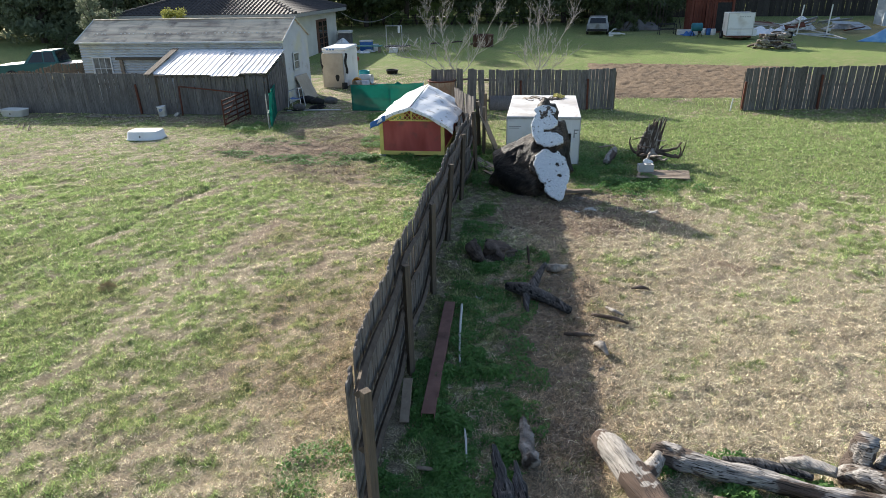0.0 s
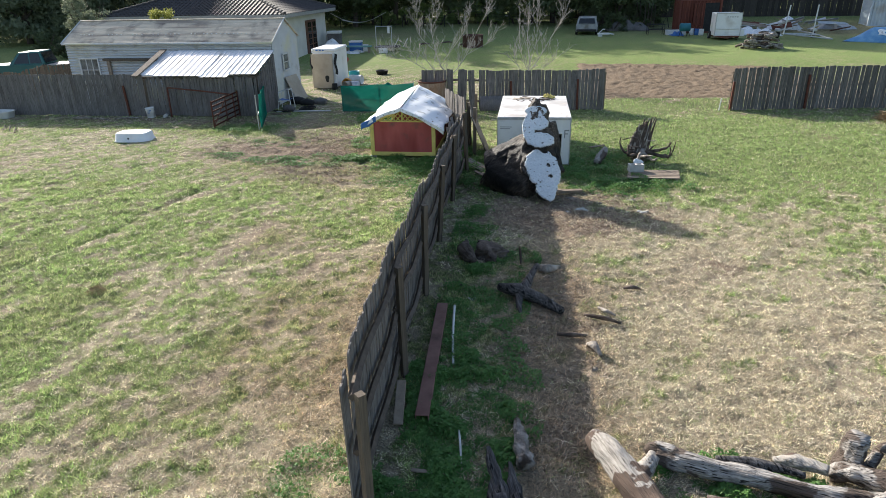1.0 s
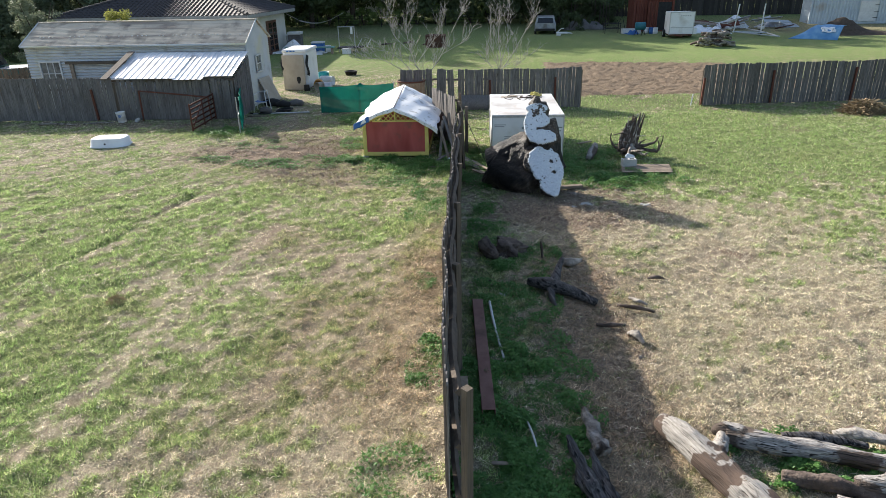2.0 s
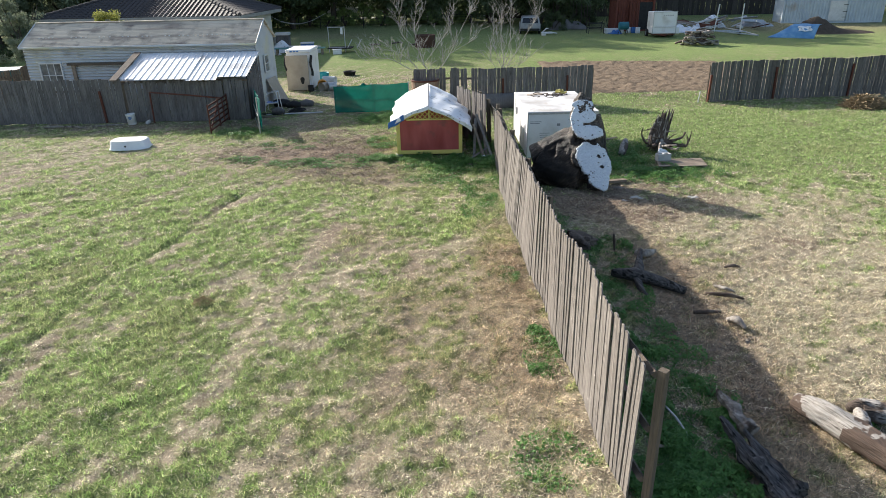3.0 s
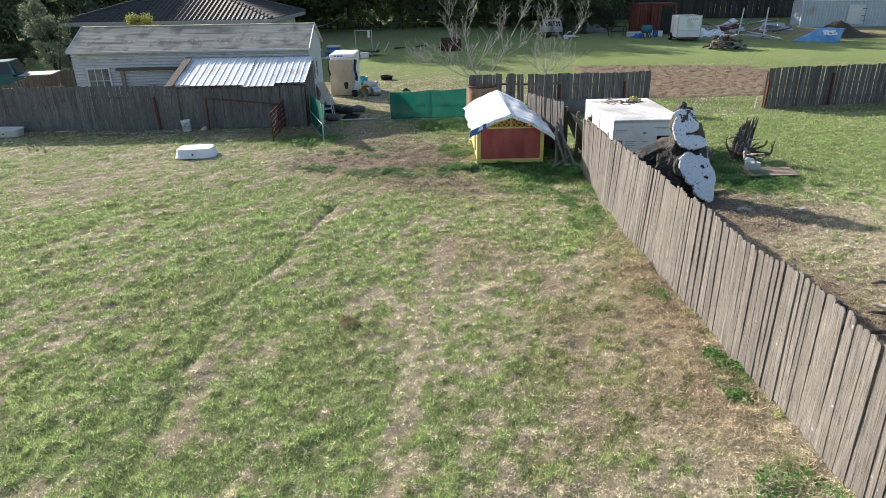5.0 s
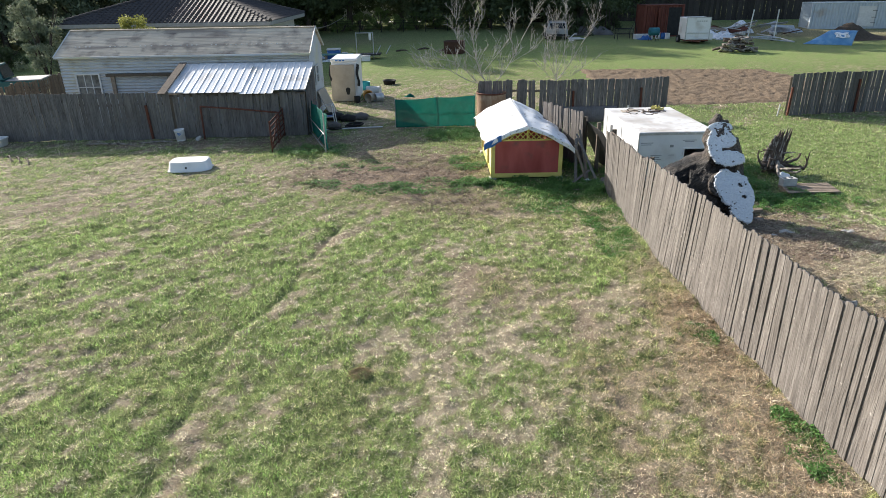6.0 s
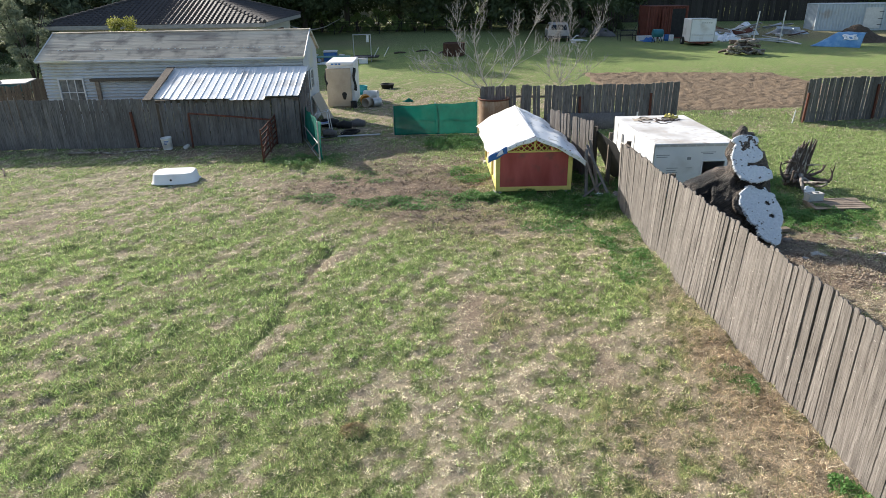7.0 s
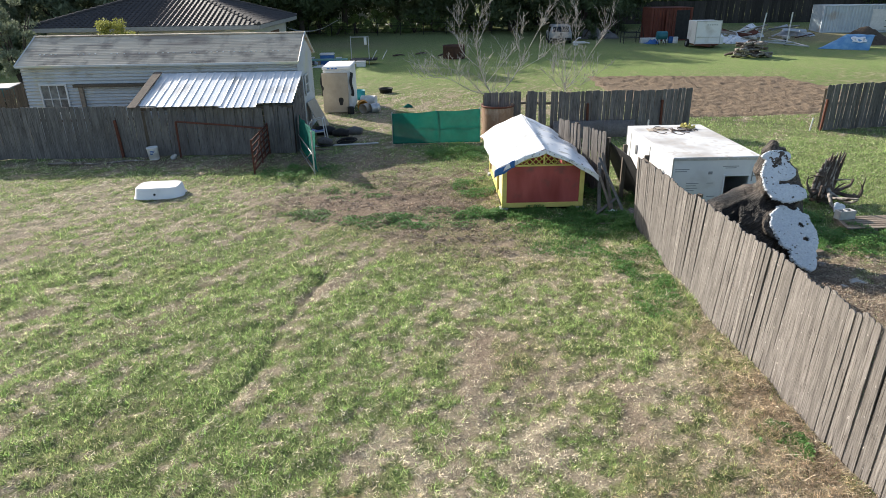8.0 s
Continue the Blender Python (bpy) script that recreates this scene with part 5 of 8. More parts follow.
for k, (pts, rad, ma, lab) in enumerate((
    ([(1.9, 5.3, 0.08), (2.4, 5.12, 0.1), (3.0, 4.95, 0.09)], [0.06, 0.09, 0.07], LOG_DARK, "dark split log lying in weeds"),
    ([(2.1, 5.82, 0.2), (2.5, 5.74, 0.24), (2.95, 5.64, 0.2)], [0.03, 0.05, 0.035], LOG_CHAR, "thin dark branch lying behind the logs"),
    ([(2.55, 5.1, 0.16), (2.9, 5.06, 0.25), (3.3, 5.16, 0.24), (3.72, 5.42, 0.26)], [0.07, 0.1, 0.075, 0.05], LOG_X, "hooked bleached branch on the log pile"),
    ([(2.75, 5.95, 0.1), (2.98, 5.88, 0.16), (3.22, 5.74, 0.2)], [0.05, 0.09, 0.06], LOG_Y, "short pale log chunk"),
    ([(3.32, 5.86, 0.06), (3.5, 5.74, 0.2), (3.85, 5.46, 0.22), (4.4, 5.1, 0.16)], [0.08, 0.11, 0.11, 0.09], LOG_X, "grey log lying across the pile"),
    ([(3.52, 6.0, 0.02), (3.54, 5.97, 0.24), (3.53, 5.94, 0.5)], [0.13, 0.12, 0.105], LOG_X, "upright grey log section"),
    ([(3.72, 5.95, 0.12), (3.82, 5.98, 0.36), (3.93, 5.95, 0.4), (3.95, 5.9, 0.28)], [0.05, 0.05, 0.045, 0.03], LOG_X, "curled pale root on the log pile"),
    ([(3.95, 5.7, 0.1), (4.05, 5.85, 0.3), (4.1, 5.95, 0.5)], [0.08, 0.07, 0.04], LOG_CHAR, "dark curved branch standing in the pile"),
    ([(4.0, 5.7, 0.16), (4.3, 5.5, 0.24), (4.8, 5.3, 0.2)], [0.1, 0.13, 0.1], LOG_Y, "thick bleached log at the pile's end"),
    ([(2.3, 4.95, 0.07), (2.9, 4.7, 0.1), (3.6, 4.6, 0.1)], [0.07, 0.1, 0.08], LOG_X, "grey split log at the front of the pile"),
    ([(3.3, 5.05, 0.12), (3.7, 4.95, 0.2), (4.3, 4.9, 0.16)], [0.07, 0.1, 0.07], LOG_CHAR, "dark knotty log on the pile"))):
    single("log", gnarled(pts, rad, 26, 0.36, 5, 3 + k, 9), ma, lab, "log", "fallen logs", smooth=True)
single("bark_slab", join(gnarled([(-0.36, 5.55, 0.36), (-0.26, 5.2, 0.22), (-0.12, 4.75, 0.1), (0.02, 4.3, 0.05)], [0.015, 0.06, 0.11, 0.12], 26, 0.7, 8, 13, 10), gnarled([(-0.12, 5.45, 0.25), (-0.05, 5.1, 0.16), (0.08, 4.6, 0.1)], [0.015, 0.06, 0.1], 24, 0.7, 8, 14, 10)), LOG_CHAR, "split grey slab of dead wood with jagged ends", "dead wood", "fallen logs", smooth=True)
single("bark_slab", gnarled([(-0.06, 6.3, 0.16), (0.0, 6.0, 0.14), (0.06, 5.6, 0.1)], [0.03, 0.07, 0.09], 24, 0.7, 8, 15, 10), LOG_WOOD, "brown barked stub of dead wood", "dead wood", "fallen logs", smooth=True)
single("driftwood", join(gnarled([(-0.45, 10.0, 0.1), (-0.1, 9.75, 0.16), (0.25, 9.55, 0.12), (0.6, 9.25, 0.08)], [0.07, 0.12, 0.09, 0.06], 20, 0.2, 3, 16), gnarled([(-0.05, 9.75, 0.15), (0.08, 10.2, 0.22), (0.2, 10.55, 0.3)], [0.1, 0.07, 0.04], 16, 0.18, 3, 17), gnarled([(-0.1, 9.7, 0.12), (-0.1, 9.4, 0.06), (-0.05, 9.15, 0.03)], [0.07, 0.05, 0.02], 10, 0.3, 5, 18)),
       LOG_CHAR, "forked grey root lying on dry grass", "branch", "dead wood", smooth=True)
single("rotten_stump", gnarled([(-0.72, 11.55, -0.02), (-0.72, 11.55, 0.14), (-0.7, 11.55, 0.24)], [0.26, 0.27, 0.17], 30, 0.6, 6, 19, 8), LOG_DARK, "low dark rotten stump in weeds", "tree stump", "dead wood", smooth=True)
single("rotten_log", gnarled([(-1.22, 11.75, 0.12), (-1.2, 11.4, 0.16), (-0.98, 11.1, 0.1)], [0.1, 0.13, 0.06], 28, 0.6, 6, 20, 8), LOG_DARK, "dark rotten log against the fence", "log", "dead wood", smooth=True)
single("branch", gnarled([(0.25, 10.95, 0.05), (0.4, 10.8, 0.12), (0.62, 10.95, 0.1)], [0.06, 0.08, 0.03], 12, 0.3, 5, 21), LOG_WOOD, "short grey branch stub on the ground", "branch", "dead wood", smooth=True)
for k, (pts, r, lab) in enumerate((([(0.95, 9.25, 0.03), (1.25, 9.1, 0.07), (1.5, 9.02, 0.03)], 0.035, "dark crooked stick on dry grass"), ([(1.2, 9.5, 0.04), (1.3, 9.3, 0.09), (1.45, 9.25, 0.04)], 0.03, "short brown stick on dry grass"), ([(0.95, 8.35, 0.02), (1.02, 8.2, 0.1), (1.1, 8.05, 0.03)], 0.06, "pale chunk of wood on dry grass"),
                                   ([(1.7, 10.3, 0.02), (1.85, 10.28, 0.06), (2.0, 10.3, 0.02)], 0.03, "small dark stick on dry grass"), ([(0.5, 8.6, 0.03), (0.72, 8.55, 0.06), (0.95, 8.6, 0.03)], 0.04, "dark fallen stick at the shadow's edge"), ([(-0.1, 11.2, 0.02), (-0.12, 11.22, 0.25), (-0.14, 11.2, 0.38)], 0.025, "upright dark stick in weeds"))):
    single("stick", gnarled(pts, [r * 0.7, r, r * 0.4], 9, 0.3, 7, 30 + k), LOG_WOOD if "pale" in lab or "brown" in lab else LOG_DARK, lab, "stick", "dead wood", smooth=True)
BEAM_RED = surf("dusty_red_oxide", [(0.17, 0.085, 0.07), (0.25, 0.14, 0.115)], 4, rough=0.8, bump=0.2, stain=((0.09, 0.05, 0.04), 3.0, 0.55, 0.7))
single("steel_beam", join(board(-1.36, 9.3, -1.22, 6.3, 0.1, 0.12, 0.17, 0.012), board(-1.44, 9.3, -1.3, 6.3, 0.06, 0.08, 0.012, 0.09), board(-1.28, 9.3, -1.14, 6.3, 0.06, 0.08, 0.012, 0.09)), BEAM_RED, "rust-red steel channel lying beside the fence", "steel beam")
single("pole", gnarled([(-1.16, 9.3, 0.06), (-1.08, 8.4, 0.05), (-0.98, 7.6, 0.04)], [0.022, 0.02, 0.018], 8, 0.08, 4, 40), TRIM_WHITE, "thin pale weathered pole on weeds", "pole", smooth=True)
single("plank", board(-1.55, 6.75, -1.5, 6.2, 0.3, 0.04, 0.12, 0.03), BOARD_WOOD, "short dark plank leaning on the fence foot", "plank")
single("stick", gnarled([(-0.75, 6.2, 0.04), (-0.7, 5.9, 0.06), (-0.66, 5.6, 0.03)], [0.012, 0.014, 0.01], 7, 0.1, 4, 41), TRIM_WHITE, "thin pale stick in weeds", "stick", "dead wood")
single("plank", board(-1.2, 5.45, -0.8, 5.42, 0.04, 0.05, 0.05, 0.02), BOARD_WOOD, "small broken board in weeds", "plank")

# root stump with pallet and block
rng = random.Random(8)
roots = thing("root_stump", 3.25, 19.0, 0, "upturned grey root stump with bare twisted roots", "tree stump")
s = gnarled([(3.25, 19.05, -0.02), (3.3, 19.05, 0.45), (3.32, 19.1, 0.95), (3.36, 19.1, 1.15)], [0.22, 0.14, 0.08, 0.03], 18, 0.5, 5, 50)
part("root_crown", s, LOG_DARK, roots, smooth=True)
for k in range(18):
    x = 2.92 + 0.026 * k
    part("root", gnarled([(x, 18.95 - 0.02 * (k % 3), 0.15), (x + 0.1 + rng.uniform(-0.03, 0.03), 18.98, 0.75), (x + 0.2 + rng.uniform(-0.05, 0.06), 19.0, 1.08 + 0.012 * k + rng.uniform(-0.14, 0.1))], [0.055, 0.038, 0.014], 8, 0.35, 7, 60 + k, 5), LOG_WOOD if k % 2 == 0 else LOG_DARK, roots, smooth=True)
for k, pts in enumerate(([(3.0, 18.9, 0.3), (2.75, 18.7, 0.35), (2.6, 18.7, 0.6), (2.62, 18.72, 0.78)], [(3.1, 18.8, 0.25), (2.85, 18.5, 0.3), (2.8, 18.4, 0.62)], [(3.3, 18.8, 0.3), (3.5, 18.4, 0.2), (3.6, 18.2, 0.3)], [(3.4, 18.9, 0.3), (3.9, 18.8, 0.2), (4.12, 18.9, 0.25), (4.22, 18.95, 0.66)],
                         [(3.9, 18.85, 0.22), (4.02, 18.75, 0.2), (4.05, 18.75, 0.4), (4.0, 18.8, 0.56)], [(3.5, 19.0, 0.3), (4.0, 19.2, 0.35), (4.15, 19.3, 0.5)], [(3.3, 18.9, 0.35), (3.05, 18.3, 0.18), (3.0, 18.0, 0.1)], [(3.2, 18.8, 0.2), (3.25, 18.2, 0.35), (3.4, 17.9, 0.45)])):
    part("root", gnarled(pts, [0.055, 0.036, 0.024, 0.008][: len(pts)], 10, 0.5, 7, 80 + k), LOG_WOOD if k in (2, 6, 7) else LOG_DARK, roots, smooth=True)
for k in range(14):
    a, l = rng.uniform(0, 6.28), rng.uniform(0.2, 0.5)
    p = Vector((3.3 + 0.15 * math.cos(a), 18.95 + 0.15 * math.sin(a), rng.uniform(0.2, 0.7)))
    d = Vector((math.cos(a), math.sin(a) * 0.8 - 0.2, rng.uniform(-0.2, 0.9))).normalized()
    part("root", gnarled([p, p + d * l * 0.5 + Vector((0, 0, 0.06)), p + d * l + Vector((rng.uniform(-0.1, 0.1), 0, rng.uniform(0.0, 0.15)))], [0.03, 0.02, 0.006], 6, 0.4, 8, 900 + k, 4), LOG_WOOD if k % 3 == 0 else LOG_DARK, roots, smooth=True)
s = cut_face((3.02, 17.93, 0.2), (0.1, -0.8, 0.5), ((0, 0, 0.13, 0.16), (0.08, 0.05, 0.09, 0.08)), seed=9)
part("cut_face", s, PAINT_CUT, roots, "cut root end painted white")
pallet = thing("pallet", 3.3, 17.35, 0, "weathered timber pallet lying on grass", "pallet")
for k in range(6):
    part("slat", board(2.62 + 0.03 * k, 16.98 + 0.135 * k, 4.0 + 0.02 * k, 17.0 + 0.135 * k, 0.09, 0.08, 0.11, 0.022), BOARD_WOOD, pallet)
for x in (2.75, 3.3, 3.9):
    part("bearer", board(x, 16.95, x + 0.05, 17.72, 0.035, 0.035, 0.07, 0.085), BOARD_WOOD, pallet)
block = thing("concrete_block", 2.92, 17.55, 0.1, "grey hollow concrete block on the pallet", "concrete block")
s = Shape()
for lo, hi in (((-0.2, -0.1, 0), (-0.16, 0.1, 0.2)), ((0.16, -0.1, 0), (0.2, 0.1, 0.2)), ((-0.02, -0.07, 0), (0.02, 0.07, 0.2)), ((-0.16, -0.1, 0), (0.16, -0.07, 0.2)), ((-0.16, 0.07, 0), (0.16, 0.1, 0.2))):
    s.box(lo, hi, 0.004)
part("block_body", s, CONCRETE, block, m=turned(2.92, 17.55, 0.1, 8))
single("log", gnarled([(1.95, 18.35, 0.1), (2.1, 18.75, 0.2), (2.25, 19.1, 0.32)], [0.1, 0.11, 0.1], 26, 0.34, 5, 90, 10), LOG_X, "short grey log propped on the grass", "log", "dead wood", smooth=True)
single("plank", board(1.9, 20.4, 2.4, 20.7, 0.05, 0.06, 0.09, 0.03), BOARD_WOOD, "loose board lying on grass", "plank")
for k, (x0, y0, x1, y1, w, lab) in enumerate(((-1.45, 16.2, 0.3, 15.75, 0.16, "timber sleeper wedged under the stump"), (0.6, 15.6, 1.35, 15.75, 0.15, "timber sleeper end beneath the stump"), (-1.5, 17.4, -1.2, 16.9, 0.1, "short pale board by the fence"), (-1.3, 17.3, -1.05, 16.75, 0.08, "short pale board by the box"), (-1.4, 18.0, -0.95, 17.2, 0.1, "narrow board leaning in weeds"))):
    single("plank", board(x0, y0, x1, y1, 0.06, 0.07, w, 0.07 if "sleeper" in lab else 0.025), BOARD_WOOD, lab, "plank")


def scrap(name, x, y, r, material, label, seed, tall=0.06, category="scrap"):
    """A crumpled rag or sheet lying on the ground."""
    rng = random.Random(seed)
    ph = [rng.uniform(0, 6.28) for _ in range(6)]
    z = height(x, y)

    def f(u, v):
        a, b = (u - 0.5) * 2, (v - 0.5) * 2
        k = 1 + 0.25 * math.sin(3 * math.atan2(b, a) + ph[0]) + 0.15 * math.sin(5 * math.atan2(b, a) + ph[1])
        return (a * r * (k - 1), b * r * 0.7 * (k - 1), tall * (0.55 + 0.45 * math.sin(6 * u + ph[2]) * math.sin(5 * v + ph[3])) * (1 - max(abs(a), abs(b)) ** 4))

    s = Shape().sheet((x - r, y - 0.7 * r, z), (x + r, y - 0.7 * r, z), (x - r, y + 0.7 * r, z), 12, 10, f, -0.006)
    return single(name, s, material, label, category, smooth=True)


for k, (x, y, r) in enumerate(((1.1, 15.3, 0.22), (1.25, 14.45, 0.2), (1.95, 14.65, 0.12), (2.5, 15.2, 0.14), (2.65, 14.4, 0.18), (2.2, 15.5, 0.1), (-1.0, 16.7, 0.14), (0.95, 14.3, 0.1), (1.7, 15.0, 0.09), (-0.5, 13.1, 0.08), (-0.9, 9.7, 0.1), (-1.15, 10.2, 0.09), (1.0, 7.75, 0.07))):
    scrap("scrap", x, y, r * 0.62, CONCRETE if k % 3 == 1 else LOG_WOOD, "crumpled pale scrap lying on trampled soil" if k % 3 == 1 else "pale bark flake lying on trampled soil", 100 + k, 0.035)
scrap("rag", -2.2, 18.55, 0.16, TARP_WHITE, "white crumpled rag beside the coop", 140, 0.1, "rag")

# planks and panels beside the coop
for k in range(5):
    single("plank", board(-2.75 + 0.05 * k, 17.78 + 0.13 * k, -1.75 - 0.06 * k, 17.72 + 0.14 * k, 0.03 + 0.008 * k, 0.035, 0.09, 0.022), BOARD_WOOD, "weathered fence board lying on grass", "plank", "loose boards")
for k, (x0, y0, z0, x1, y1, z1) in enumerate(((-2.5, 18.6, 0.02, -2.42, 19.2, 1.1), (-2.2, 18.5, 0.02, -2.5, 19.0, 0.95), (-1.95, 18.3, 0.02, -2.4, 19.3, 1.2), (-2.1, 18.9, 0.02, -2.25, 19.6, 1.25), (-2.6, 18.45, 0.03, -2.0, 18.9, 0.28))):
    single("plank", board(x0, y0, x1, y1, z0, z1, 0.08, 0.02), BOARD_WOOD if k % 2 else PALING, "broken paling propped beside the coop", "plank", "loose boards")
for k in range(4):
    single("plank", board(-1.95 + 0.06 * k, 18.2 + 0.12 * k, -1.3 + 0.04 * k, 17.5 + 0.1 * k, 0.12, 0.04, 0.08, 0.02), PALING, "broken paling lying against the fence", "plank", "loose boards")
single("black_panel", Shape().sheet((-1.1, 18.3, 0.02), (-1.35, 20.6, 0.02), (-1.75, 18.9, 1.3), 4, 4, lambda u, v: (0, -0.25 * u * v, 0.12 * u * v), 0.015), BLACK, "black sheet panel leaning on a fence post", "panel")
s = Shape()
s.sheet((-2.1, 26.7, 0.0), (0.9, 26.7, 0.0), (-2.1, 26.88, 0.58), 96, 2, lambda u, v: (0, 0.014 * math.sin(u * 2 * math.pi * 40), 0), 0.003)
single("iron_sheet", s, PALING_GREY, "corrugated iron sheet leaning against the fence", "metal sheet", smooth=True)
for x, y, h in ((-2.0, 23.6, 1.2), (-1.7, 19.55, 1.45)):
    single("fence_post", Shape().box((x - 0.05, y - 0.05, -0.03), (x + 0.05, y + 0.05, h), 0.008), POST_WOOD, "weathered square fence post standing alone", "post")
single("pipe", pipe([(1.05, 25.9, -0.02), (1.05, 25.9, 0.77)], 0.03), TRIM_WHITE, "white upright plastic pipe behind the box", "pipe")
single("pipe", pipe([(7.55, 27.1, -0.02), (7.6, 27.1, 0.48)], 0.025), TRIM_WHITE, "short white plastic pipe by the fence end", "pipe")

single("paling", paling_mesh("paling", 0.11, 0.98, 0.016, 0.012, 3, PALING_GREY), None, "broken paling stub below the gap in the fence", "fence board", m=turned(1.6, 27.08, 0.0))

# marks, hatch and clutter on the white box
for k, (x, z, w, h) in enumerate(((-0.7, 1.12, 0.34, 0.018), (-0.72, 1.07, 0.28, 0.018), (-0.42, 0.78, 0.3, 0.016), (-0.45, 0.72, 0.24, 0.016), (-0.42, 0.66, 0.28, 0.016), (-0.46, 0.6, 0.2, 0.016), (-0.02, 1.0, 0.1, 0.07), (0.45, 1.18, 0.38, 0.016), (0.45, 1.14, 0.26, 0.016), (0.06, 0.45, 0.2, 0.018), (0.0, 0.78, 0.16, 0.014))):
    part("stencil_mark", Shape().box((x - w / 2, BY0 - 0.0035, z), (x + w / 2, BY0 - 0.0005, z + h), 0.0005), MARK_GREY, cold, "faint grey stencilled bar")
for lo, hi in (((WX0 - 0.04, BY0 - 0.02, WZ0 - 0.04), (WX1 + 0.04, BY0, WZ0)), ((WX0 - 0.04, BY0 - 0.02, WZ1), (WX1 + 0.04, BY0, WZ1 + 0.04)), ((WX0 - 0.04, BY0 - 0.02, WZ0), (WX0, BY0, WZ1)), ((WX1, BY0 - 0.02, WZ0), (WX1 + 0.04, BY0, WZ1))):
    part("opening_frame", Shape().box(lo, hi, 0.003), WHITE_PANEL, cold)
for k in range(9):
    x = BX0 + 0.12 + 0.23 * k
    part("rivet", Shape().box((x - 0.012, BY0 - 0.024, BZ - 0.012), (x + 0.012, BY0 - 0.015, BZ + 0.012), 0.004), TRIM_WHITE, cold)
for lo, hi in (((0.97, 0.82), (1.0, 1.06)), ((1.0, 1.025), (1.1, 1.06)), ((1.0, 0.93), (1.07, 0.96))):
    part("letter_stroke", Shape().box((lo[0], BY0 - 0.0035, lo[1]), (hi[0], BY0 - 0.0005, hi[1]), 0.0005), MARK_GREY, cold, "grey stroke of a large letter F")
part("latch", Shape().box((BX0 - 0.05, 20.9, 0.85), (BX0 - 0.001, 20.98, 1.1), 0.008), STEEL, cold, "steel door latch")
part("door_seam", Shape().box((BX0 - 0.012, 19.9, 0.1), (BX0 - 0.001, 19.93, 1.3), 0.003), STEEL, cold)
part("door_seam", Shape().box((BX0 - 0.012, 21.5, 0.1), (BX0 - 0.001, 21.53, 1.3), 0.003), STEEL, cold)
rng = random.Random(12)
for k in range(7):
    a0 = rng.uniform(0, 6.28)
    cx, cy = 0.25 + rng.uniform(-0.5, 0.5), 21.1 + rng.uniform(-0.35, 0.4)
    single("vine", pipe([(cx + 0.35 * math.cos(a0 + 0.5 * j) * (1 - 0.07 * j), cy + 0.22 * math.sin(a0 + 0.5 * j), BZ + 0.065 + 0.02 * math.sin(j * 1.7)) for j in range(9)], 0.013, 6), LOG_DARK, "loop of dark cable on the box top", "cable", "cables on the box")
for x, y in ((0.5, 21.45), (0.68, 21.4)):
    s = Shape()
    for j in range(16):
        a, b = rng.uniform(0, 6.28), rng.uniform(-0.4, 1.2)
        d = Vector((math.cos(a) * math.cos(b), math.sin(a) * math.cos(b), math.sin(b)))
        s.tube([Vector((x, y, BZ + 0.09)) + d * 0.02, Vector((x, y, BZ + 0.1)) + d * 0.11], [0.03, 0.018], 5)
    single("fruit_bunch", s, YELLOW_WOOD, "small yellow bunch lying on the box top", "plant scrap")
scrap_top = single("cardboard", Shape().sheet((-0.6, 21.1, BZ + 0.056), (-0.05, 21.2, BZ + 0.056), (-0.6, 21.5, BZ + 0.056), 6, 5, lambda u, v: (0.05 * v, 0, 0.015 * math.sin(7 * u) * math.sin(5 * v)), -0.005), PLYWOOD, "flat brown cardboard piece on the box top", "cardboard")

# ---- pen: gates, screen, tank, tubs ----
def cloth_panel(name, a, b, z1a, z1b, label, sag, seed, posts=(0.0, 0.5, 1.0)):
    a, b = Vector((*a, 0)), Vector((*b, 0))
    base = thing(name, *(a.lerp(b, 0.5)), label, "screen")
    n = Vector((-(b - a).y, (b - a).x, 0)).normalized()
    s = Shape().sheet((a.x, a.y, 0.03), (b.x, b.y, 0.03), (a.x, a.y, z1a), 40, 14, lambda u, v: (n.x * sag * math.sin(u * 19 + seed) * math.sin(v * 4), n.y * sag * math.sin(u * 19 + seed) * math.sin(v * 4), v * u * (z1b - z1a) - 0.03 * math.sin(math.pi * u * 2) ** 2 * v), 0.003)
    part("cloth", s, SHADE_GREEN, base, "green shade cloth", smooth=True)
    for f in posts:
        p = a.lerp(b, f) + n * (0.06 + sag)
        part("post", pipe([p + Vector((0, 0, -0.03)), p + Vector((0, 0, z1a + (z1b - z1a) * f + 0.03))], 0.022), STEEL, base)
    for f0, f1, z in ((0, 1, 0.55), (0, 1, 0.02)):
        p, q = a.lerp(b, f0) + n * (0.05 + sag), a.lerp(b, f1) + n * (0.05 + sag)
        part("rail", pipe([p + Vector((0, 0, z + 0.02)), q + Vector((0, 0, z + 0.02))], 0.016), STEEL, base)
    p, q = a + n * (0.05 + sag), a.lerp(b, 0.5) + n * (0.05 + sag)
    part("brace", pipe([p + Vector((0, 0, z1a * 0.55)), q + Vector((0, 0, 0.1))], 0.016), STEEL, base)
    return base


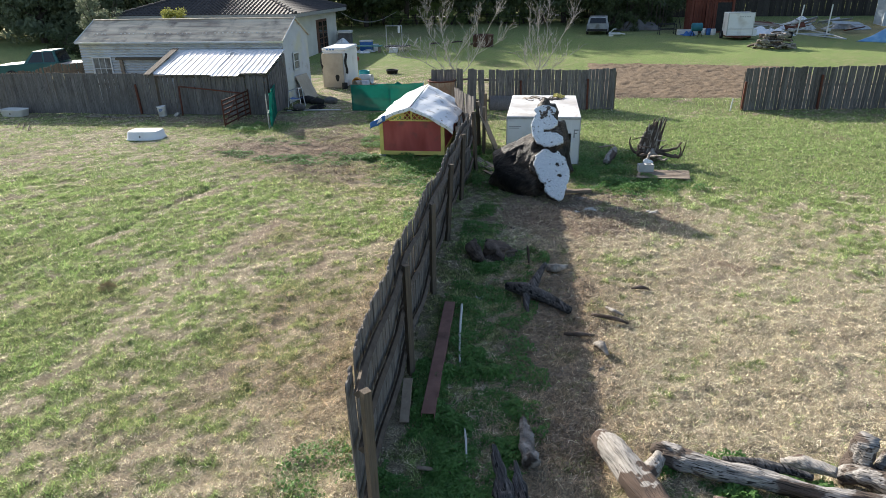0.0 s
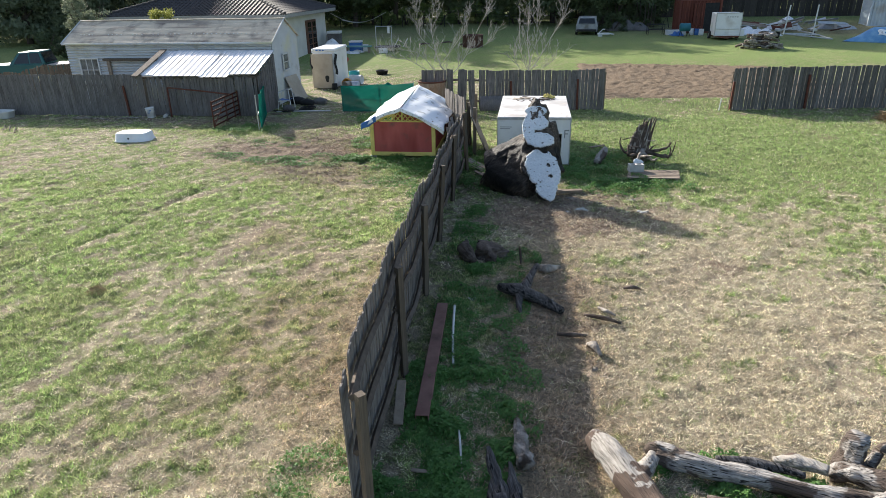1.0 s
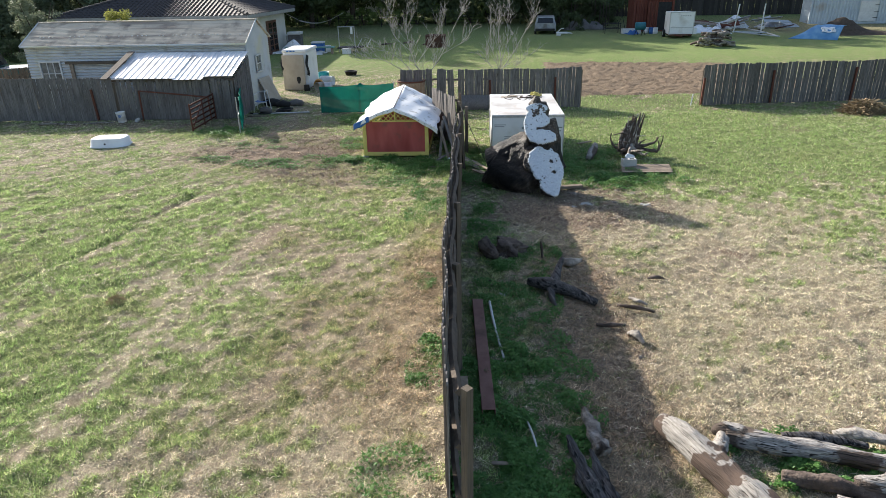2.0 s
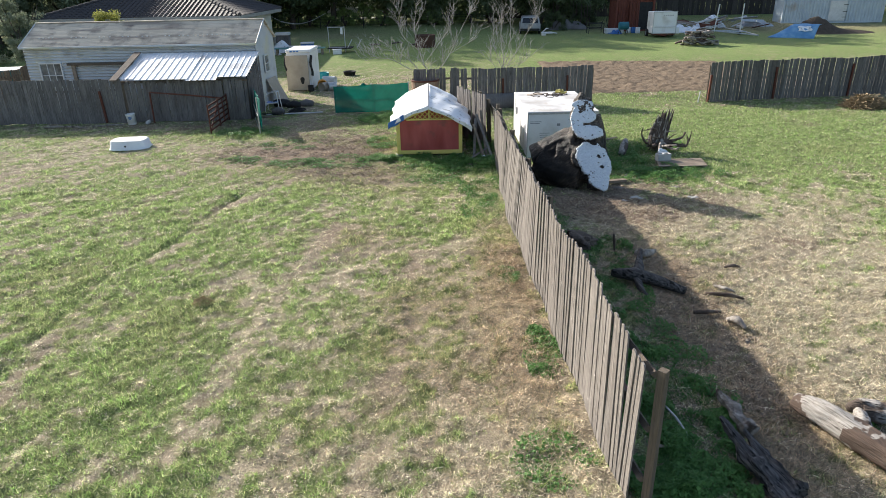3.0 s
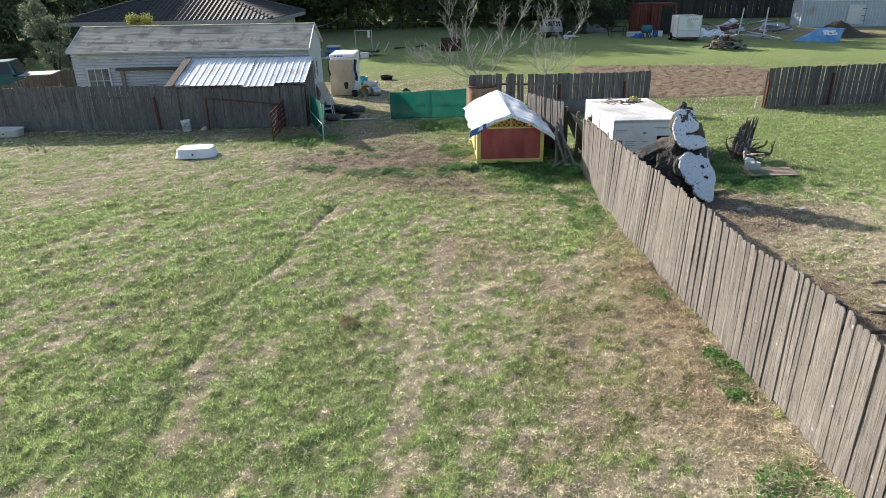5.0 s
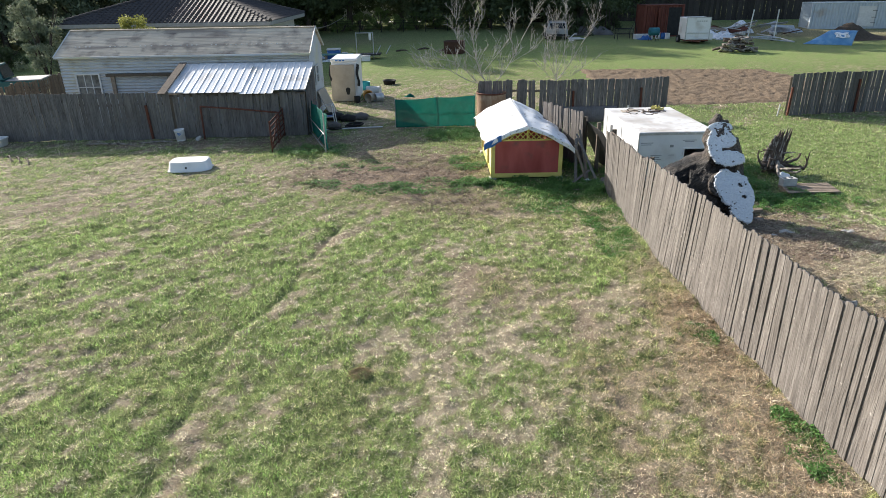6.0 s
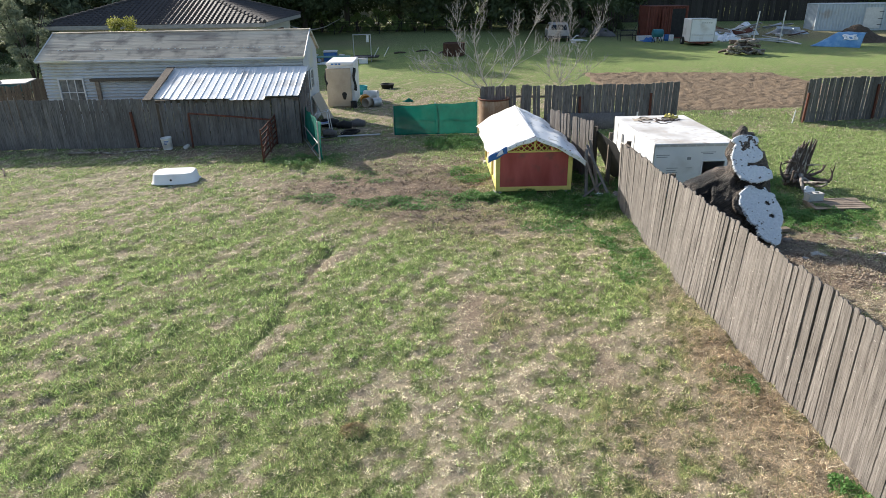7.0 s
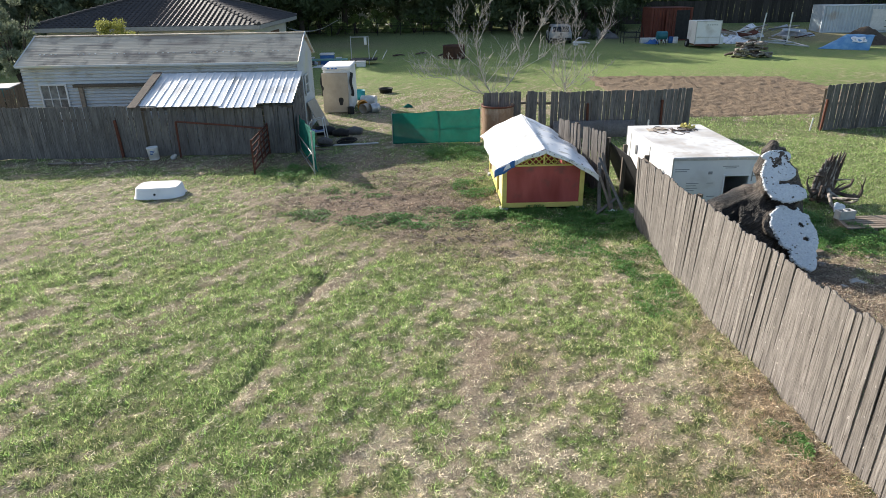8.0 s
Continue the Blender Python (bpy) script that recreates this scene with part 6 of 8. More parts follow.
cloth_panel("shade_screen", (-7.87, 26.2), (-4.8, 26.25), 1.1, 1.2, "green shade-cloth screen on a steel frame", 0.03, 1)
cloth_panel("cloth_gate", (-9.97, 22.62), (-11.0, 25.7), 1.27, 1.22, "green shade-cloth gate standing open", 0.04, 2, (0.0, 1.0))
gate = thing("red_gate", -11.9, 24.0, 0, "rusty red steel bar gate standing open", "gate")
g0, g1 = Vector((-11.88, 22.7, 0)), Vector((-11.98, 25.2, 0))
for z in (0.12, 0.3, 0.48, 0.66, 0.84, 1.0):
    part("bar", Shape().box((0, -0.012, -0.03), ((g1 - g0).length, 0.012, 0.03), 0.004, Matrix.Translation(g0 + Vector((0, 0, z))) @ (g1 - g0).to_track_quat("X", "Z").to_matrix().to_4x4()), RUST, gate)
for f in (0.0, 0.5, 1.0):
    p = g0.lerp(g1, f)
    part("upright", Shape().box((p.x - 0.02, p.y - 0.025, 0.02), (p.x + 0.02, p.y + 0.025, 1.06), 0.004), RUST, gate)
part("brace", pipe([g0 + Vector((0.02, 0, 0.15)), g0.lerp(g1, 0.5) + Vector((0.02, 0, 0.95))], 0.02, 6), RUST, gate)
rail_frame = thing("rusty_goal", -13.6, 24.9, 0, "bent rusty pipe frame against the lean-to wall", "pipe frame")
part("upright", pipe([(-14.88, 24.95, -0.03), (-14.86, 24.95, 1.2)], 0.035), RUST, rail_frame)
part("top_pipe", pipe([(-14.86, 24.95, 1.2), (-13.4, 24.95, 1.07), (-12.1, 25.0, 0.92)], 0.03), RUST, rail_frame)
part("upright", pipe([(-12.1, 25.02, -0.03), (-12.1, 25.0, 0.94)], 0.03), RUST, rail_frame)
tank = thing("rusty_tank", -4.12, 26.85, 0, "open rusted steel tank with a dark mouth", "tank")
s = Shape().lathe([(0.55, 0.0), (0.565, 0.05)] + [(0.565 + 0.012 * (k % 2), 0.05 + 0.06 * k) for k in range(1, 19)] + [(0.585, 1.2), (0.58, 1.23), (0.55, 1.23), (0.545, 1.15), (0.54, 0.06), (0.0, 0.05)], -4.12, 26.85, 40)
part("shell", s, RUST_TANK, tank, smooth=True)
s = Shape().lathe([(0.575, 1.17), (0.6, 1.18), (0.6, 1.225), (0.575, 1.235)], -4.12, 26.85, 40)
part("rim", s, RUST, tank, "rusted rim band", smooth=True)


def oval_tub(x, y, lx, ly, h, rz, material, label, flipped=False):
    """An oblong tub with rounded corners and a rolled rim."""
    base = thing("tub", x, y, 0, label, "tub")
    prof = [(0.86, 0.0), (0.9, 0.02), (0.97, h - 0.05), (1.0, h - 0.04), (1.03, h - 0.02), (1.02, h), (0.98, h), (0.93, h - 0.05), (0.85, 0.05), (0.0, 0.04)]
    vs, fs, sides = [], [], 40
    for f, z in prof:
        for k in range(sides):
            a = 2 * math.pi * k / sides
            c, s_ = math.cos(a), math.sin(a)
            e = 0.45
            vs.append((lx / 2 * f * math.copysign(abs(c) ** e, c), ly / 2 * f * math.copysign(abs(s_) ** e, s_), (h - z) if flipped else z))
    for i in range(len(prof) - 1):
        for k in range(sides):
            q = (k + 1) % sides
            face = (i * sides + k, i * sides + q, (i + 1) * sides + q, (i + 1) * sides + k)
            fs.append(face[::-1] if flipped else face)
    part("shell", Shape().add(vs, fs), material, base, m=turned(x, y, 0.0, rz), smooth=True)
    if flipped:
        s = Shape().add([((f * lx / 2) * math.copysign(abs(math.cos(a)) ** 0.45, math.cos(a)), (f * ly / 2) * math.copysign(abs(math.sin(a)) ** 0.45, math.sin(a)), h - 0.002) for f in (0.855,) for a in [2 * math.pi * k / 40 for k in range(40)]], [tuple(range(40))])
        part("bottom", s, material, base, m=turned(x, y, 0.0, rz))
    # black disc on the closed shell stands in for the dark of a small hole
    part("drain", Shape().lathe([(0.0, 0.02), (0.03, 0.02), (0.03, 0.0)], 0, 0, 12), BLACK, base, m=turned(x, y - ly / 2 * 0.93, h * 0.45, 0, 90))
    return base


oval_tub(-13.98, 20.82, 1.26, 0.84, 0.3, 4, WHITE_PANEL, "white plastic tub turned upside down on the grass", True)
oval_tub(-22.4, 24.5, 1.15, 0.6, 0.3, -3, TRIM_WHITE, "old grey-white trough beside the fence")
pail = thing("plastic_pail", -15.68, 24.78, 0, "tall white plastic pail with blue print", "pail")
m_ = turned(-15.68, 24.78, 0.0, 20, 0, -4)
part("shell", Shape().lathe([(r * 0.7, z * 0.7) for r, z in ((0.0, 0.0), (0.21, 0.0), (0.225, 0.03), (0.25, 0.55), (0.262, 0.56), (0.262, 0.6), (0.245, 0.6), (0.235, 0.1), (0.0, 0.08))], 0, 0, 28), WHITE_PANEL, pail, m=m_, smooth=True)
for k, z in enumerate((0.3, 0.255, 0.21)):
    s = Shape()
    s.sheet((0, 0, z), (0, 0, z), (0, 0, z + 0.026), 10, 1, lambda u, v: (0.1752 * math.sin(-0.5 + u * (0.9 - 0.2 * k)) * (0.955 + 0.13 * z), -0.1752 * math.cos(-0.5 + u * (0.9 - 0.2 * k)) * (0.955 + 0.13 * z), 0))
    part("print_bar", s, TARP_BLUE, pail, "faded blue printed bar", m=m_)
part("handle", pipe([(0.184 * math.cos(a), 0.184 * math.sin(a), 0.39 - 0.14 * math.sin(a)) for a in [math.pi * k / 12 for k in range(13)]], 0.006, 5), STEEL, pail, m=m_)
single("stone", gnarled([(-15.1, 24.75, 0.02), (-15.0, 24.75, 0.1), (-14.95, 24.75, 0.16)], [0.07, 0.08, 0.05], 12, 0.3, 4, 120), CONCRETE, "grey rubble lump by the fence", "stone", smooth=True)
for k, (x0, y0, x1, y1) in enumerate(((-18.9, 24.3, -17.2, 24.15), (-17.0, 24.25, -15.9, 24.5))):
    single("stick", gnarled([(x0, y0, 0.04), ((x0 + x1) / 2, (y0 + y1) / 2 + 0.05, 0.06), (x1, y1, 0.04)], [0.03, 0.035, 0.02], 8, 0.2, 4, 130 + k), LOG_WOOD, "long dead branch lying along the fence foot", "stick", "dead wood", smooth=True)
for k in range(3):
    a = (-20.8 + 0.4 * k, 22.8 - 0.2 * k)
    single("stick", gnarled([(a[0], a[1], 0.03), (a[0] + 0.3, a[1] - 0.35, 0.12), (a[0] + 0.6, a[1] - 0.8, 0.03)], [0.02, 0.025, 0.012], 7, 0.2, 4, 140 + k), LOG_DARK, "dead twig lying on the grass", "stick", "dead wood", smooth=True)

# cabinet wrapped in board and cloth, with pails round it
cab = thing("cold_cabinet", -10.55, 33.6, 0, "old white cabinet faced with a brown board", "cabinet")
part("body", Shape().box((-11.15, 32.62, 0.06), (-9.95, 34.8, 1.82), 0.03), WHITE_PANEL, cab)
part("lid", Shape().box((-11.18, 32.58, 1.825), (-9.92, 34.84, 1.98), 0.04), WHITE_PANEL, cab, "white lid with printed bars")
part("front_board", Shape().box((-11.2, 32.5, 0.02), (-10.08, 32.56, 1.72), 0.006), PLYWOOD, cab, "brown weathered plywood sheet")
# the board is whole: a flat black patch paints the dark inside a break
part("hole", Shape().add([(-10.42 + 0.1 * math.cos(a) * (1 + 0.2 * math.sin(3 * a)), 32.494, 0.5 + 0.2 * math.sin(a) * (1 + 0.15 * math.cos(2 * a))) for a in [2 * math.pi * k / 20 for k in range(20)]], [tuple(range(20))]), BLACK, cab, "black patch painting the dark of a broken gap")
for x in (-11.24, -9.97):
    part("cloth", Shape().sheet((x, 32.48, 0.75), (x + 0.12, 32.5, 0.7), (x - 0.02, 32.55, 1.75), 4, 8, lambda u, v: (0.03 * math.sin(8 * v), 0.03 * math.cos(7 * v), 0), 0.01), BLACK, cab, "hanging black cloth", smooth=True)
for k, (x, w) in enumerate(((-10.95, 0.12), (-10.78, 0.12), (-10.62, 0.1))):
    part("print_bar", Shape().box((x, 32.574, 1.87), (x + w, 32.581, 1.93), 0.001), TARP_BLUE, cab, "faded blue printed bar")
part("wheel_block", Shape().box((-11.1, 32.7, -0.03), (-10.0, 34.7, 0.07), 0.01), BOARD_WOOD, cab)


def pail_on_side(x, y, r, l, rz, material, label, up=False):
    base = thing("plastic_drum", x, y, height(x, y), label, "drum", "drums by the cabinet")
    m = turned(x, y, height(x, y), rz) if up else turned(x, y, height(x, y) + r, rz, 90)
    part("shell", Shape().lathe([(0.0, 0.0), (r * 0.93, 0.0), (r, 0.03), (r, l * 0.3), (r * 1.03, l * 0.32), (r, l * 0.34), (r, l - 0.03), (r * 1.04, l), (r * 0.96, l), (r * 0.92, l * 0.2), (0, l * 0.18)], 0, 0, 24), material, base, m=m, smooth=True)
    return base


pail_on_side(-9.7, 34.2, 0.24, 0.7, 80, WHITE_PANEL, "white plastic drum lying on its side")
pail_on_side(-9.55, 33.1, 0.24, 0.5, 10, ORANGE, "orange plastic drum lying on its side in straw")
pail_on_side(-9.25, 32.7, 0.2, 0.45, -30, PLYWOOD, "tan plastic bucket tipped over")
pail_on_side(-8.8, 32.6, 0.2, 0.42, -60, STEEL, "grey bucket tipped over")
pail_on_side(-10.0, 32.3, 0.14, 0.3, 0, BLACK, "black plastic bucket standing by the cabinet", True)
pail_on_side(-10.0, 36.2, 0.3, 0.42, 0, surf("teal_plastic", [(0.01, 0.2, 0.24), (0.02, 0.26, 0.3)], 3, rough=0.45, bump=0), "teal plastic crate tub standing", True)
feed = thing("rubber_tub", -8.77, 37.9, height(-8.77, 37.9), "round black rubber feed tub on grass", "tub")
part("shell", Shape().lathe([(0.0, 0.0), (0.3, 0.0), (0.36, 0.2), (0.38, 0.21), (0.38, 0.24), (0.34, 0.24), (0.28, 0.04), (0.0, 0.035)], -8.77, 37.9, 28, height(-8.77, 37.9)), BLACK, feed, smooth=True)
scrap("rag", -7.55, 33.6, 0.2, SHADE_GREEN, "small green crumpled cloth on grass", 150, 0.16, "rag")

# clutter by the shed's gable
single("leaning_board", Shape().sheet((-10.72, 28.7, 0.02), (-10.62, 29.9, 0.02), (-11.22, 28.75, 1.1), 2, 2, lambda u, v: (0, 0, 0), 0.03), PLYWOOD, "tan board leaning on the shed wall", "board")
frame_ = thing("tube_frame", -10.6, 27.0, 0, "white bent tube frame of an old chair", "chair frame")
for k, pts in enumerate(([(-10.9, 26.7, 0.02), (-10.85, 26.8, 0.75), (-10.4, 26.8, 0.85), (-10.3, 26.7, 0.02)], [(-10.9, 27.2, 0.02), (-10.85, 27.2, 0.75), (-10.4, 27.2, 0.85), (-10.3, 27.2, 0.02)], [(-10.85, 26.8, 0.7), (-10.85, 27.2, 0.7)], [(-10.4, 26.8, 0.82), (-10.4, 27.2, 0.82)], [(-10.88, 26.75, 0.35), (-10.35, 26.75, 0.4)])):
    part("tube", pipe(pts, 0.02, 7), TRIM_WHITE, frame_)
part("seat_cloth", Shape().sheet((-10.85, 26.82, 0.42), (-10.38, 26.82, 0.42), (-10.85, 27.18, 0.42), 6, 4, lambda u, v: (0, 0, -0.05 * math.sin(math.pi * u)), 0.01), TARP_BLUE, frame_, "dark blue seat cloth")
for k, (pts, r, ma, lab) in enumerate((([(-10.7, 26.0, 0.04), (-9.4, 26.1, 0.06), (-8.4, 26.3, 0.05)], 0.03, STEEL, "grey metal pole lying on the ground"), ([(-10.9, 26.2, 0.04), (-10.2, 25.9, 0.08), (-9.6, 26.3, 0.04)], 0.03, BLACK, "length of black pipe on the ground"), ([(-10.8, 25.6, 0.04), (-9.9, 25.5, 0.04)], 0.035, BOARD_WOOD, "old timber pole on the ground"))):
    single("pole", pipe(pts, r, 8), ma, lab, "pole", "clutter by the shed")
for k in range(3):
    s = Shape().tube([(-9.6 + 0.3 * math.cos(a) + 0.06 * k, 26.6 + 0.28 * math.sin(a), 0.05 + 0.04 * k) for a in [2 * math.pi * j / 20 for j in range(20)]], 0.025, 6)
    single("hose_coil", s, BLACK, "loop of dark hose on the ground", "hose", "clutter by the shed")
for k, (x, y, r) in enumerate(((-9.9, 27.6, 0.3), (-9.4, 28.0, 0.28), (-10.5, 28.0, 0.35), (-10.3, 26.4, 0.25))):
    single("sack", gnarled([(x - r, y, r * 0.42), (x, y + 0.05, r * 0.5), (x + r, y, r * 0.4)], [r * 0.35, r * 0.55, r * 0.35], 14, 0.25, 4, 160 + k), PALING_GREY if k % 2 else BLACK, "grey sack slumped on the ground" if k % 2 else "dark sack slumped on the ground", "sack", "clutter by the shed", smooth=True)

# hay heap
rs_h = np.random.RandomState(3)
n_ = 5200
a_, r_ = rs_h.uniform(0, 6.28, n_), rs_h.rand(n_) ** 0.5
hx, hy = 13.5 + 0.75 * r_ * np.cos(a_), 25.2 + 0.6 * r_ * np.sin(a_)
hz_ = 0.5 * (1 - r_ ** 1.6) * rs_h.uniform(0.75, 1.0, n_) + 0.02
d_ = rs_h.normal(size=(n_, 3)) * (0.13, 0.13, 0.05)
p_ = np.stack([hx, hy, hz_], -1)
w_s = rs_h.normal(size=(n_, 3)) * 0.012
me = raw_mesh("hay_heap", np.stack([p_ - d_ + w_s, p_ - d_ - w_s, p_ + d_], 1).reshape(-1, 3), np.arange(3 * n_).reshape(-1, 3))
HAY = surf("dry_hay", [(0.17, 0.125, 0.075), (0.4, 0.31, 0.19)], 8, rough=0.9, bump=0)
me.materials.append(HAY)
tagged(new("hay_heap", me), "heap of dry brown cut grass", "hay heap", kind="stuff")
me = raw_mesh("grass_tussock", (np.stack([p_ - d_ + w_s, p_ - d_ - w_s, p_ + d_], 1).reshape(-1, 3)[:1500] - np.array([13.5, 25.2, 0])) * 0.24 + np.array([-7.62, 9.3, 0.0]), np.arange(1500).reshape(-1, 3))
me.materials.append(surf("pale_tussock", [(0.24, 0.18, 0.1), (0.46, 0.36, 0.21)], 8, rough=0.9, bump=0))
tagged(new("grass_tussock", me), "small dead brown tussock in the lawn", "tussock", kind="stuff")

# tilled patch
tx_, ty_ = np.meshgrid(np.arange(2.4, 15.2, 0.11), np.arange(29.2, 42.4, 0.11))
edge = np.minimum(np.minimum(tx_ - 2.7, 14.6 - 0.12 * (ty_ - 35) - tx_), np.minimum(ty_ - 29.7 - 0.1 * (tx_ - 3) * (tx_ > 3), 41.8 - 0.12 * (tx_ - 7) - ty_)) + 1.0 * (fbm(tx_, ty_, 0.9, 201, 4) - 0.5)
tz = rise(tx_, ty_) + np.clip(edge * 0.25, -0.08, 0.05) + np.where(edge > 0, 0.2 * (fbm(tx_, ty_ * 1.6, 4.2, 211, 3) - 0.45) * np.clip(edge * 2, 0, 1), 0)
tv = np.stack([tx_, ty_, tz], -1).reshape(-1, 3)
w2 = tx_.shape[1]
ti = (np.arange(tx_.shape[0] - 1)[:, None] * w2 + np.arange(w2 - 1)).ravel()
me = raw_mesh("tilled_soil", tv, np.stack([ti, ti + 1, ti + 1 + w2, ti + w2], -1))
me.materials.append(SOIL)
tagged(new("tilled_soil", me), "patch of brown freshly tilled soil", "soil", kind="structure")


# ---- far yard ----
def up(x, y, z=0.0):
    return Vector((x, y, height(x, y) + z))


def wheel(parent, x, y, z, r, w, m):
    """A tyre with its rim; axle along local y."""
    ty = part("wheel", Shape().lathe([(r * 0.6, -w / 2), (r * 0.95, -w / 2), (r, -w / 2 + 0.03), (r, w / 2 - 0.03), (r * 0.95, w / 2), (r * 0.6, w / 2)], 0, 0, 20, 0, pose(x, y, z, 90)), BLACK, parent, m=m, smooth=True)
    part("rim", Shape().lathe([(0.0, -w / 2 + 0.03), (r * 0.6, -w / 2 + 0.02), (r * 0.6, w / 2 - 0.02), (0.0, w / 2 - 0.03)], 0, 0, 16, 0, pose(x, y, z, 90)), STEEL, ty, m=m)


def prism(profile, y0, y1, inset=0.0, z_in=0.0):
    """A side outline (x, z) drawn across from y0 to y1; points above z_in are drawn in by inset."""
    vs = []
    for y, sg in ((y0, 1), (y1, -1)):
        vs += [(x, y + sg * (inset if z > z_in else 0), z) for x, z in profile]
    n = len(profile)
    fs = [tuple(range(n)), tuple(reversed(range(n, 2 * n)))]
    fs += [(i, n + i, n + (i + 1) % n, (i + 1) % n) for i in range(n)]
    return Shape().add(vs, fs)


def bevelled(ob, w=0.03, seg=2):
    b = ob.modifiers.new("edge", "BEVEL")
    b.width, b.segments, b.limit_method = w, seg, "ANGLE"
    return ob


# pickup behind the side fence
pick = thing("pickup_truck", -28.9, 35.2, height(-28.9, 35.2), "dark teal pickup truck parked behind the fence", "pickup truck")
m_ = Matrix.Translation(up(-28.6, 35.2)) @ pose(0, 0, 0, 0, 0, 14)
bevelled(part("body", prism([(-3.0, 0.45), (-3.0, 0.98), (-1.3, 1.08), (0.45, 1.08), (0.5, 0.98), (2.3, 0.98), (2.3, 0.45)], -0.9, 0.9), TEAL, pick, m=m_))
bevelled(part("cabin", prism([(-1.35, 1.06), (-0.75, 1.72), (0.4, 1.76), (0.62, 1.06)], -0.86, 0.86, 0.14, 1.2), TEAL, pick, m=m_))
for side in (-1, 1):
    for x0, x1, x2, x3 in ((-1.08, -0.68, -0.25, -0.25), (-0.17, -0.17, 0.33, 0.45)):
        y0, y1 = side * 0.862, side * 0.745
        s = Shape().add([(x0, y0, 1.12), (x1, y1, 1.66), (x2, y1, 1.68), (x3, y0, 1.12)], [(0, 1, 2, 3) if side > 0 else (3, 2, 1, 0)])
        part("side_window", s, DARK_GLASS, pick, m=m_)
s = Shape().add([(-1.33, -0.76, 1.12), (-1.33, 0.76, 1.12), (-0.8, 0.66, 1.7), (-0.8, -0.66, 1.7)], [(3, 2, 1, 0)])
part("windscreen", s, DARK_GLASS, pick, m=m_)
s = Shape().add([(0.64, -0.76, 1.12), (0.64, 0.76, 1.12), (0.45, 0.66, 1.7), (0.45, -0.66, 1.7)], [(0, 1, 2, 3)])
part("rear_window", s, DARK_GLASS, pick, m=m_)
part("tray_rail", Shape().box((0.7, -0.92, 0.98), (2.3, 0.92, 1.03), 0.02), FASCIA_GREY, pick, "pale tray cover", m=m_)
for x in (-2.1, 1.5):
    for y in (-0.82, 0.82):
        wheel(pick, x, y, 0.36, 0.37, 0.22, m_)

# white wagon wreck
# white greyed to put the tree shade into the paint, with brown dirt stains
WRECK_SHADED = surf("shaded_dirty_white_paint", [(0.22, 0.23, 0.24), (0.4, 0.41, 0.42)], 1.5, rough=0.5, bump=0.1, stain=((0.12, 0.1, 0.08), 1.2, 0.5, 0.7))
car = thing("car_wreck", 4.6, 59.2, height(4.6, 59.2), "white station wagon wreck with its back to the paddock", "car")
m_ = Matrix.Translation(up(4.75, 60.6)) @ pose(0, 0, 0, 0, 0, 84)
bevelled(part("body", prism([(-1.4, 0.25), (-1.4, 0.85), (1.6, 0.9), (2.4, 0.8), (2.5, 0.3)], -0.92, 0.92), WRECK_SHADED, car, m=m_), 0.05)
bevelled(part("cabin", prism([(-1.42, 0.84), (-1.2, 1.42), (0.6, 1.45), (1.3, 0.88)], -0.88, 0.88, 0.13, 1.0), WRECK_SHADED, car, m=m_), 0.05)
part("tail_window", Shape().add([(-1.425, -0.7, 0.92), (-1.425, 0.7, 0.92), (-1.255, 0.62, 1.34), (-1.255, -0.62, 1.34)], [(3, 2, 1, 0)]), DARK_GLASS, car, m=m_)
for side in (-1, 1):
    part("side_window", Shape().add([(-1.1, side * 0.885, 0.93), (-1.0, side * 0.765, 1.34), (0.5, side * 0.765, 1.36), (0.95, side * 0.885, 0.93)], [(0, 1, 2, 3) if side > 0 else (3, 2, 1, 0)]), DARK_GLASS, car, m=m_)
part("bumper", Shape().box((-1.5, -0.85, 0.28), (-1.39, 0.85, 0.46), 0.03), BLACK, car, m=m_)
for x in (-0.8, 1.7):
    for y in (-0.85, 0.85):
        wheel(car, x, y, 0.3, 0.32, 0.2, m_)
single("mower_wreck", join(Shape().box((5.5, 58.2, 0.55), (6.5, 58.7, 0.7), 0.04), pipe([(5.6, 58.4, 0.7), (5.9, 58.3, 1.0), (6.1, 58.3, 1.0)], 0.04), pipe([(6.4, 58.5, 0.65), (6.9, 58.6, 0.55)], 0.05), Shape().lathe([(0, 0), (0.2, 0), (0.2, 0.12), (0, 0.12)], 5.7, 58.3, 14, 0.42)), TRIM_WHITE, "white scrap machine on the grass", "scrap machine")


# box trailer
tr = thing("box_trailer", 15.0, 55.6, height(15.0, 55.6), "white enclosed box trailer with a stained front", "trailer")
m_ = Matrix.Translation(up(15.0, 54.7)) @ pose(0, 0, 0, 0, 0, -3)
part("body", Shape().box((-0.9, 0.0, 0.32), (1.0, 1.9, 2.0), 0.04), WHITE_PANEL, tr, m=m_)
part("side_box", Shape().box((1.0, 0.1, 0.3), (1.32, 1.6, 0.8), 0.02), WHITE_PANEL, tr, m=m_)
for x in (-0.88, 0.98):
    part("corner_trim", Shape().box((x - 0.035, -0.015, 0.3), (x + 0.035, 0.03, 2.01), 0.008), STEEL, tr, m=m_)
part("edge_trim", Shape().box((-0.92, -0.02, 1.98), (1.02, 0.03, 2.04), 0.01), STEEL, tr, m=m_)
part("chassis", Shape().box((-0.85, 0.0, 0.22), (0.95, 1.8, 0.32), 0.01), RUST, tr, m=m_)
part("front_rail", Shape().box((-0.8, -0.04, 0.82), (0.9, -0.004, 0.86), 0.006), STEEL, tr, m=m_)
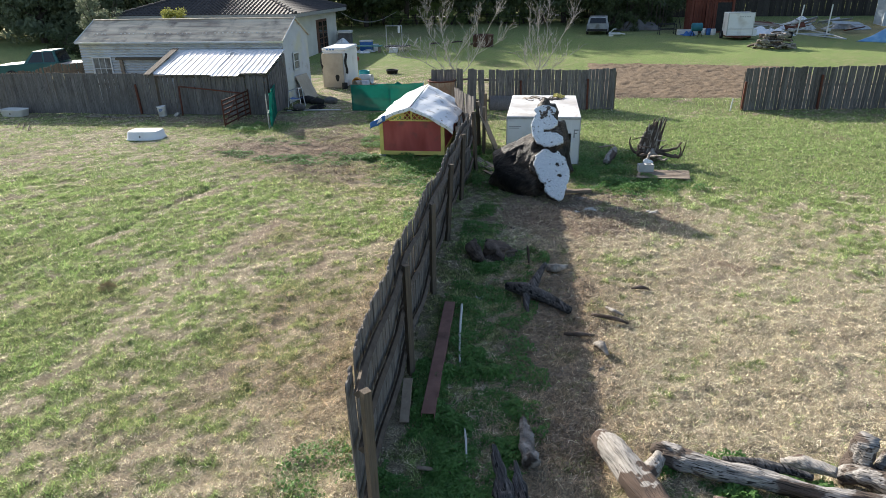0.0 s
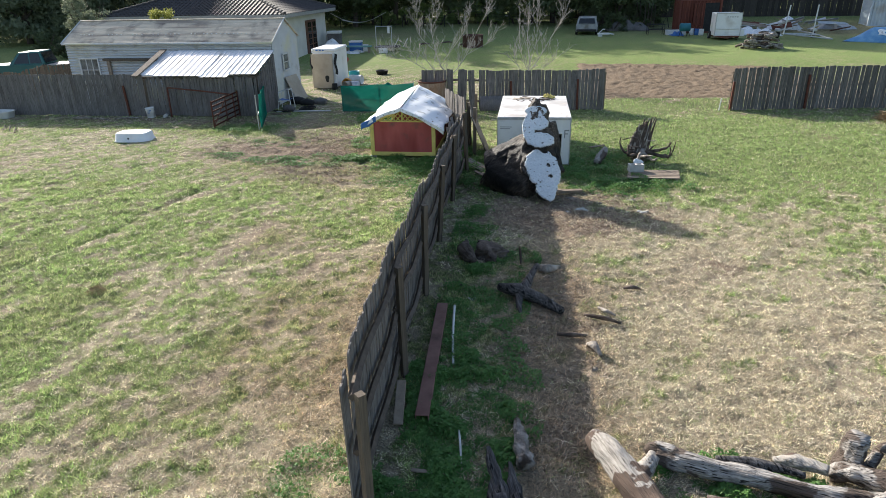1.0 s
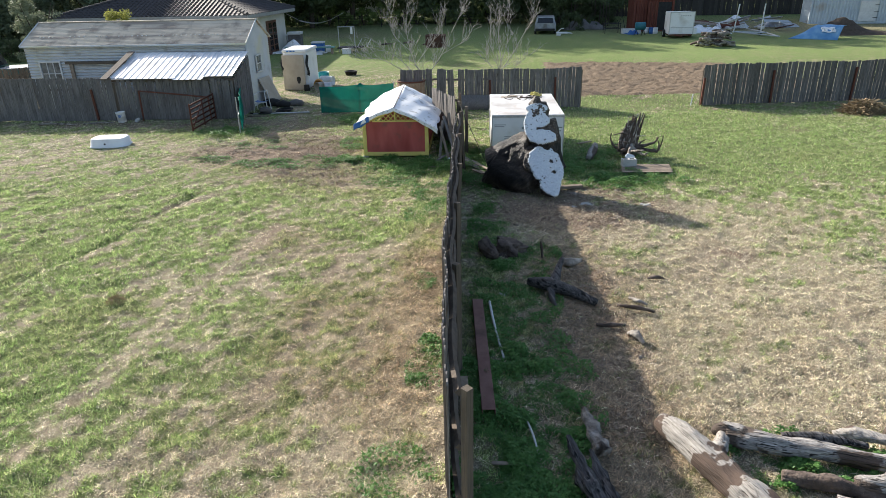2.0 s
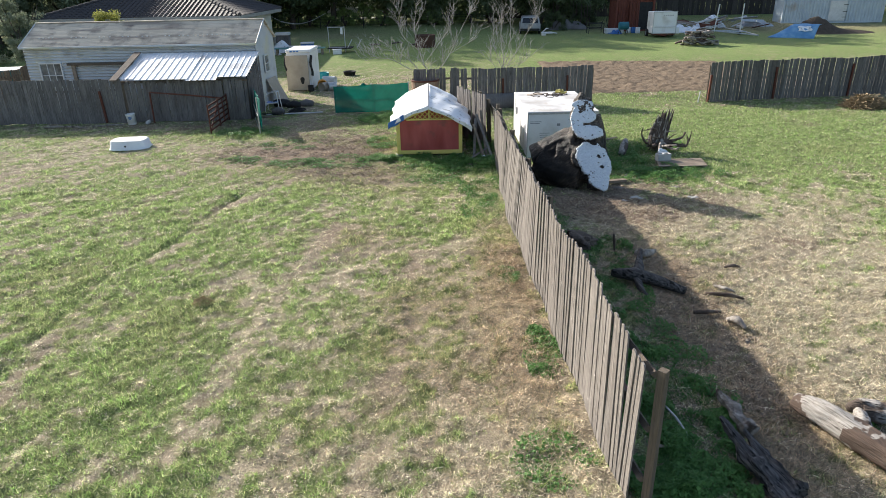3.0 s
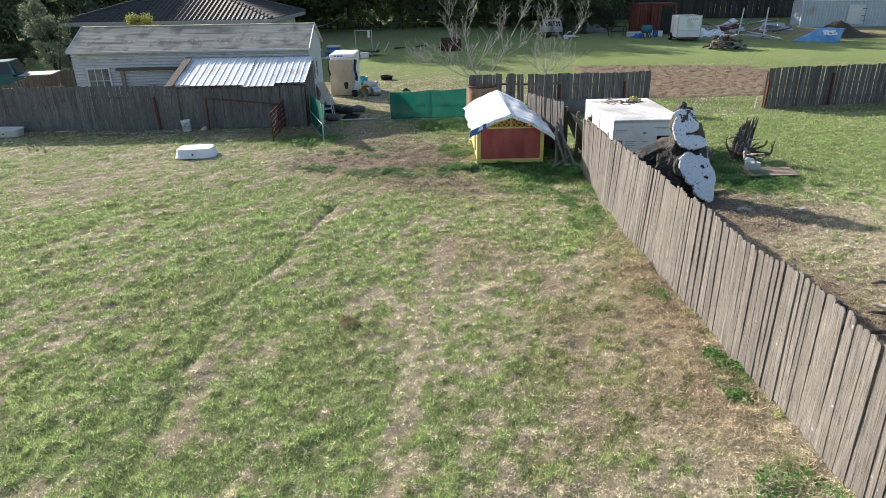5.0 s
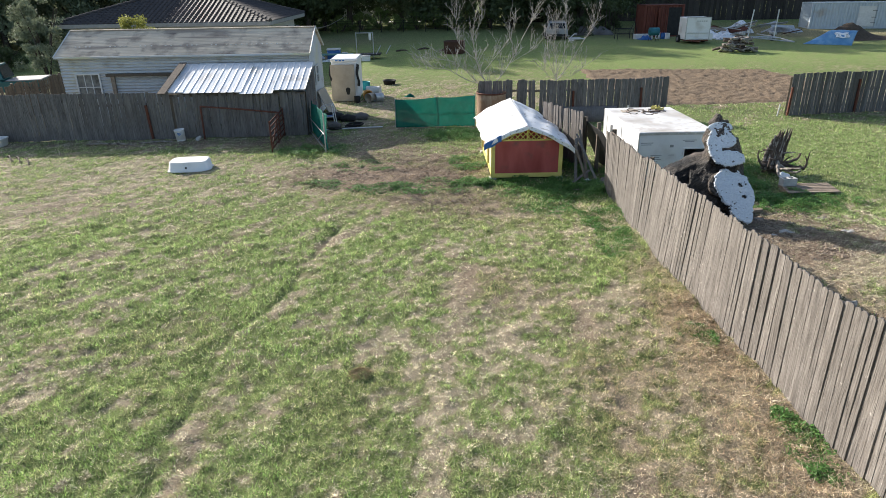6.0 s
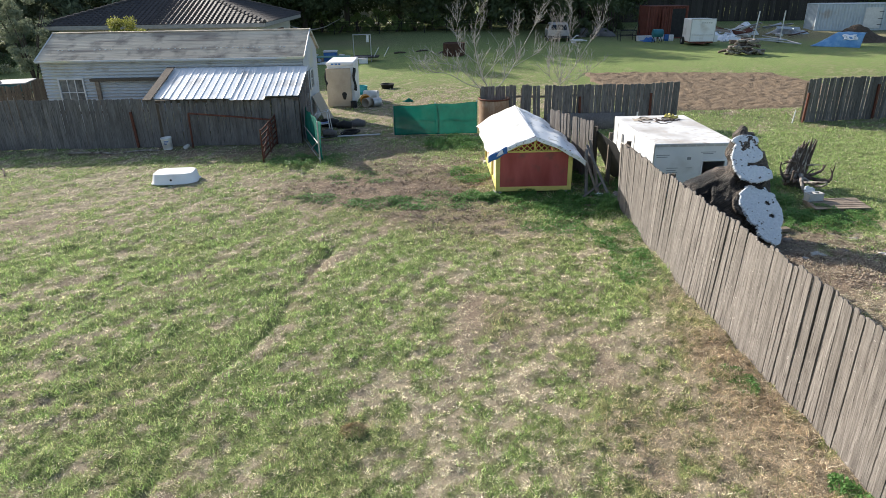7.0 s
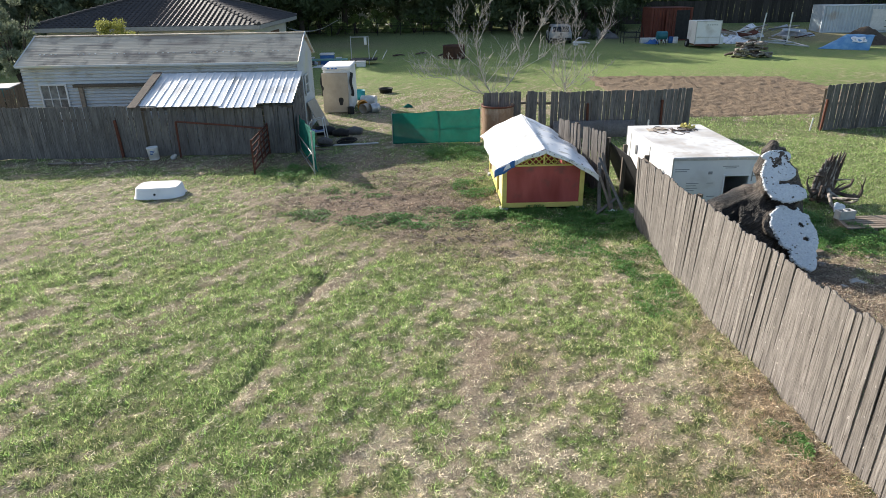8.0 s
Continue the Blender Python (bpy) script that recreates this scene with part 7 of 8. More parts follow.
for k in range(5):
    part("print_bar", Shape().box((-0.1 + 0.17 * k, -0.006, 1.68 + 0.01 * (k % 2)), (0.02 + 0.17 * k, -0.002, 1.78), 0.001), STEEL, tr, "faded grey lettering bar", m=m_)
part("drawbar", join(pipe([(-0.6, 0.1, 0.26), (-0.1, -1.0, 0.24)], 0.04), pipe([(0.4, 0.1, 0.26), (-0.1, -1.0, 0.24)], 0.04)), RUST, tr, m=m_)
for x in (-0.98, 1.12):
    ty = part("wheel", Shape().lathe([(0.18, -0.09), (0.3, -0.09), (0.32, -0.06), (0.32, 0.06), (0.3, 0.09), (0.18, 0.09)], 0, 0, 20, 0, pose(x, 1.5, 0.3, 0, 90)), BLACK, tr, m=m_, smooth=True)
    part("rim", Shape().lathe([(0.0, -0.06), (0.18, -0.07), (0.18, 0.07), (0.0, 0.06)], 0, 0, 16, 0, pose(x, 1.5, 0.3, 0, 90)), STEEL, ty, m=m_)


def corrugated_box(name, label, x0, x1, y0, y1, z0, z1, material, rz=0.0, pitch=0.28, category="container", depth=0.035):
    """A shipping container: ribbed walls, corner posts, flat roof; local to its front left foot."""
    base = thing(name, x0, y0, height(x0, y0), label, category)
    m = Matrix.Translation((x0, y0, z0)) @ pose(0, 0, 0, 0, 0, rz)
    w, d, h = x1 - x0, y1 - y0, z1 - z0
    n = round(w / pitch)
    nd = round(d / pitch)

    def rib(c):
        return max(-1.0, min(1.0, 1.8 * math.sin(2 * math.pi * c)))

    part("front_wall", Shape().sheet((0, 0, 0.1), (w, 0, 0.1), (0, 0, h - 0.08), n * 8, 1, lambda u, v: (0, depth * rib(u * n), 0), 0.01), material, base, m=m)
    part("back_wall", Shape().sheet((w, d, 0.1), (0, d, 0.1), (w, d, h - 0.08), n * 8, 1, lambda u, v: (0, -depth * rib(u * n), 0), 0.01), material, base, m=m)
    part("end_wall", Shape().sheet((0, d, 0.1), (0, 0, 0.1), (0, d, h - 0.08), nd * 8, 1, lambda u, v: (depth * rib(u * nd), 0, 0), 0.01), material, base, m=m)
    part("end_wall", Shape().sheet((w, 0, 0.1), (w, d, 0.1), (w, 0, h - 0.08), nd * 8, 1, lambda u, v: (-depth * rib(u * nd), 0, 0), 0.01), material, base, m=m)
    part("roof", Shape().box((-0.03, -0.05, h - 0.08), (w + 0.03, d + 0.05, h), 0.015), material, base, m=m)
    part("floor_frame", Shape().box((-0.03, -0.05, 0.0), (w + 0.03, d + 0.05, 0.12), 0.015), material, base, m=m)
    for x in (0, w):
        for y in (0, d):
            part("corner_post", Shape().box((x - 0.08, y - 0.07, 0), (x + 0.08, y + 0.07, h), 0.015), material, base, m=m)
    return base, m


red, m_ = corrugated_box("shipping_container", "rust-red shipping container with an open door", 12.5, 15.8, 60.3, 62.7, height(13, 60.3) - 0.02, height(13, 60.3) + 2.65, CONTAINER_RED, 0)
# no opening is cut: a black panel stands in for the shade inside
part("doorway", Shape().box((2.0, -0.065, 0.14), (3.15, -0.055, 2.45), 0.003), BLACK, red, "black panel painting the unlit inside of the container", m=m_)
dr = part("door", Shape().sheet((1.05, -0.42, 0.12), (2.0, -0.1, 0.12), (1.05, -0.42, 2.45), 40, 1, lambda u, v: (0, 0.03 * math.sin(u * 2 * math.pi * 5), 0), 0.03), CONTAINER_RED, red, "rust-red container door standing ajar", m=m_)
for f in (0.25, 0.7):
    p0 = Vector((1.05 + 0.95 * f, -0.48 + 0.32 * f, 0.2))
    part("lock_rod", pipe([p0, p0 + Vector((0, 0, 2.2))], 0.025, 6), RUST, dr, m=m_)
wht, m_ = corrugated_box("shipping_container", "faded white container used as a store with a small door", 29.7, 38.6, 64.6, 67.0, height(31, 64.6), height(31, 64.6) + 2.35, CONTAINER_WHITE, -8)
sd = part("door", Shape().box((4.1, -0.1, 0.2), (5.6, -0.05, 2.0), 0.01), TRIM_WHITE, wht, "white hinged side door", m=m_)
for z in (0.5, 1.0, 1.6):
    part("hinge", Shape().box((5.3, -0.125, z), (5.7, -0.1, z + 0.05), 0.004), BLACK, sd, m=m_)

# log heap
rng = random.Random(31)
for k in range(46):
    x, y = 16.1 + rng.uniform(-1.1, 1.1), 49.5 + rng.uniform(-0.6, 0.6)
    lay = 1 - abs(x - 16.1) / 1.5
    z = rng.uniform(0.05, 1.15) * lay + 0.08
    a = rng.gauss(0.1, 0.6)
    l = rng.uniform(0.35, 0.8)
    d = Vector((math.cos(a) * l, math.sin(a) * l, rng.uniform(-0.18, 0.2)))
    c = up(x, y, z)
    r = rng.uniform(0.06, 0.12)
    single("split_log", gnarled([c - d, c + Vector((0, 0, rng.uniform(-0.04, 0.06))), c + d], [r * 0.7, r, r * 0.8], 8, 0.35, 4, 300 + k, 3), (LOG_WOOD, LOG_DARK, LOG_WOOD)[k % 3], "grey split log in the wood heap" if k % 3 != 1 else "dark log in the wood heap", "log", "wood heap", smooth=True)

# boat trailer with upright posts
bt = thing("boat_trailer", 20.6, 54.6, height(20.6, 54.6), "galvanised boat trailer with tall guide posts", "boat trailer")
z0 = height(20.6, 54.6)
for pts in ([(19.4, 55.2, z0 + 0.4), (22.2, 53.2, z0 + 0.15)], [(21.6, 55.4, z0 + 0.4), (22.2, 53.2, z0 + 0.15)], [(19.4, 55.2, z0 + 0.4), (21.6, 55.4, z0 + 0.4)], [(19.4, 55.2, z0 + 0.4), (19.0, 57.5, z0 + 0.45)], [(21.6, 55.4, z0 + 0.4), (21.3, 57.6, z0 + 0.45)], [(20.2, 54.6, z0 + 0.35), (21.8, 54.6, z0 + 0.35)]):
    part("frame_rail", pipe(pts, 0.05, 6), STEEL, bt)
for x, lean in ((19.35, 0.18), (21.5, 0.05)):
    part("guide_post", pipe([(x, 55.1, z0 + 0.35), (x + lean, 55.1, z0 + 2.5)], 0.05, 8), TRIM_WHITE, bt, "white tall guide post")
for x in (19.2, 21.8):
    ty = part("wheel", Shape().lathe([(0.16, -0.08), (0.27, -0.08), (0.28, 0.0), (0.27, 0.08), (0.16, 0.08)], 0, 0, 18, 0, pose(x, 55.9, z0 + 0.28, 0, 90)), BLACK, bt, smooth=True)
    part("rim", Shape().lathe([(0.0, -0.05), (0.16, -0.06), (0.16, 0.06), (0.0, 0.05)], 0, 0, 14, 0, pose(x, 55.9, z0 + 0.28, 0, 90)), STEEL, ty)
    part("guard", Shape().box((x - 0.15, 55.5, z0 + 0.52), (x + 0.15, 56.3, z0 + 0.75), 0.05), STEEL, bt)

# scrap heaps
for k in range(26):
    x, y = 20.8 + rng.uniform(-3.0, 5.5), 60.5 + rng.uniform(-1.5, 3.0)
    z = height(x, y)
    a, l, w = rng.uniform(-0.5, 0.5), rng.uniform(0.8, 2.6), rng.uniform(0.1, 0.6)
    c = Vector((x, y, z + rng.uniform(0.1, 0.8)))
    d = Vector((math.cos(a) * l / 2, math.sin(a) * l / 2, rng.uniform(-0.3, 0.3)))
    ma, lab = rng.choice(((STEEL, "grey metal offcut in the scrap heap"), (TRIM_WHITE, "white panel in the scrap heap"), (RUST, "rusty bar in the scrap heap"), (BOARD_WOOD, "old board in the scrap heap"), (STEEL, "bent steel sheet in the scrap heap")))
    s = board(c.x - d.x, c.y - d.y, c.x + d.x, c.y + d.y, c.z - d.z, c.z + d.z, w, 0.03, rng.uniform(-50, 50)) if w > 0.2 else pipe([c - d, c + d], w * 0.3, 6)
    single("scrap_piece", s, ma, lab, "scrap metal", "scrap heap")
for k, (x, y, r, h, ma, lab) in enumerate(((17.9, 58.6, 0.9, 0.75, TARP_WHITE, "white sheet thrown over a heap"), (19.0, 57.9, 0.9, 0.55, TARP_WHITE, "pale sheet crumpled over scrap"), (9.2, 63.5, 1.2, 1.1, PALING_GREY, "grey tarpaulin over a heap"), (7.6, 63.0, 0.9, 0.8, PALING_GREY, "dull grey sheet over junk"), (12.0, 58.3, 0.5, 0.4, TARP_BLUE, "blue tarpaulin scrap by the container"), (22.0, 62.5, 1.2, 1.1, TARP_WHITE, "white crumpled sheet in the scrap"),
                                          (-15.2, 50.0, 0.9, 0.9, TARP_WHITE, "white sheet over a heap by the house"), (-16.0, 49.0, 0.7, 0.3, TARP_WHITE, "white sheet on the ground by the house"), (-13.4, 48.3, 0.7, 0.25, TARP_WHITE, "white board on the ground"), (26.3, 62.6, 1.3, 0.8, STEEL, "grey crumpled metal sheet"))):
    scrap("crumpled_sheet", x, y, r, ma, lab, 400 + k, h, "heap")
blue = thing("tarpaulin_tent", 24.8, 52.8, height(24.8, 52.8), "collapsed blue tarpaulin tent with a torn white patch", "tarpaulin")
z0 = height(24.8, 52.8)
part("cover", Shape().sheet((22.9, 53.2, z0 + 0.05), (26.0, 51.9, z0 - 0.02), (23.9, 54.2, z0 + 0.1), 24, 16, lambda u, v: (0.0, 0.0, 0.95 * math.sin(min(1.0, v * 1.4) * math.pi / 2) * min(1.0, u * 2.2) + 0.05 * math.sin(u * 12) * math.sin(v * 7)), 0.01), TARP_SKY, blue, smooth=True)
part("patch", Shape().sheet((25.0, 52.56, z0 + 0.48), (25.9, 52.26, z0 + 0.46), (25.15, 52.9, z0 + 0.83), 8, 6, lambda u, v: (0.08 * math.sin(6 * v), 0, 0.05 + 0.03 * math.sin(u * 9)), 0.006), TARP_WHITE, blue, "torn white patch", smooth=True)
mx2, my2 = np.meshgrid(np.arange(25.6, 35, 0.16), np.arange(53.6, 60.5, 0.16))
hgt = 1.3 * blob(mx2, my2, 28.6, 56.6, 1.3, 1.1) + 0.6 * blob(mx2, my2, 27.2, 56.0, 0.9, 0.8) + 0.28 * blob(mx2, my2, 31.2, 56.0, 1.8, 1.2)
mz2 = rise(mx2, my2) - 0.08 + hgt * (0.75 + 0.5 * fbm(mx2, my2, 1.5, 301, 4))
w3 = mx2.shape[1]
ti = (np.arange(mx2.shape[0] - 1)[:, None] * w3 + np.arange(w3 - 1)).ravel()
me = raw_mesh("soil_mound", np.stack([mx2, my2, mz2], -1).reshape(-1, 3), np.stack([ti, ti + 1, ti + 1 + w3, ti + w3], -1))
me.materials.append(surf("dark_soil", [(0.05, 0.038, 0.028), (0.11, 0.085, 0.065)], 4, rough=0.95, bump=1.0, bscale=12, dist=0.08))
tagged(new("soil_mound", me), "mound of dark dumped soil", "soil mound")

# drum on a stand, frames and bench near the container
dm = thing("steel_drum", 12.4, 57.3, height(12.4, 57.3), "teal drum barbecue on a dark stand", "drum")
z0 = height(12.4, 57.3)
part("drum", Shape().lathe([(0, -0.4), (0.3, -0.4), (0.32, -0.37), (0.32, 0.37), (0.3, 0.4), (0, 0.4)], 0, 0, 20, 0, pose(12.4, 57.3, z0 + 0.75, 0, 90)), surf("teal_drum_paint", [(0.02, 0.13, 0.17), (0.04, 0.18, 0.22)], 3, rough=0.5), dm, smooth=True)
for x in (12.1, 12.7):
    part("stand_leg", pipe([(x - 0.2, 57.1, z0), (x, 57.3, z0 + 0.5), (x + 0.2, 57.5, z0)], 0.03, 6), BLACK, dm)
for k, x in enumerate((13.3, 13.7, 14.0)):
    pail_on_side(x, 58.9 - 0.2 * k, 0.2, 0.5, 20 * k, (WHITE_PANEL, TARP_BLUE, WHITE_PANEL)[k], ("white plastic pail by the container", "blue plastic pail by the container", "white plastic pail by the container")[k], True)
fr = thing("steel_rack", 10.4, 58.9, height(10.4, 58.9), "dark welded steel rack by the container", "rack")
z0 = height(10.4, 58.9)
for x in (9.7, 11.0):
    for y in (58.5, 59.4):
        part("upright", pipe([(x, y, z0), (x, y, z0 + 0.9)], 0.03, 6), BLACK, fr)
for z in (0.45, 0.85):
    for y in (58.5, 59.4):
        part("rail", pipe([(9.7, y, z0 + z), (11.0, y, z0 + z)], 0.03, 6), BLACK, fr)
part("brace", pipe([(10.8, 58.5, z0 + 0.85), (11.1, 58.6, z0 + 1.5), (11.4, 58.7, z0 + 0.5)], 0.03, 6), BLACK, fr)
single("slab", Shape().box((11.2, 58.6, height(11.8, 58.8) - 0.02), (12.8, 59.2, height(11.8, 58.8) + 0.4), 0.02), TRIM_WHITE, "long white panel lying by the container", "panel")

# rack, table and bits on the far lawn by the house
rk = thing("steel_rack", -11.15, 49.4, height(-11.15, 49.4), "grey open steel rack with a hanging cloth", "rack")
z0 = height(-11.15, 49.4)
for x in (-11.7, -10.5):
    part("upright", pipe([(x, 49.2, z0), (x, 49.2, z0 + 1.85)], 0.03, 6), STEEL, rk)
for z in (0.35, 1.8):
    part("rail", pipe([(-11.7, 49.2, z0 + z), (-10.5, 49.2, z0 + z)], 0.03, 6), STEEL, rk)
part("deck", Shape().box((-11.8, 48.9, z0 + 0.28), (-10.0, 50.2, z0 + 0.36), 0.01), BLACK, rk)
part("cloth", Shape().sheet((-10.8, 49.17, z0 + 1.3), (-10.62, 49.17, z0 + 1.3), (-10.8, 49.17, z0 + 1.82), 3, 4, lambda u, v: (0, -0.03 * math.sin(5 * v), 0), 0.01), TRIM_WHITE, rk, "hanging pale cloth")
for a in (0.0, 0.7):
    part("lever", pipe([(-10.3 + a, 49.0, z0 + 0.35), (-9.95 + a, 49.1, z0 + 0.95)], 0.03, 6), STEEL, rk)
bn = thing("work_bench", -13.3, 48.6, height(-13.3, 48.6), "long low teal bench with boxes and junk", "bench")
z0 = height(-13.3, 48.6)
part("top", Shape().box((-15.6, 48.1, z0 + 0.42), (-11.9, 48.7, z0 + 0.5), 0.015), surf("teal_bench_paint", [(0.1, 0.24, 0.24), (0.16, 0.32, 0.31)], 3, rough=0.6), bn)
for x in (-15.4, -13.8, -12.1):
    part("trestle", Shape().box((x - 0.06, 48.2, z0 - 0.03), (x + 0.06, 48.6, z0 + 0.42), 0.01), BOARD_WOOD, bn)
for k, (x, y, w, h, ma, lab) in enumerate(((-13.4, 49.6, 0.9, 0.75, TARP_BLUE, "blue cool box by the bench"), (-12.6, 49.4, 0.35, 0.5, TRIM_WHITE, "white tub by the bench"), (-11.0, 48.3, 0.6, 0.35, WHITE_PANEL, "white crate on the grass"), (-14.6, 49.6, 0.6, 0.5, PALING_GREY, "grey box by the bench"), (-15.6, 51.5, 1.0, 1.3, PALING_GREY, "grey appliance by the house wall"), (-16.2, 53.0, 0.9, 1.0, STEEL, "metal cabinet by the house wall"))):
    bxx = thing("storage_box", x, y, height(x, y), lab, "box", "junk by the house")
    z0 = height(x, y)
    part("body", Shape().box((x - w / 2, y - w * 0.35, z0 - 0.02), (x + w / 2, y + w * 0.35, z0 + h * 0.85), 0.03), ma, bxx)
    part("lid", Shape().box((x - w / 2 - 0.03, y - w * 0.35 - 0.03, z0 + h * 0.852), (x + w / 2 + 0.03, y + w * 0.35 + 0.03, z0 + h), 0.03), TRIM_WHITE, bxx)
ball = single("buoy", Shape().lathe([(0.2 * math.sin(math.pi * k / 10) * 1.3, 0.22 - 0.2 * math.cos(math.pi * k / 10)) for k in range(11)], -12.5, 43.2, 18, height(-12.5, 43.2)), surf("red_plastic", [(0.35, 0.05, 0.03), (0.42, 0.08, 0.05)], 3, rough=0.5, bump=0), "red plastic buoy on the grass", "buoy", smooth=True)
BIN_RUST = surf("dull_rust", [(0.06, 0.035, 0.028), (0.11, 0.055, 0.04)], 5, rough=0.85, bump=0.3)
bin_ = thing("fire_bin", -4.6, 51.6, height(-4.6, 51.6), "low rust-brown steel fire bin on the lawn", "fire bin")
z0 = height(-4.6, 51.6)
part("shell", Shape().lathe([(0.75, 0.0), (0.8, 0.05), (0.8, 0.85), (0.83, 0.9), (0.76, 0.9), (0.74, 0.1), (0, 0.08)], -4.6, 51.6, 24, z0), BIN_RUST, bin_, smooth=True)
for k in range(3):
    x, y = -8.6 + 1.7 * k, 53.2 + 0.9 * (k % 2)
    single("branch", gnarled([up(x - 0.5, y - 0.2 * k, 0.05), up(x, y + 0.1, 0.1), up(x + 0.4, y + 0.2, 0.05)], [0.05, 0.07, 0.03], 8, 0.3, 4, 500 + k, 3), LOG_DARK, "fallen branch on the far lawn", "branch", "far branches", smooth=True)

# house details
for x in (-26.5, -22.5, -19.0):
    window_unit("window", house, turned(x, HY0 + 0.67, 2.0), 1.3, 0.8, 1, 0)
dz = height(-16.7, 49)
dd = part("door", Shape().box((-16.69, 47.9, dz), (-16.64, 50.3, dz + 2.35), 0.01), surf("brown_door_frame", [(0.1, 0.05, 0.03), (0.16, 0.08, 0.05)], 4, rough=0.6), house, "brown glazed double door")
for y in (48.7, 49.75):
    for k in range(5):
        for j in (-1, 1):
            part("pane", Shape().box((-16.635, y + j * 0.19 - 0.16, dz + 0.25 + 0.4 * k), (-16.628, y + j * 0.19 + 0.16, dz + 0.58 + 0.4 * k), 0.002), DARK_GLASS, dd)

# far boundary: dark fence, wire fence, hammock, pale house between trees
far_fence = thing("boundary_fence", 26, 78, height(26, 78), "dark tall timber boundary fence under trees", "fence")
FAR_BOARD = surf("dark_boundary_board", [(0.03, 0.027, 0.025), (0.07, 0.062, 0.055)], 4, GRAIN, 0.9, 0.3, 12, vary=0.3)
fb = paling_mesh("board", 0.29, 2.3, 0.03, 0.01, 5, FAR_BOARD)
for k in range(140):
    x = 2.0 + 0.3 * k
    part("board", fb, None, far_fence, m=turned(x, 77 - 0.05 * x + 0.02 * (k % 2), height(x, 77) - 0.05, -2.9))
wire = thing("wire_fence", -9, 68.5, height(-9, 68.5), "dark wire fence with thin posts before the hedge", "fence")
for k in range(11):
    x = -20 + 2.2 * k
    part("post", pipe([up(x, 68.5, -0.05), up(x, 68.5, 1.15)], 0.035, 6), BLACK, wire)
for z in (0.3, 0.6, 0.9, 1.1):
    part("wire", pipe([up(-20, 68.5, z), up(2, 68.5, z)], 0.012, 4), BLACK, wire)
ham = thing("hammock", -17.6, 66.5, height(-17.6, 66.5), "pale hammock slung between trees", "hammock")
part("cloth", Shape().sheet((-19.2, 66.3, height(-19, 66) + 0.95), (-16.0, 66.3, height(-16, 66) + 0.95), (-19.2, 66.9, height(-19, 66) + 0.98), 20, 6, lambda u, v: (0, 0, -0.26 * math.sin(math.pi * u) - 0.08 * math.sin(math.pi * v) * math.sin(math.pi * u)), 0.01), TRIM_WHITE, ham, smooth=True)
for x, sg in ((-19.2, -1), (-16.0, 1)):
    part("rope", pipe([(x, 66.6, height(x, 66) + 0.97), (x + sg * 1.3, 66.8, height(x, 66) + 1.6)], 0.015, 5), TRIM_WHITE, ham)
pale = thing("far_house", -16, 92, height(-16, 92), "pale far house glimpsed between dark trees", "house")
zf = height(-16, 92)
part("wall", Shape().box((-27, 90, zf - 0.1), (-9, 98, zf + 2.9), 0.02), STUCCO, pale)
part("roof", Shape().add([(-27.6, 89.4, zf + 2.9), (-8.4, 89.4, zf + 2.9), (-8.4, 98.6, zf + 2.9), (-27.6, 98.6, zf + 2.9), (-24, 94, zf + 5), (-12, 94, zf + 5)], [(0, 1, 5, 4), (1, 2, 5), (2, 3, 4, 5), (3, 0, 4), (3, 2, 1, 0)]), ROOF_TILE, pale)
for x in (-23, -17, -12):
    window_unit("window", pale, turned(x, 89.97, zf + 1.0), 1.6, 1.1, 1, 0)
road_ = single("far_road", Shape().box((-14, 80, height(-10, 81) - 0.04), (4, 82.5, height(-10, 81) + 0.03), 0.01), CONCRETE, "pale concrete drive seen between trees", "drive", kind="structure")


# ---- trees ----
def leaf_cloud(centres, per, size, seed):
    """Many small leaves round the centres (x, y, z, radius)."""
    rs = np.random.RandomState(seed)
    vs = []
    for x, y, z, r in centres:
        d = rs.normal(size=(per, 3))
        d /= np.linalg.norm(d, axis=1)[:, None]
        p = np.array([x, y, z]) + d * r * rs.uniform(0.35, 1.05, (per, 1)) * np.array([1, 1, 0.75])
        u, w = rs.normal(size=(per, 3)), rs.normal(size=(per, 3))
        u = u / np.linalg.norm(u, axis=1)[:, None] * size * rs.uniform(0.5, 1.3, (per, 1))
        w = w / np.linalg.norm(w, axis=1)[:, None] * size * rs.uniform(0.25, 0.6, (per, 1))
        vs.append(np.stack([p - u, p + w, p + u, p - w], 1).reshape(-1, 3))
    v = np.concatenate(vs)
    return raw_mesh("crown", v, np.arange(len(v)).reshape(-1, 4))


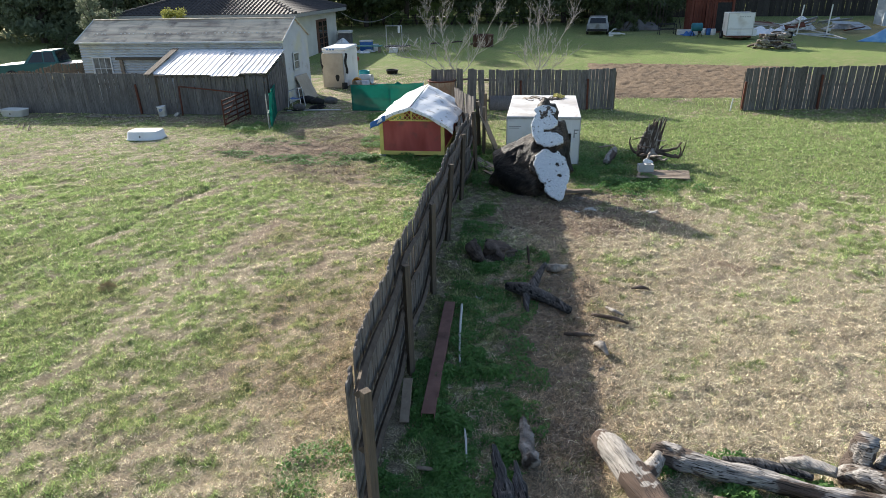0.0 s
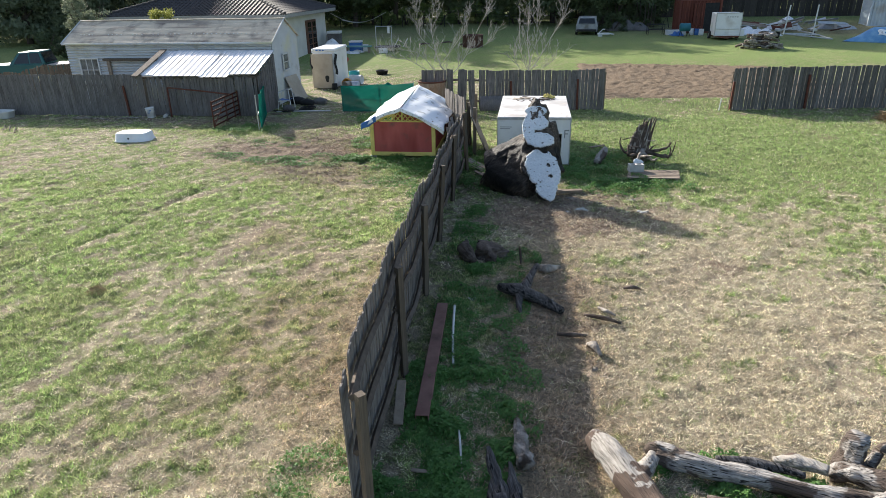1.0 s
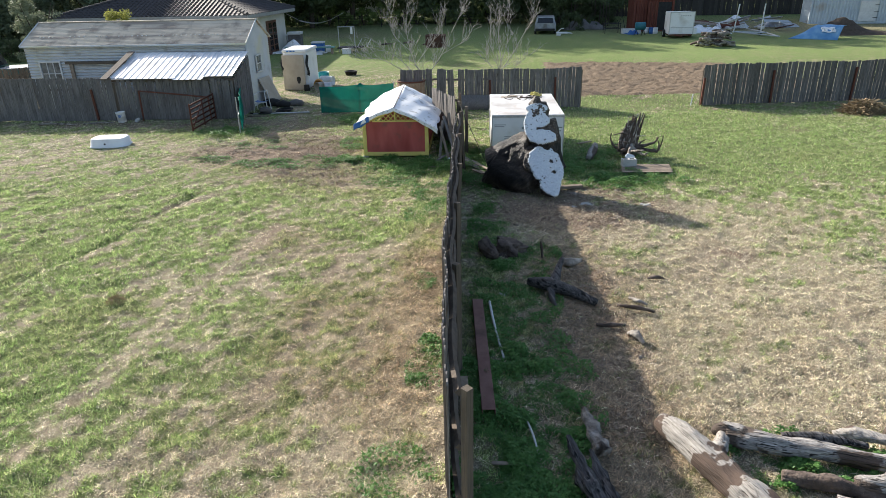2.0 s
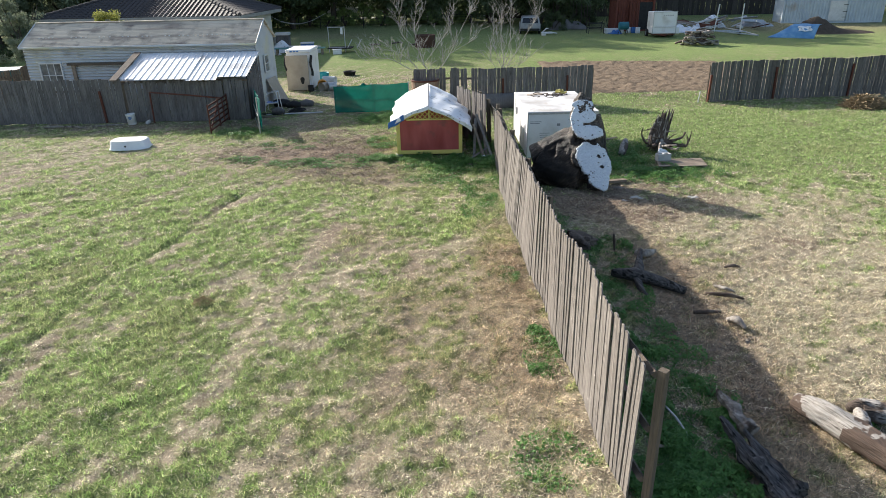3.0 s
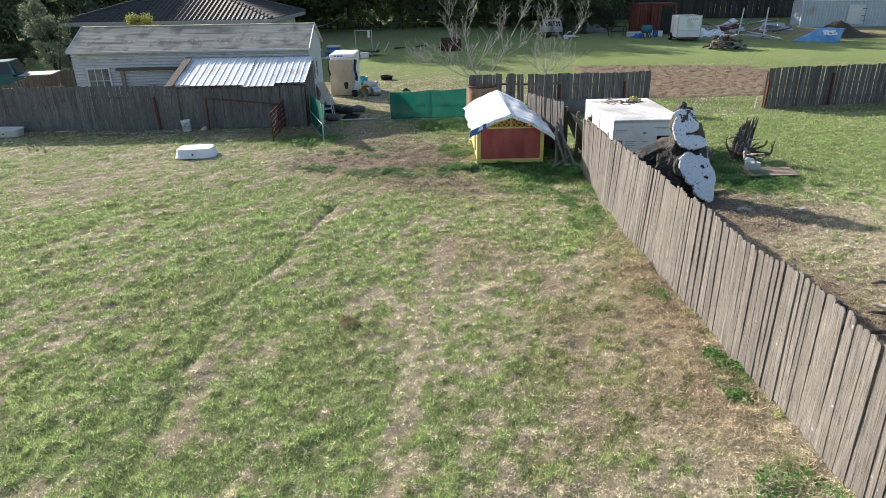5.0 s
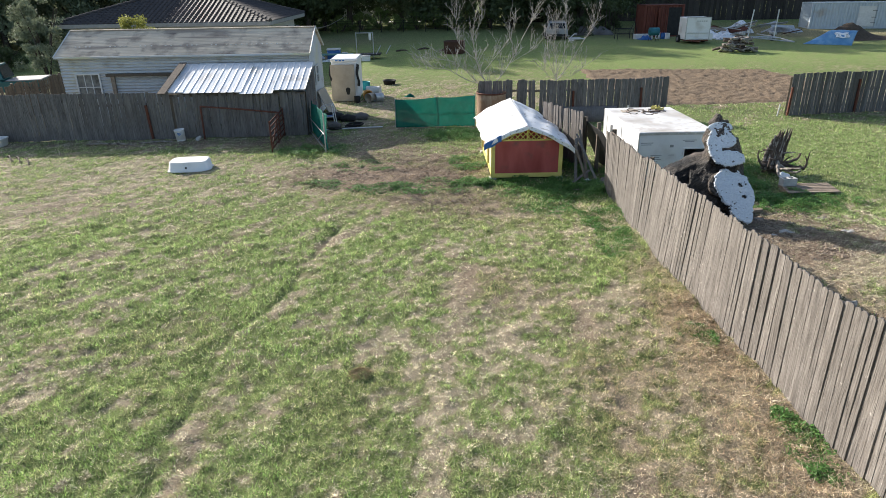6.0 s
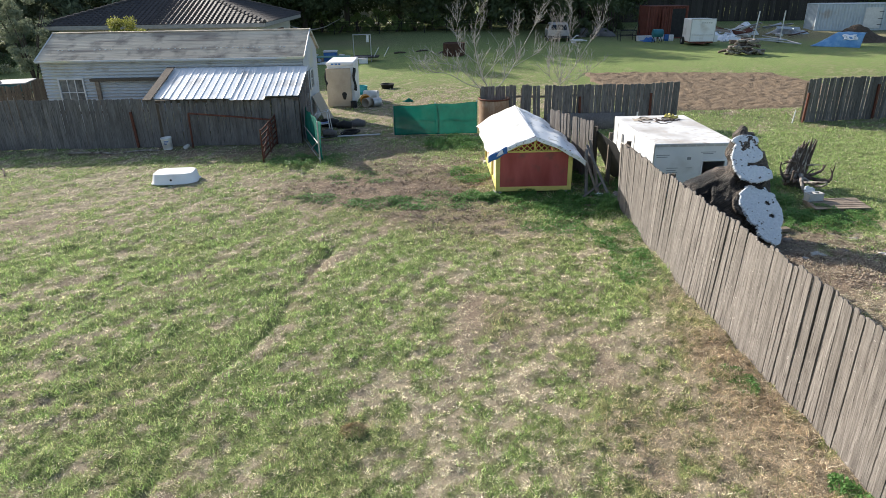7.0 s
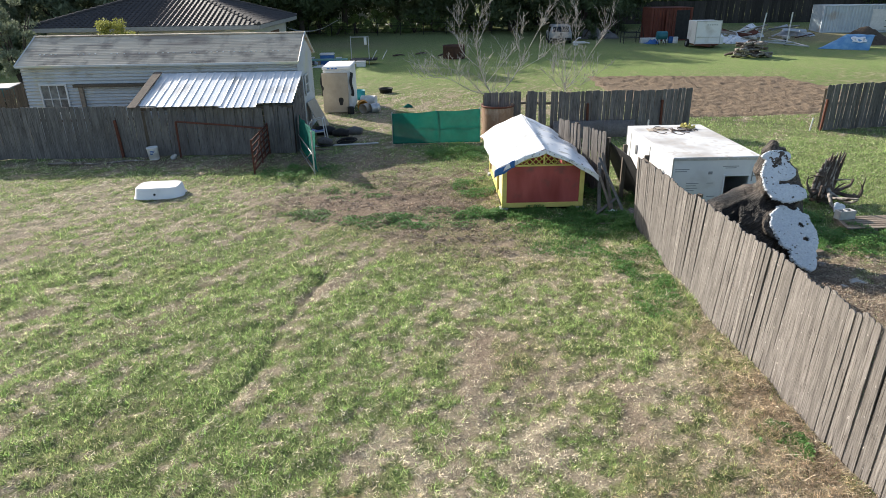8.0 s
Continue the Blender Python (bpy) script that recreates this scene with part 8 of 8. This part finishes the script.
def leafy_tree(label, tall, spread_, low, seed, clumps=60, per=110, size=0.16, material=None):
    rng = random.Random(seed)
    base = thing("tree", 0, 0, 0, label, "tree")
    s = Shape()
    lean = Vector((rng.uniform(-0.4, 0.4), rng.uniform(-0.4, 0.4), 0))
    s.tube([(0, 0, -0.2), Vector((0, 0, tall * 0.25)) + lean * 0.4, Vector((0, 0, tall * 0.6)) + lean], [0.3, 0.22, 0.1], 10)
    cs = []
    for k in range(9):
        a, z = rng.uniform(0, 6.28), rng.uniform(0.2, 0.6) * tall
        q = Vector((math.cos(a) * spread_ * 0.75, math.sin(a) * spread_ * 0.75, z + rng.uniform(0.1, 0.3) * tall))
        s.tube([Vector((0, 0, z)) + lean * z / tall, q * 0.5 + Vector((0, 0, z * 0.55)), q], [0.1, 0.07, 0.03], 6)
    for k in range(clumps):
        a, f = rng.uniform(0, 6.28), rng.random() ** 0.5
        z = low + (tall - low) * rng.random()
        w = spread_ * f * (1.0 - 0.55 * max(0, (z - 0.5 * tall) / tall))
        cs.append((math.cos(a) * w, math.sin(a) * w, z, rng.uniform(0.5, 1.0) * spread_ * 0.27))
    part("trunk", s, BARK, base)
    me = leaf_cloud(cs, per, size, seed)
    part("crown", me, material or LEAF_DARK, base)
    return base


# lighter copy of the dark foliage: haze over the left trees put into leaf colour
LEAF_HAZE = surf("haze_lightened_foliage", [(0.13, 0.16, 0.1), (0.27, 0.31, 0.19)], 0.6, (1, 1, 1), 0.6, 0, through_light=0.4)
trees = [leafy_tree("large dark evergreen tree with low hanging foliage", 13.0, 5.0, 0.9, 51, 150, 85, 0.29), leafy_tree("dense dark shade tree at the paddock edge", 9.0, 4.2, 0.3, 52, 125, 85, 0.29), leafy_tree("tall dark tree with open lower limbs", 14.0, 5.2, 2.3, 53, 150, 85, 0.29), leafy_tree("grey-green tree with leaf colour lightened for haze", 10.0, 4.4, 0.5, 54, 130, 95, 0.27, LEAF_HAZE)]
spots = [(-38, 62, 3, 1.0), (-34, 68, 3, 1.1), (-46, 56, 3, 1.0), (-28, 74, 3, 1.0), (-22, 76, 0, 1.15), (-14.6, 71, 2, 1.05), (-9.5, 77, 0, 1.1), (-4.0, 72.5, 0, 0.95), (2.0, 71.5, 0, 1.0), (7.0, 70, 0, 0.9), (8.2, 66.5, 2, 0.8), (-18.5, 69.0, 2, 0.95), (-24.5, 66, 2, 1.0), (12, 74, 0, 0.9), (18, 82, 0, 1.1)]
spots += [(25, 83, 1, 1.1), (32, 82, 0, 1.1), (39, 80, 1, 1.1), (46, 76, 0, 1.1), (-52, 66, 0, 1.1), (-60, 54, 3, 1.0), (-42, 72, 3, 1.2), (-30, 60, 3, 0.9), (-19, 71, 0, 0.7), (-6, 84, 1, 1.1), (3, 84, 0, 1.2), (-24, 84, 0, 1.2), (-50, 80, 1, 1.3), (55, 70, 1, 1.1), (10, 84, 1, 1.2), (-41.5, 57.5, 3, 0.9), (-55, 59, 3, 1.1), (-48, 63, 0, 1.1), (-58, 70, 0, 1.1)]
used = set()
for k, (x, y, kind_, size_) in enumerate(spots):
    m = turned(x, y, height(x, y) - 0.05, 67 * k) @ Matrix.Diagonal((size_, size_, size_, 1))
    if kind_ in used:
        copy_thing(trees[kind_], m).scale = (size_,) * 3
    else:
        used.add(kind_)
        trees[kind_].matrix_basis = m


def bare_tree(label, x, y, stems, seed):
    """A leafless tree: stems of (girth, way through x and z), each set with upright shoots that fork into twigs."""
    rng = random.Random(seed)
    base = thing("bare_tree", x, y, 0, label, "tree")
    tw = Shape()

    def shoot(p, d, length, r, level):
        pts, rad = [p], [r]
        for k in range(4):
            d = (d + Vector((rng.gauss(0, 0.12), rng.gauss(0, 0.12), rng.gauss(0.06, 0.08)))).normalized()
            p = p + d * length / 4
            pts.append(p)
            rad.append(max(0.0045, r * (1 - 0.22 * (k + 1))))
        tw.tube(pts, rad, 4)
        if level < 2:
            for k in range((4, 2)[level]):
                i = rng.randint(1, 4)
                out = Vector((rng.gauss(0, 1), rng.gauss(0, 1), rng.gauss(0.2, 0.6))).normalized()
                shoot(pts[i], (d + out * 0.75).normalized(), length * rng.uniform(0.3, 0.6), max(0.005, rad[i] * 0.7), level + 1)

    for girth, way in stems:
        depth = y + rng.uniform(-0.3, 0.3)
        pts = []
        for i, (px_, pz_) in enumerate(way):
            pts.append(Vector((px_, y + (depth - y) * i / len(way) * 3, pz_)))
        rad = [0.36 * girth * (1 - 0.8 * i / (len(pts) - 1)) for i in range(len(pts))]
        part("limb", gnarled(pts, rad, 8, 0.15, 3, seed + len(pts), 4), TWIG, base, smooth=True)
        for i in range(len(pts) - 1):
            seg = pts[i + 1] - pts[i]
            for k in range(5 if i else 2):
                f = rng.random()
                out = Vector((rng.gauss(0, 1), rng.gauss(0, 1), 0)).normalized()
                d = (seg.normalized() * 0.7 + out * 0.6 + Vector((0, 0, 0.5))).normalized()
                shoot(pts[i] + seg * f, d, rng.uniform(0.35, 1.0), 0.32 * rad[i + 1] + 0.004, 0)
    tagged(part("twig_mass", tw, TWIG, base), kind="stuff")
    return base


bare_tree("leafless pale-barked fruit tree behind the fence", -4.0, 30.4, (
    (0.075, ((-4.0, -0.05), (-4.0, 0.96), (-4.23, 1.43), (-4.44, 2.04), (-4.6, 2.86), (-4.56, 3.58), (-4.38, 4.3))),
    (0.06, ((-3.97, 0.9), (-3.52, 1.18), (-3.03, 1.86), (-2.52, 2.89), (-2.17, 3.54), (-1.89, 4.1))),
    (0.03, ((-3.03, 1.86), (-2.34, 2.23), (-1.73, 2.51))), (0.035, ((-4.44, 2.04), (-5.13, 2.64), (-5.36, 3.23), (-5.21, 3.95))),
    (0.04, ((-4.23, 1.43), (-3.58, 2.25), (-3.06, 2.98), (-2.93, 3.55))), (0.05, ((-4.02, 0.98), (-4.85, 1.22), (-5.68, 1.68), (-6.31, 1.78), (-6.9, 1.7))),
    (0.035, ((-4.4, 1.1), (-4.86, 1.53), (-5.4, 1.94), (-6.03, 2.04), (-6.6, 1.85)))), 61)
bare_tree("small leafless pale-barked tree", -0.2, 34.0, (
    (0.065, ((-0.18, -0.05), (-0.18, 0.67), (-0.12, 1.19), (-0.26, 2.05), (-0.24, 3.05), (-0.21, 4.0))), (0.055, ((-0.18, 0.6), (0.32, 1.27), (0.87, 2.28), (1.33, 3.02), (1.62, 3.7))),
    (0.04, ((-0.18, 0.67), (-0.49, 1.37), (-0.67, 2.3), (-0.69, 3.3))), (0.035, ((-0.12, 1.1), (0.18, 2.04), (0.2, 3.04), (0.3, 4.0))),
    (0.025, ((0.0, 0.9), (0.45, 0.8), (0.7, 0.91), (1.21, 1.34))), (0.022, ((-0.18, 0.67), (-0.64, 0.85), (-0.93, 1.29)))), 62)


def shrub(label, x, y, rx, ry, h, seed, material, clumps=26, per=170, size=0.09):
    rng = random.Random(seed)
    base = thing("shrub", x, y, height(x, y), label, "shrub", "")
    z0 = height(x, y)
    s, cs = Shape(), []
    for k in range(7):
        a = rng.uniform(0, 6.28)
        s.tube([(x, y, z0 - 0.05), (x + 0.4 * rx * math.cos(a), y + 0.4 * ry * math.sin(a), z0 + h * 0.5), (x + 0.8 * rx * math.cos(a), y + 0.8 * ry * math.sin(a), z0 + h * 0.8)], [0.05, 0.035, 0.012], 6)
    part("stem", s, BARK, base)
    for k in range(clumps):
        a, f = rng.uniform(0, 6.28), rng.random() ** 0.5
        zz = rng.random()
        w = f * math.sqrt(max(0.05, 1 - zz * zz * 0.8))
        cs.append((x + rx * w * math.cos(a), y + ry * w * math.sin(a), z0 + 0.12 * h + zz * h * 0.78, rng.uniform(0.2, 0.34) * min(rx, h)))
    part("foliage", leaf_cloud(cs, per, size, seed), material, base)
    return base


shrub("bright yellow-green feathery bush behind the shed", -22.9, 39.6, 1.5, 1.2, 3.95, 71, LEAF_LIGHT, 40, 260, 0.07)
shrub("grey-green leafy bush beside the house corner", -29.5, 41.5, 1.6, 1.4, 5.2, 72, surf("grey_green_foliage", [(0.17, 0.2, 0.13), (0.3, 0.335, 0.22)], 1.5, rough=0.6, bump=0, through_light=0.3), 40, 200, 0.09)
LEAF_MID = surf("hedge_foliage", [(0.1, 0.15, 0.05), (0.21, 0.29, 0.09)], 0.8, rough=0.6, bump=0, through_light=0.3)
for k in range(12):
    shrub("dark green hedge bush along the wire fence", -21 + 1.9 * k, 70.2 + 0.5 * (k % 3), 1.3, 1.0, 1.5 + 0.4 * (k % 3), 700 + k, LEAF_MID, 18, 110, 0.12)
for k, (x, y) in enumerate(((-35, 46), (-38, 48), (-33, 50), (7.2, 62.5), (8.8, 64.5), (6.0, 64.0), (11.0, 66.5), (-25, 62), (-32, 57))):
    shrub("dark green undergrowth below the trees", x, y, 1.4, 1.2, 1.6 + 0.3 * (k % 3), 740 + k, LEAF_DARK, 20, 120, 0.12)
for k in range(16):
    x, y = 6.2 + 0.34 * k, 65.2 + 0.25 * (k % 4)
    single("sapling", gnarled([up(x, y, -0.05), up(x + 0.08, y, 1.2), up(x - 0.05 + 0.02 * (k % 5), y, 3.2)], [0.06, 0.045, 0.03], 7, 0.2, 3, 760 + k, 3), BARK, "thin dark bare trunk in the thicket", "tree trunk", "thicket trunks", smooth=True)
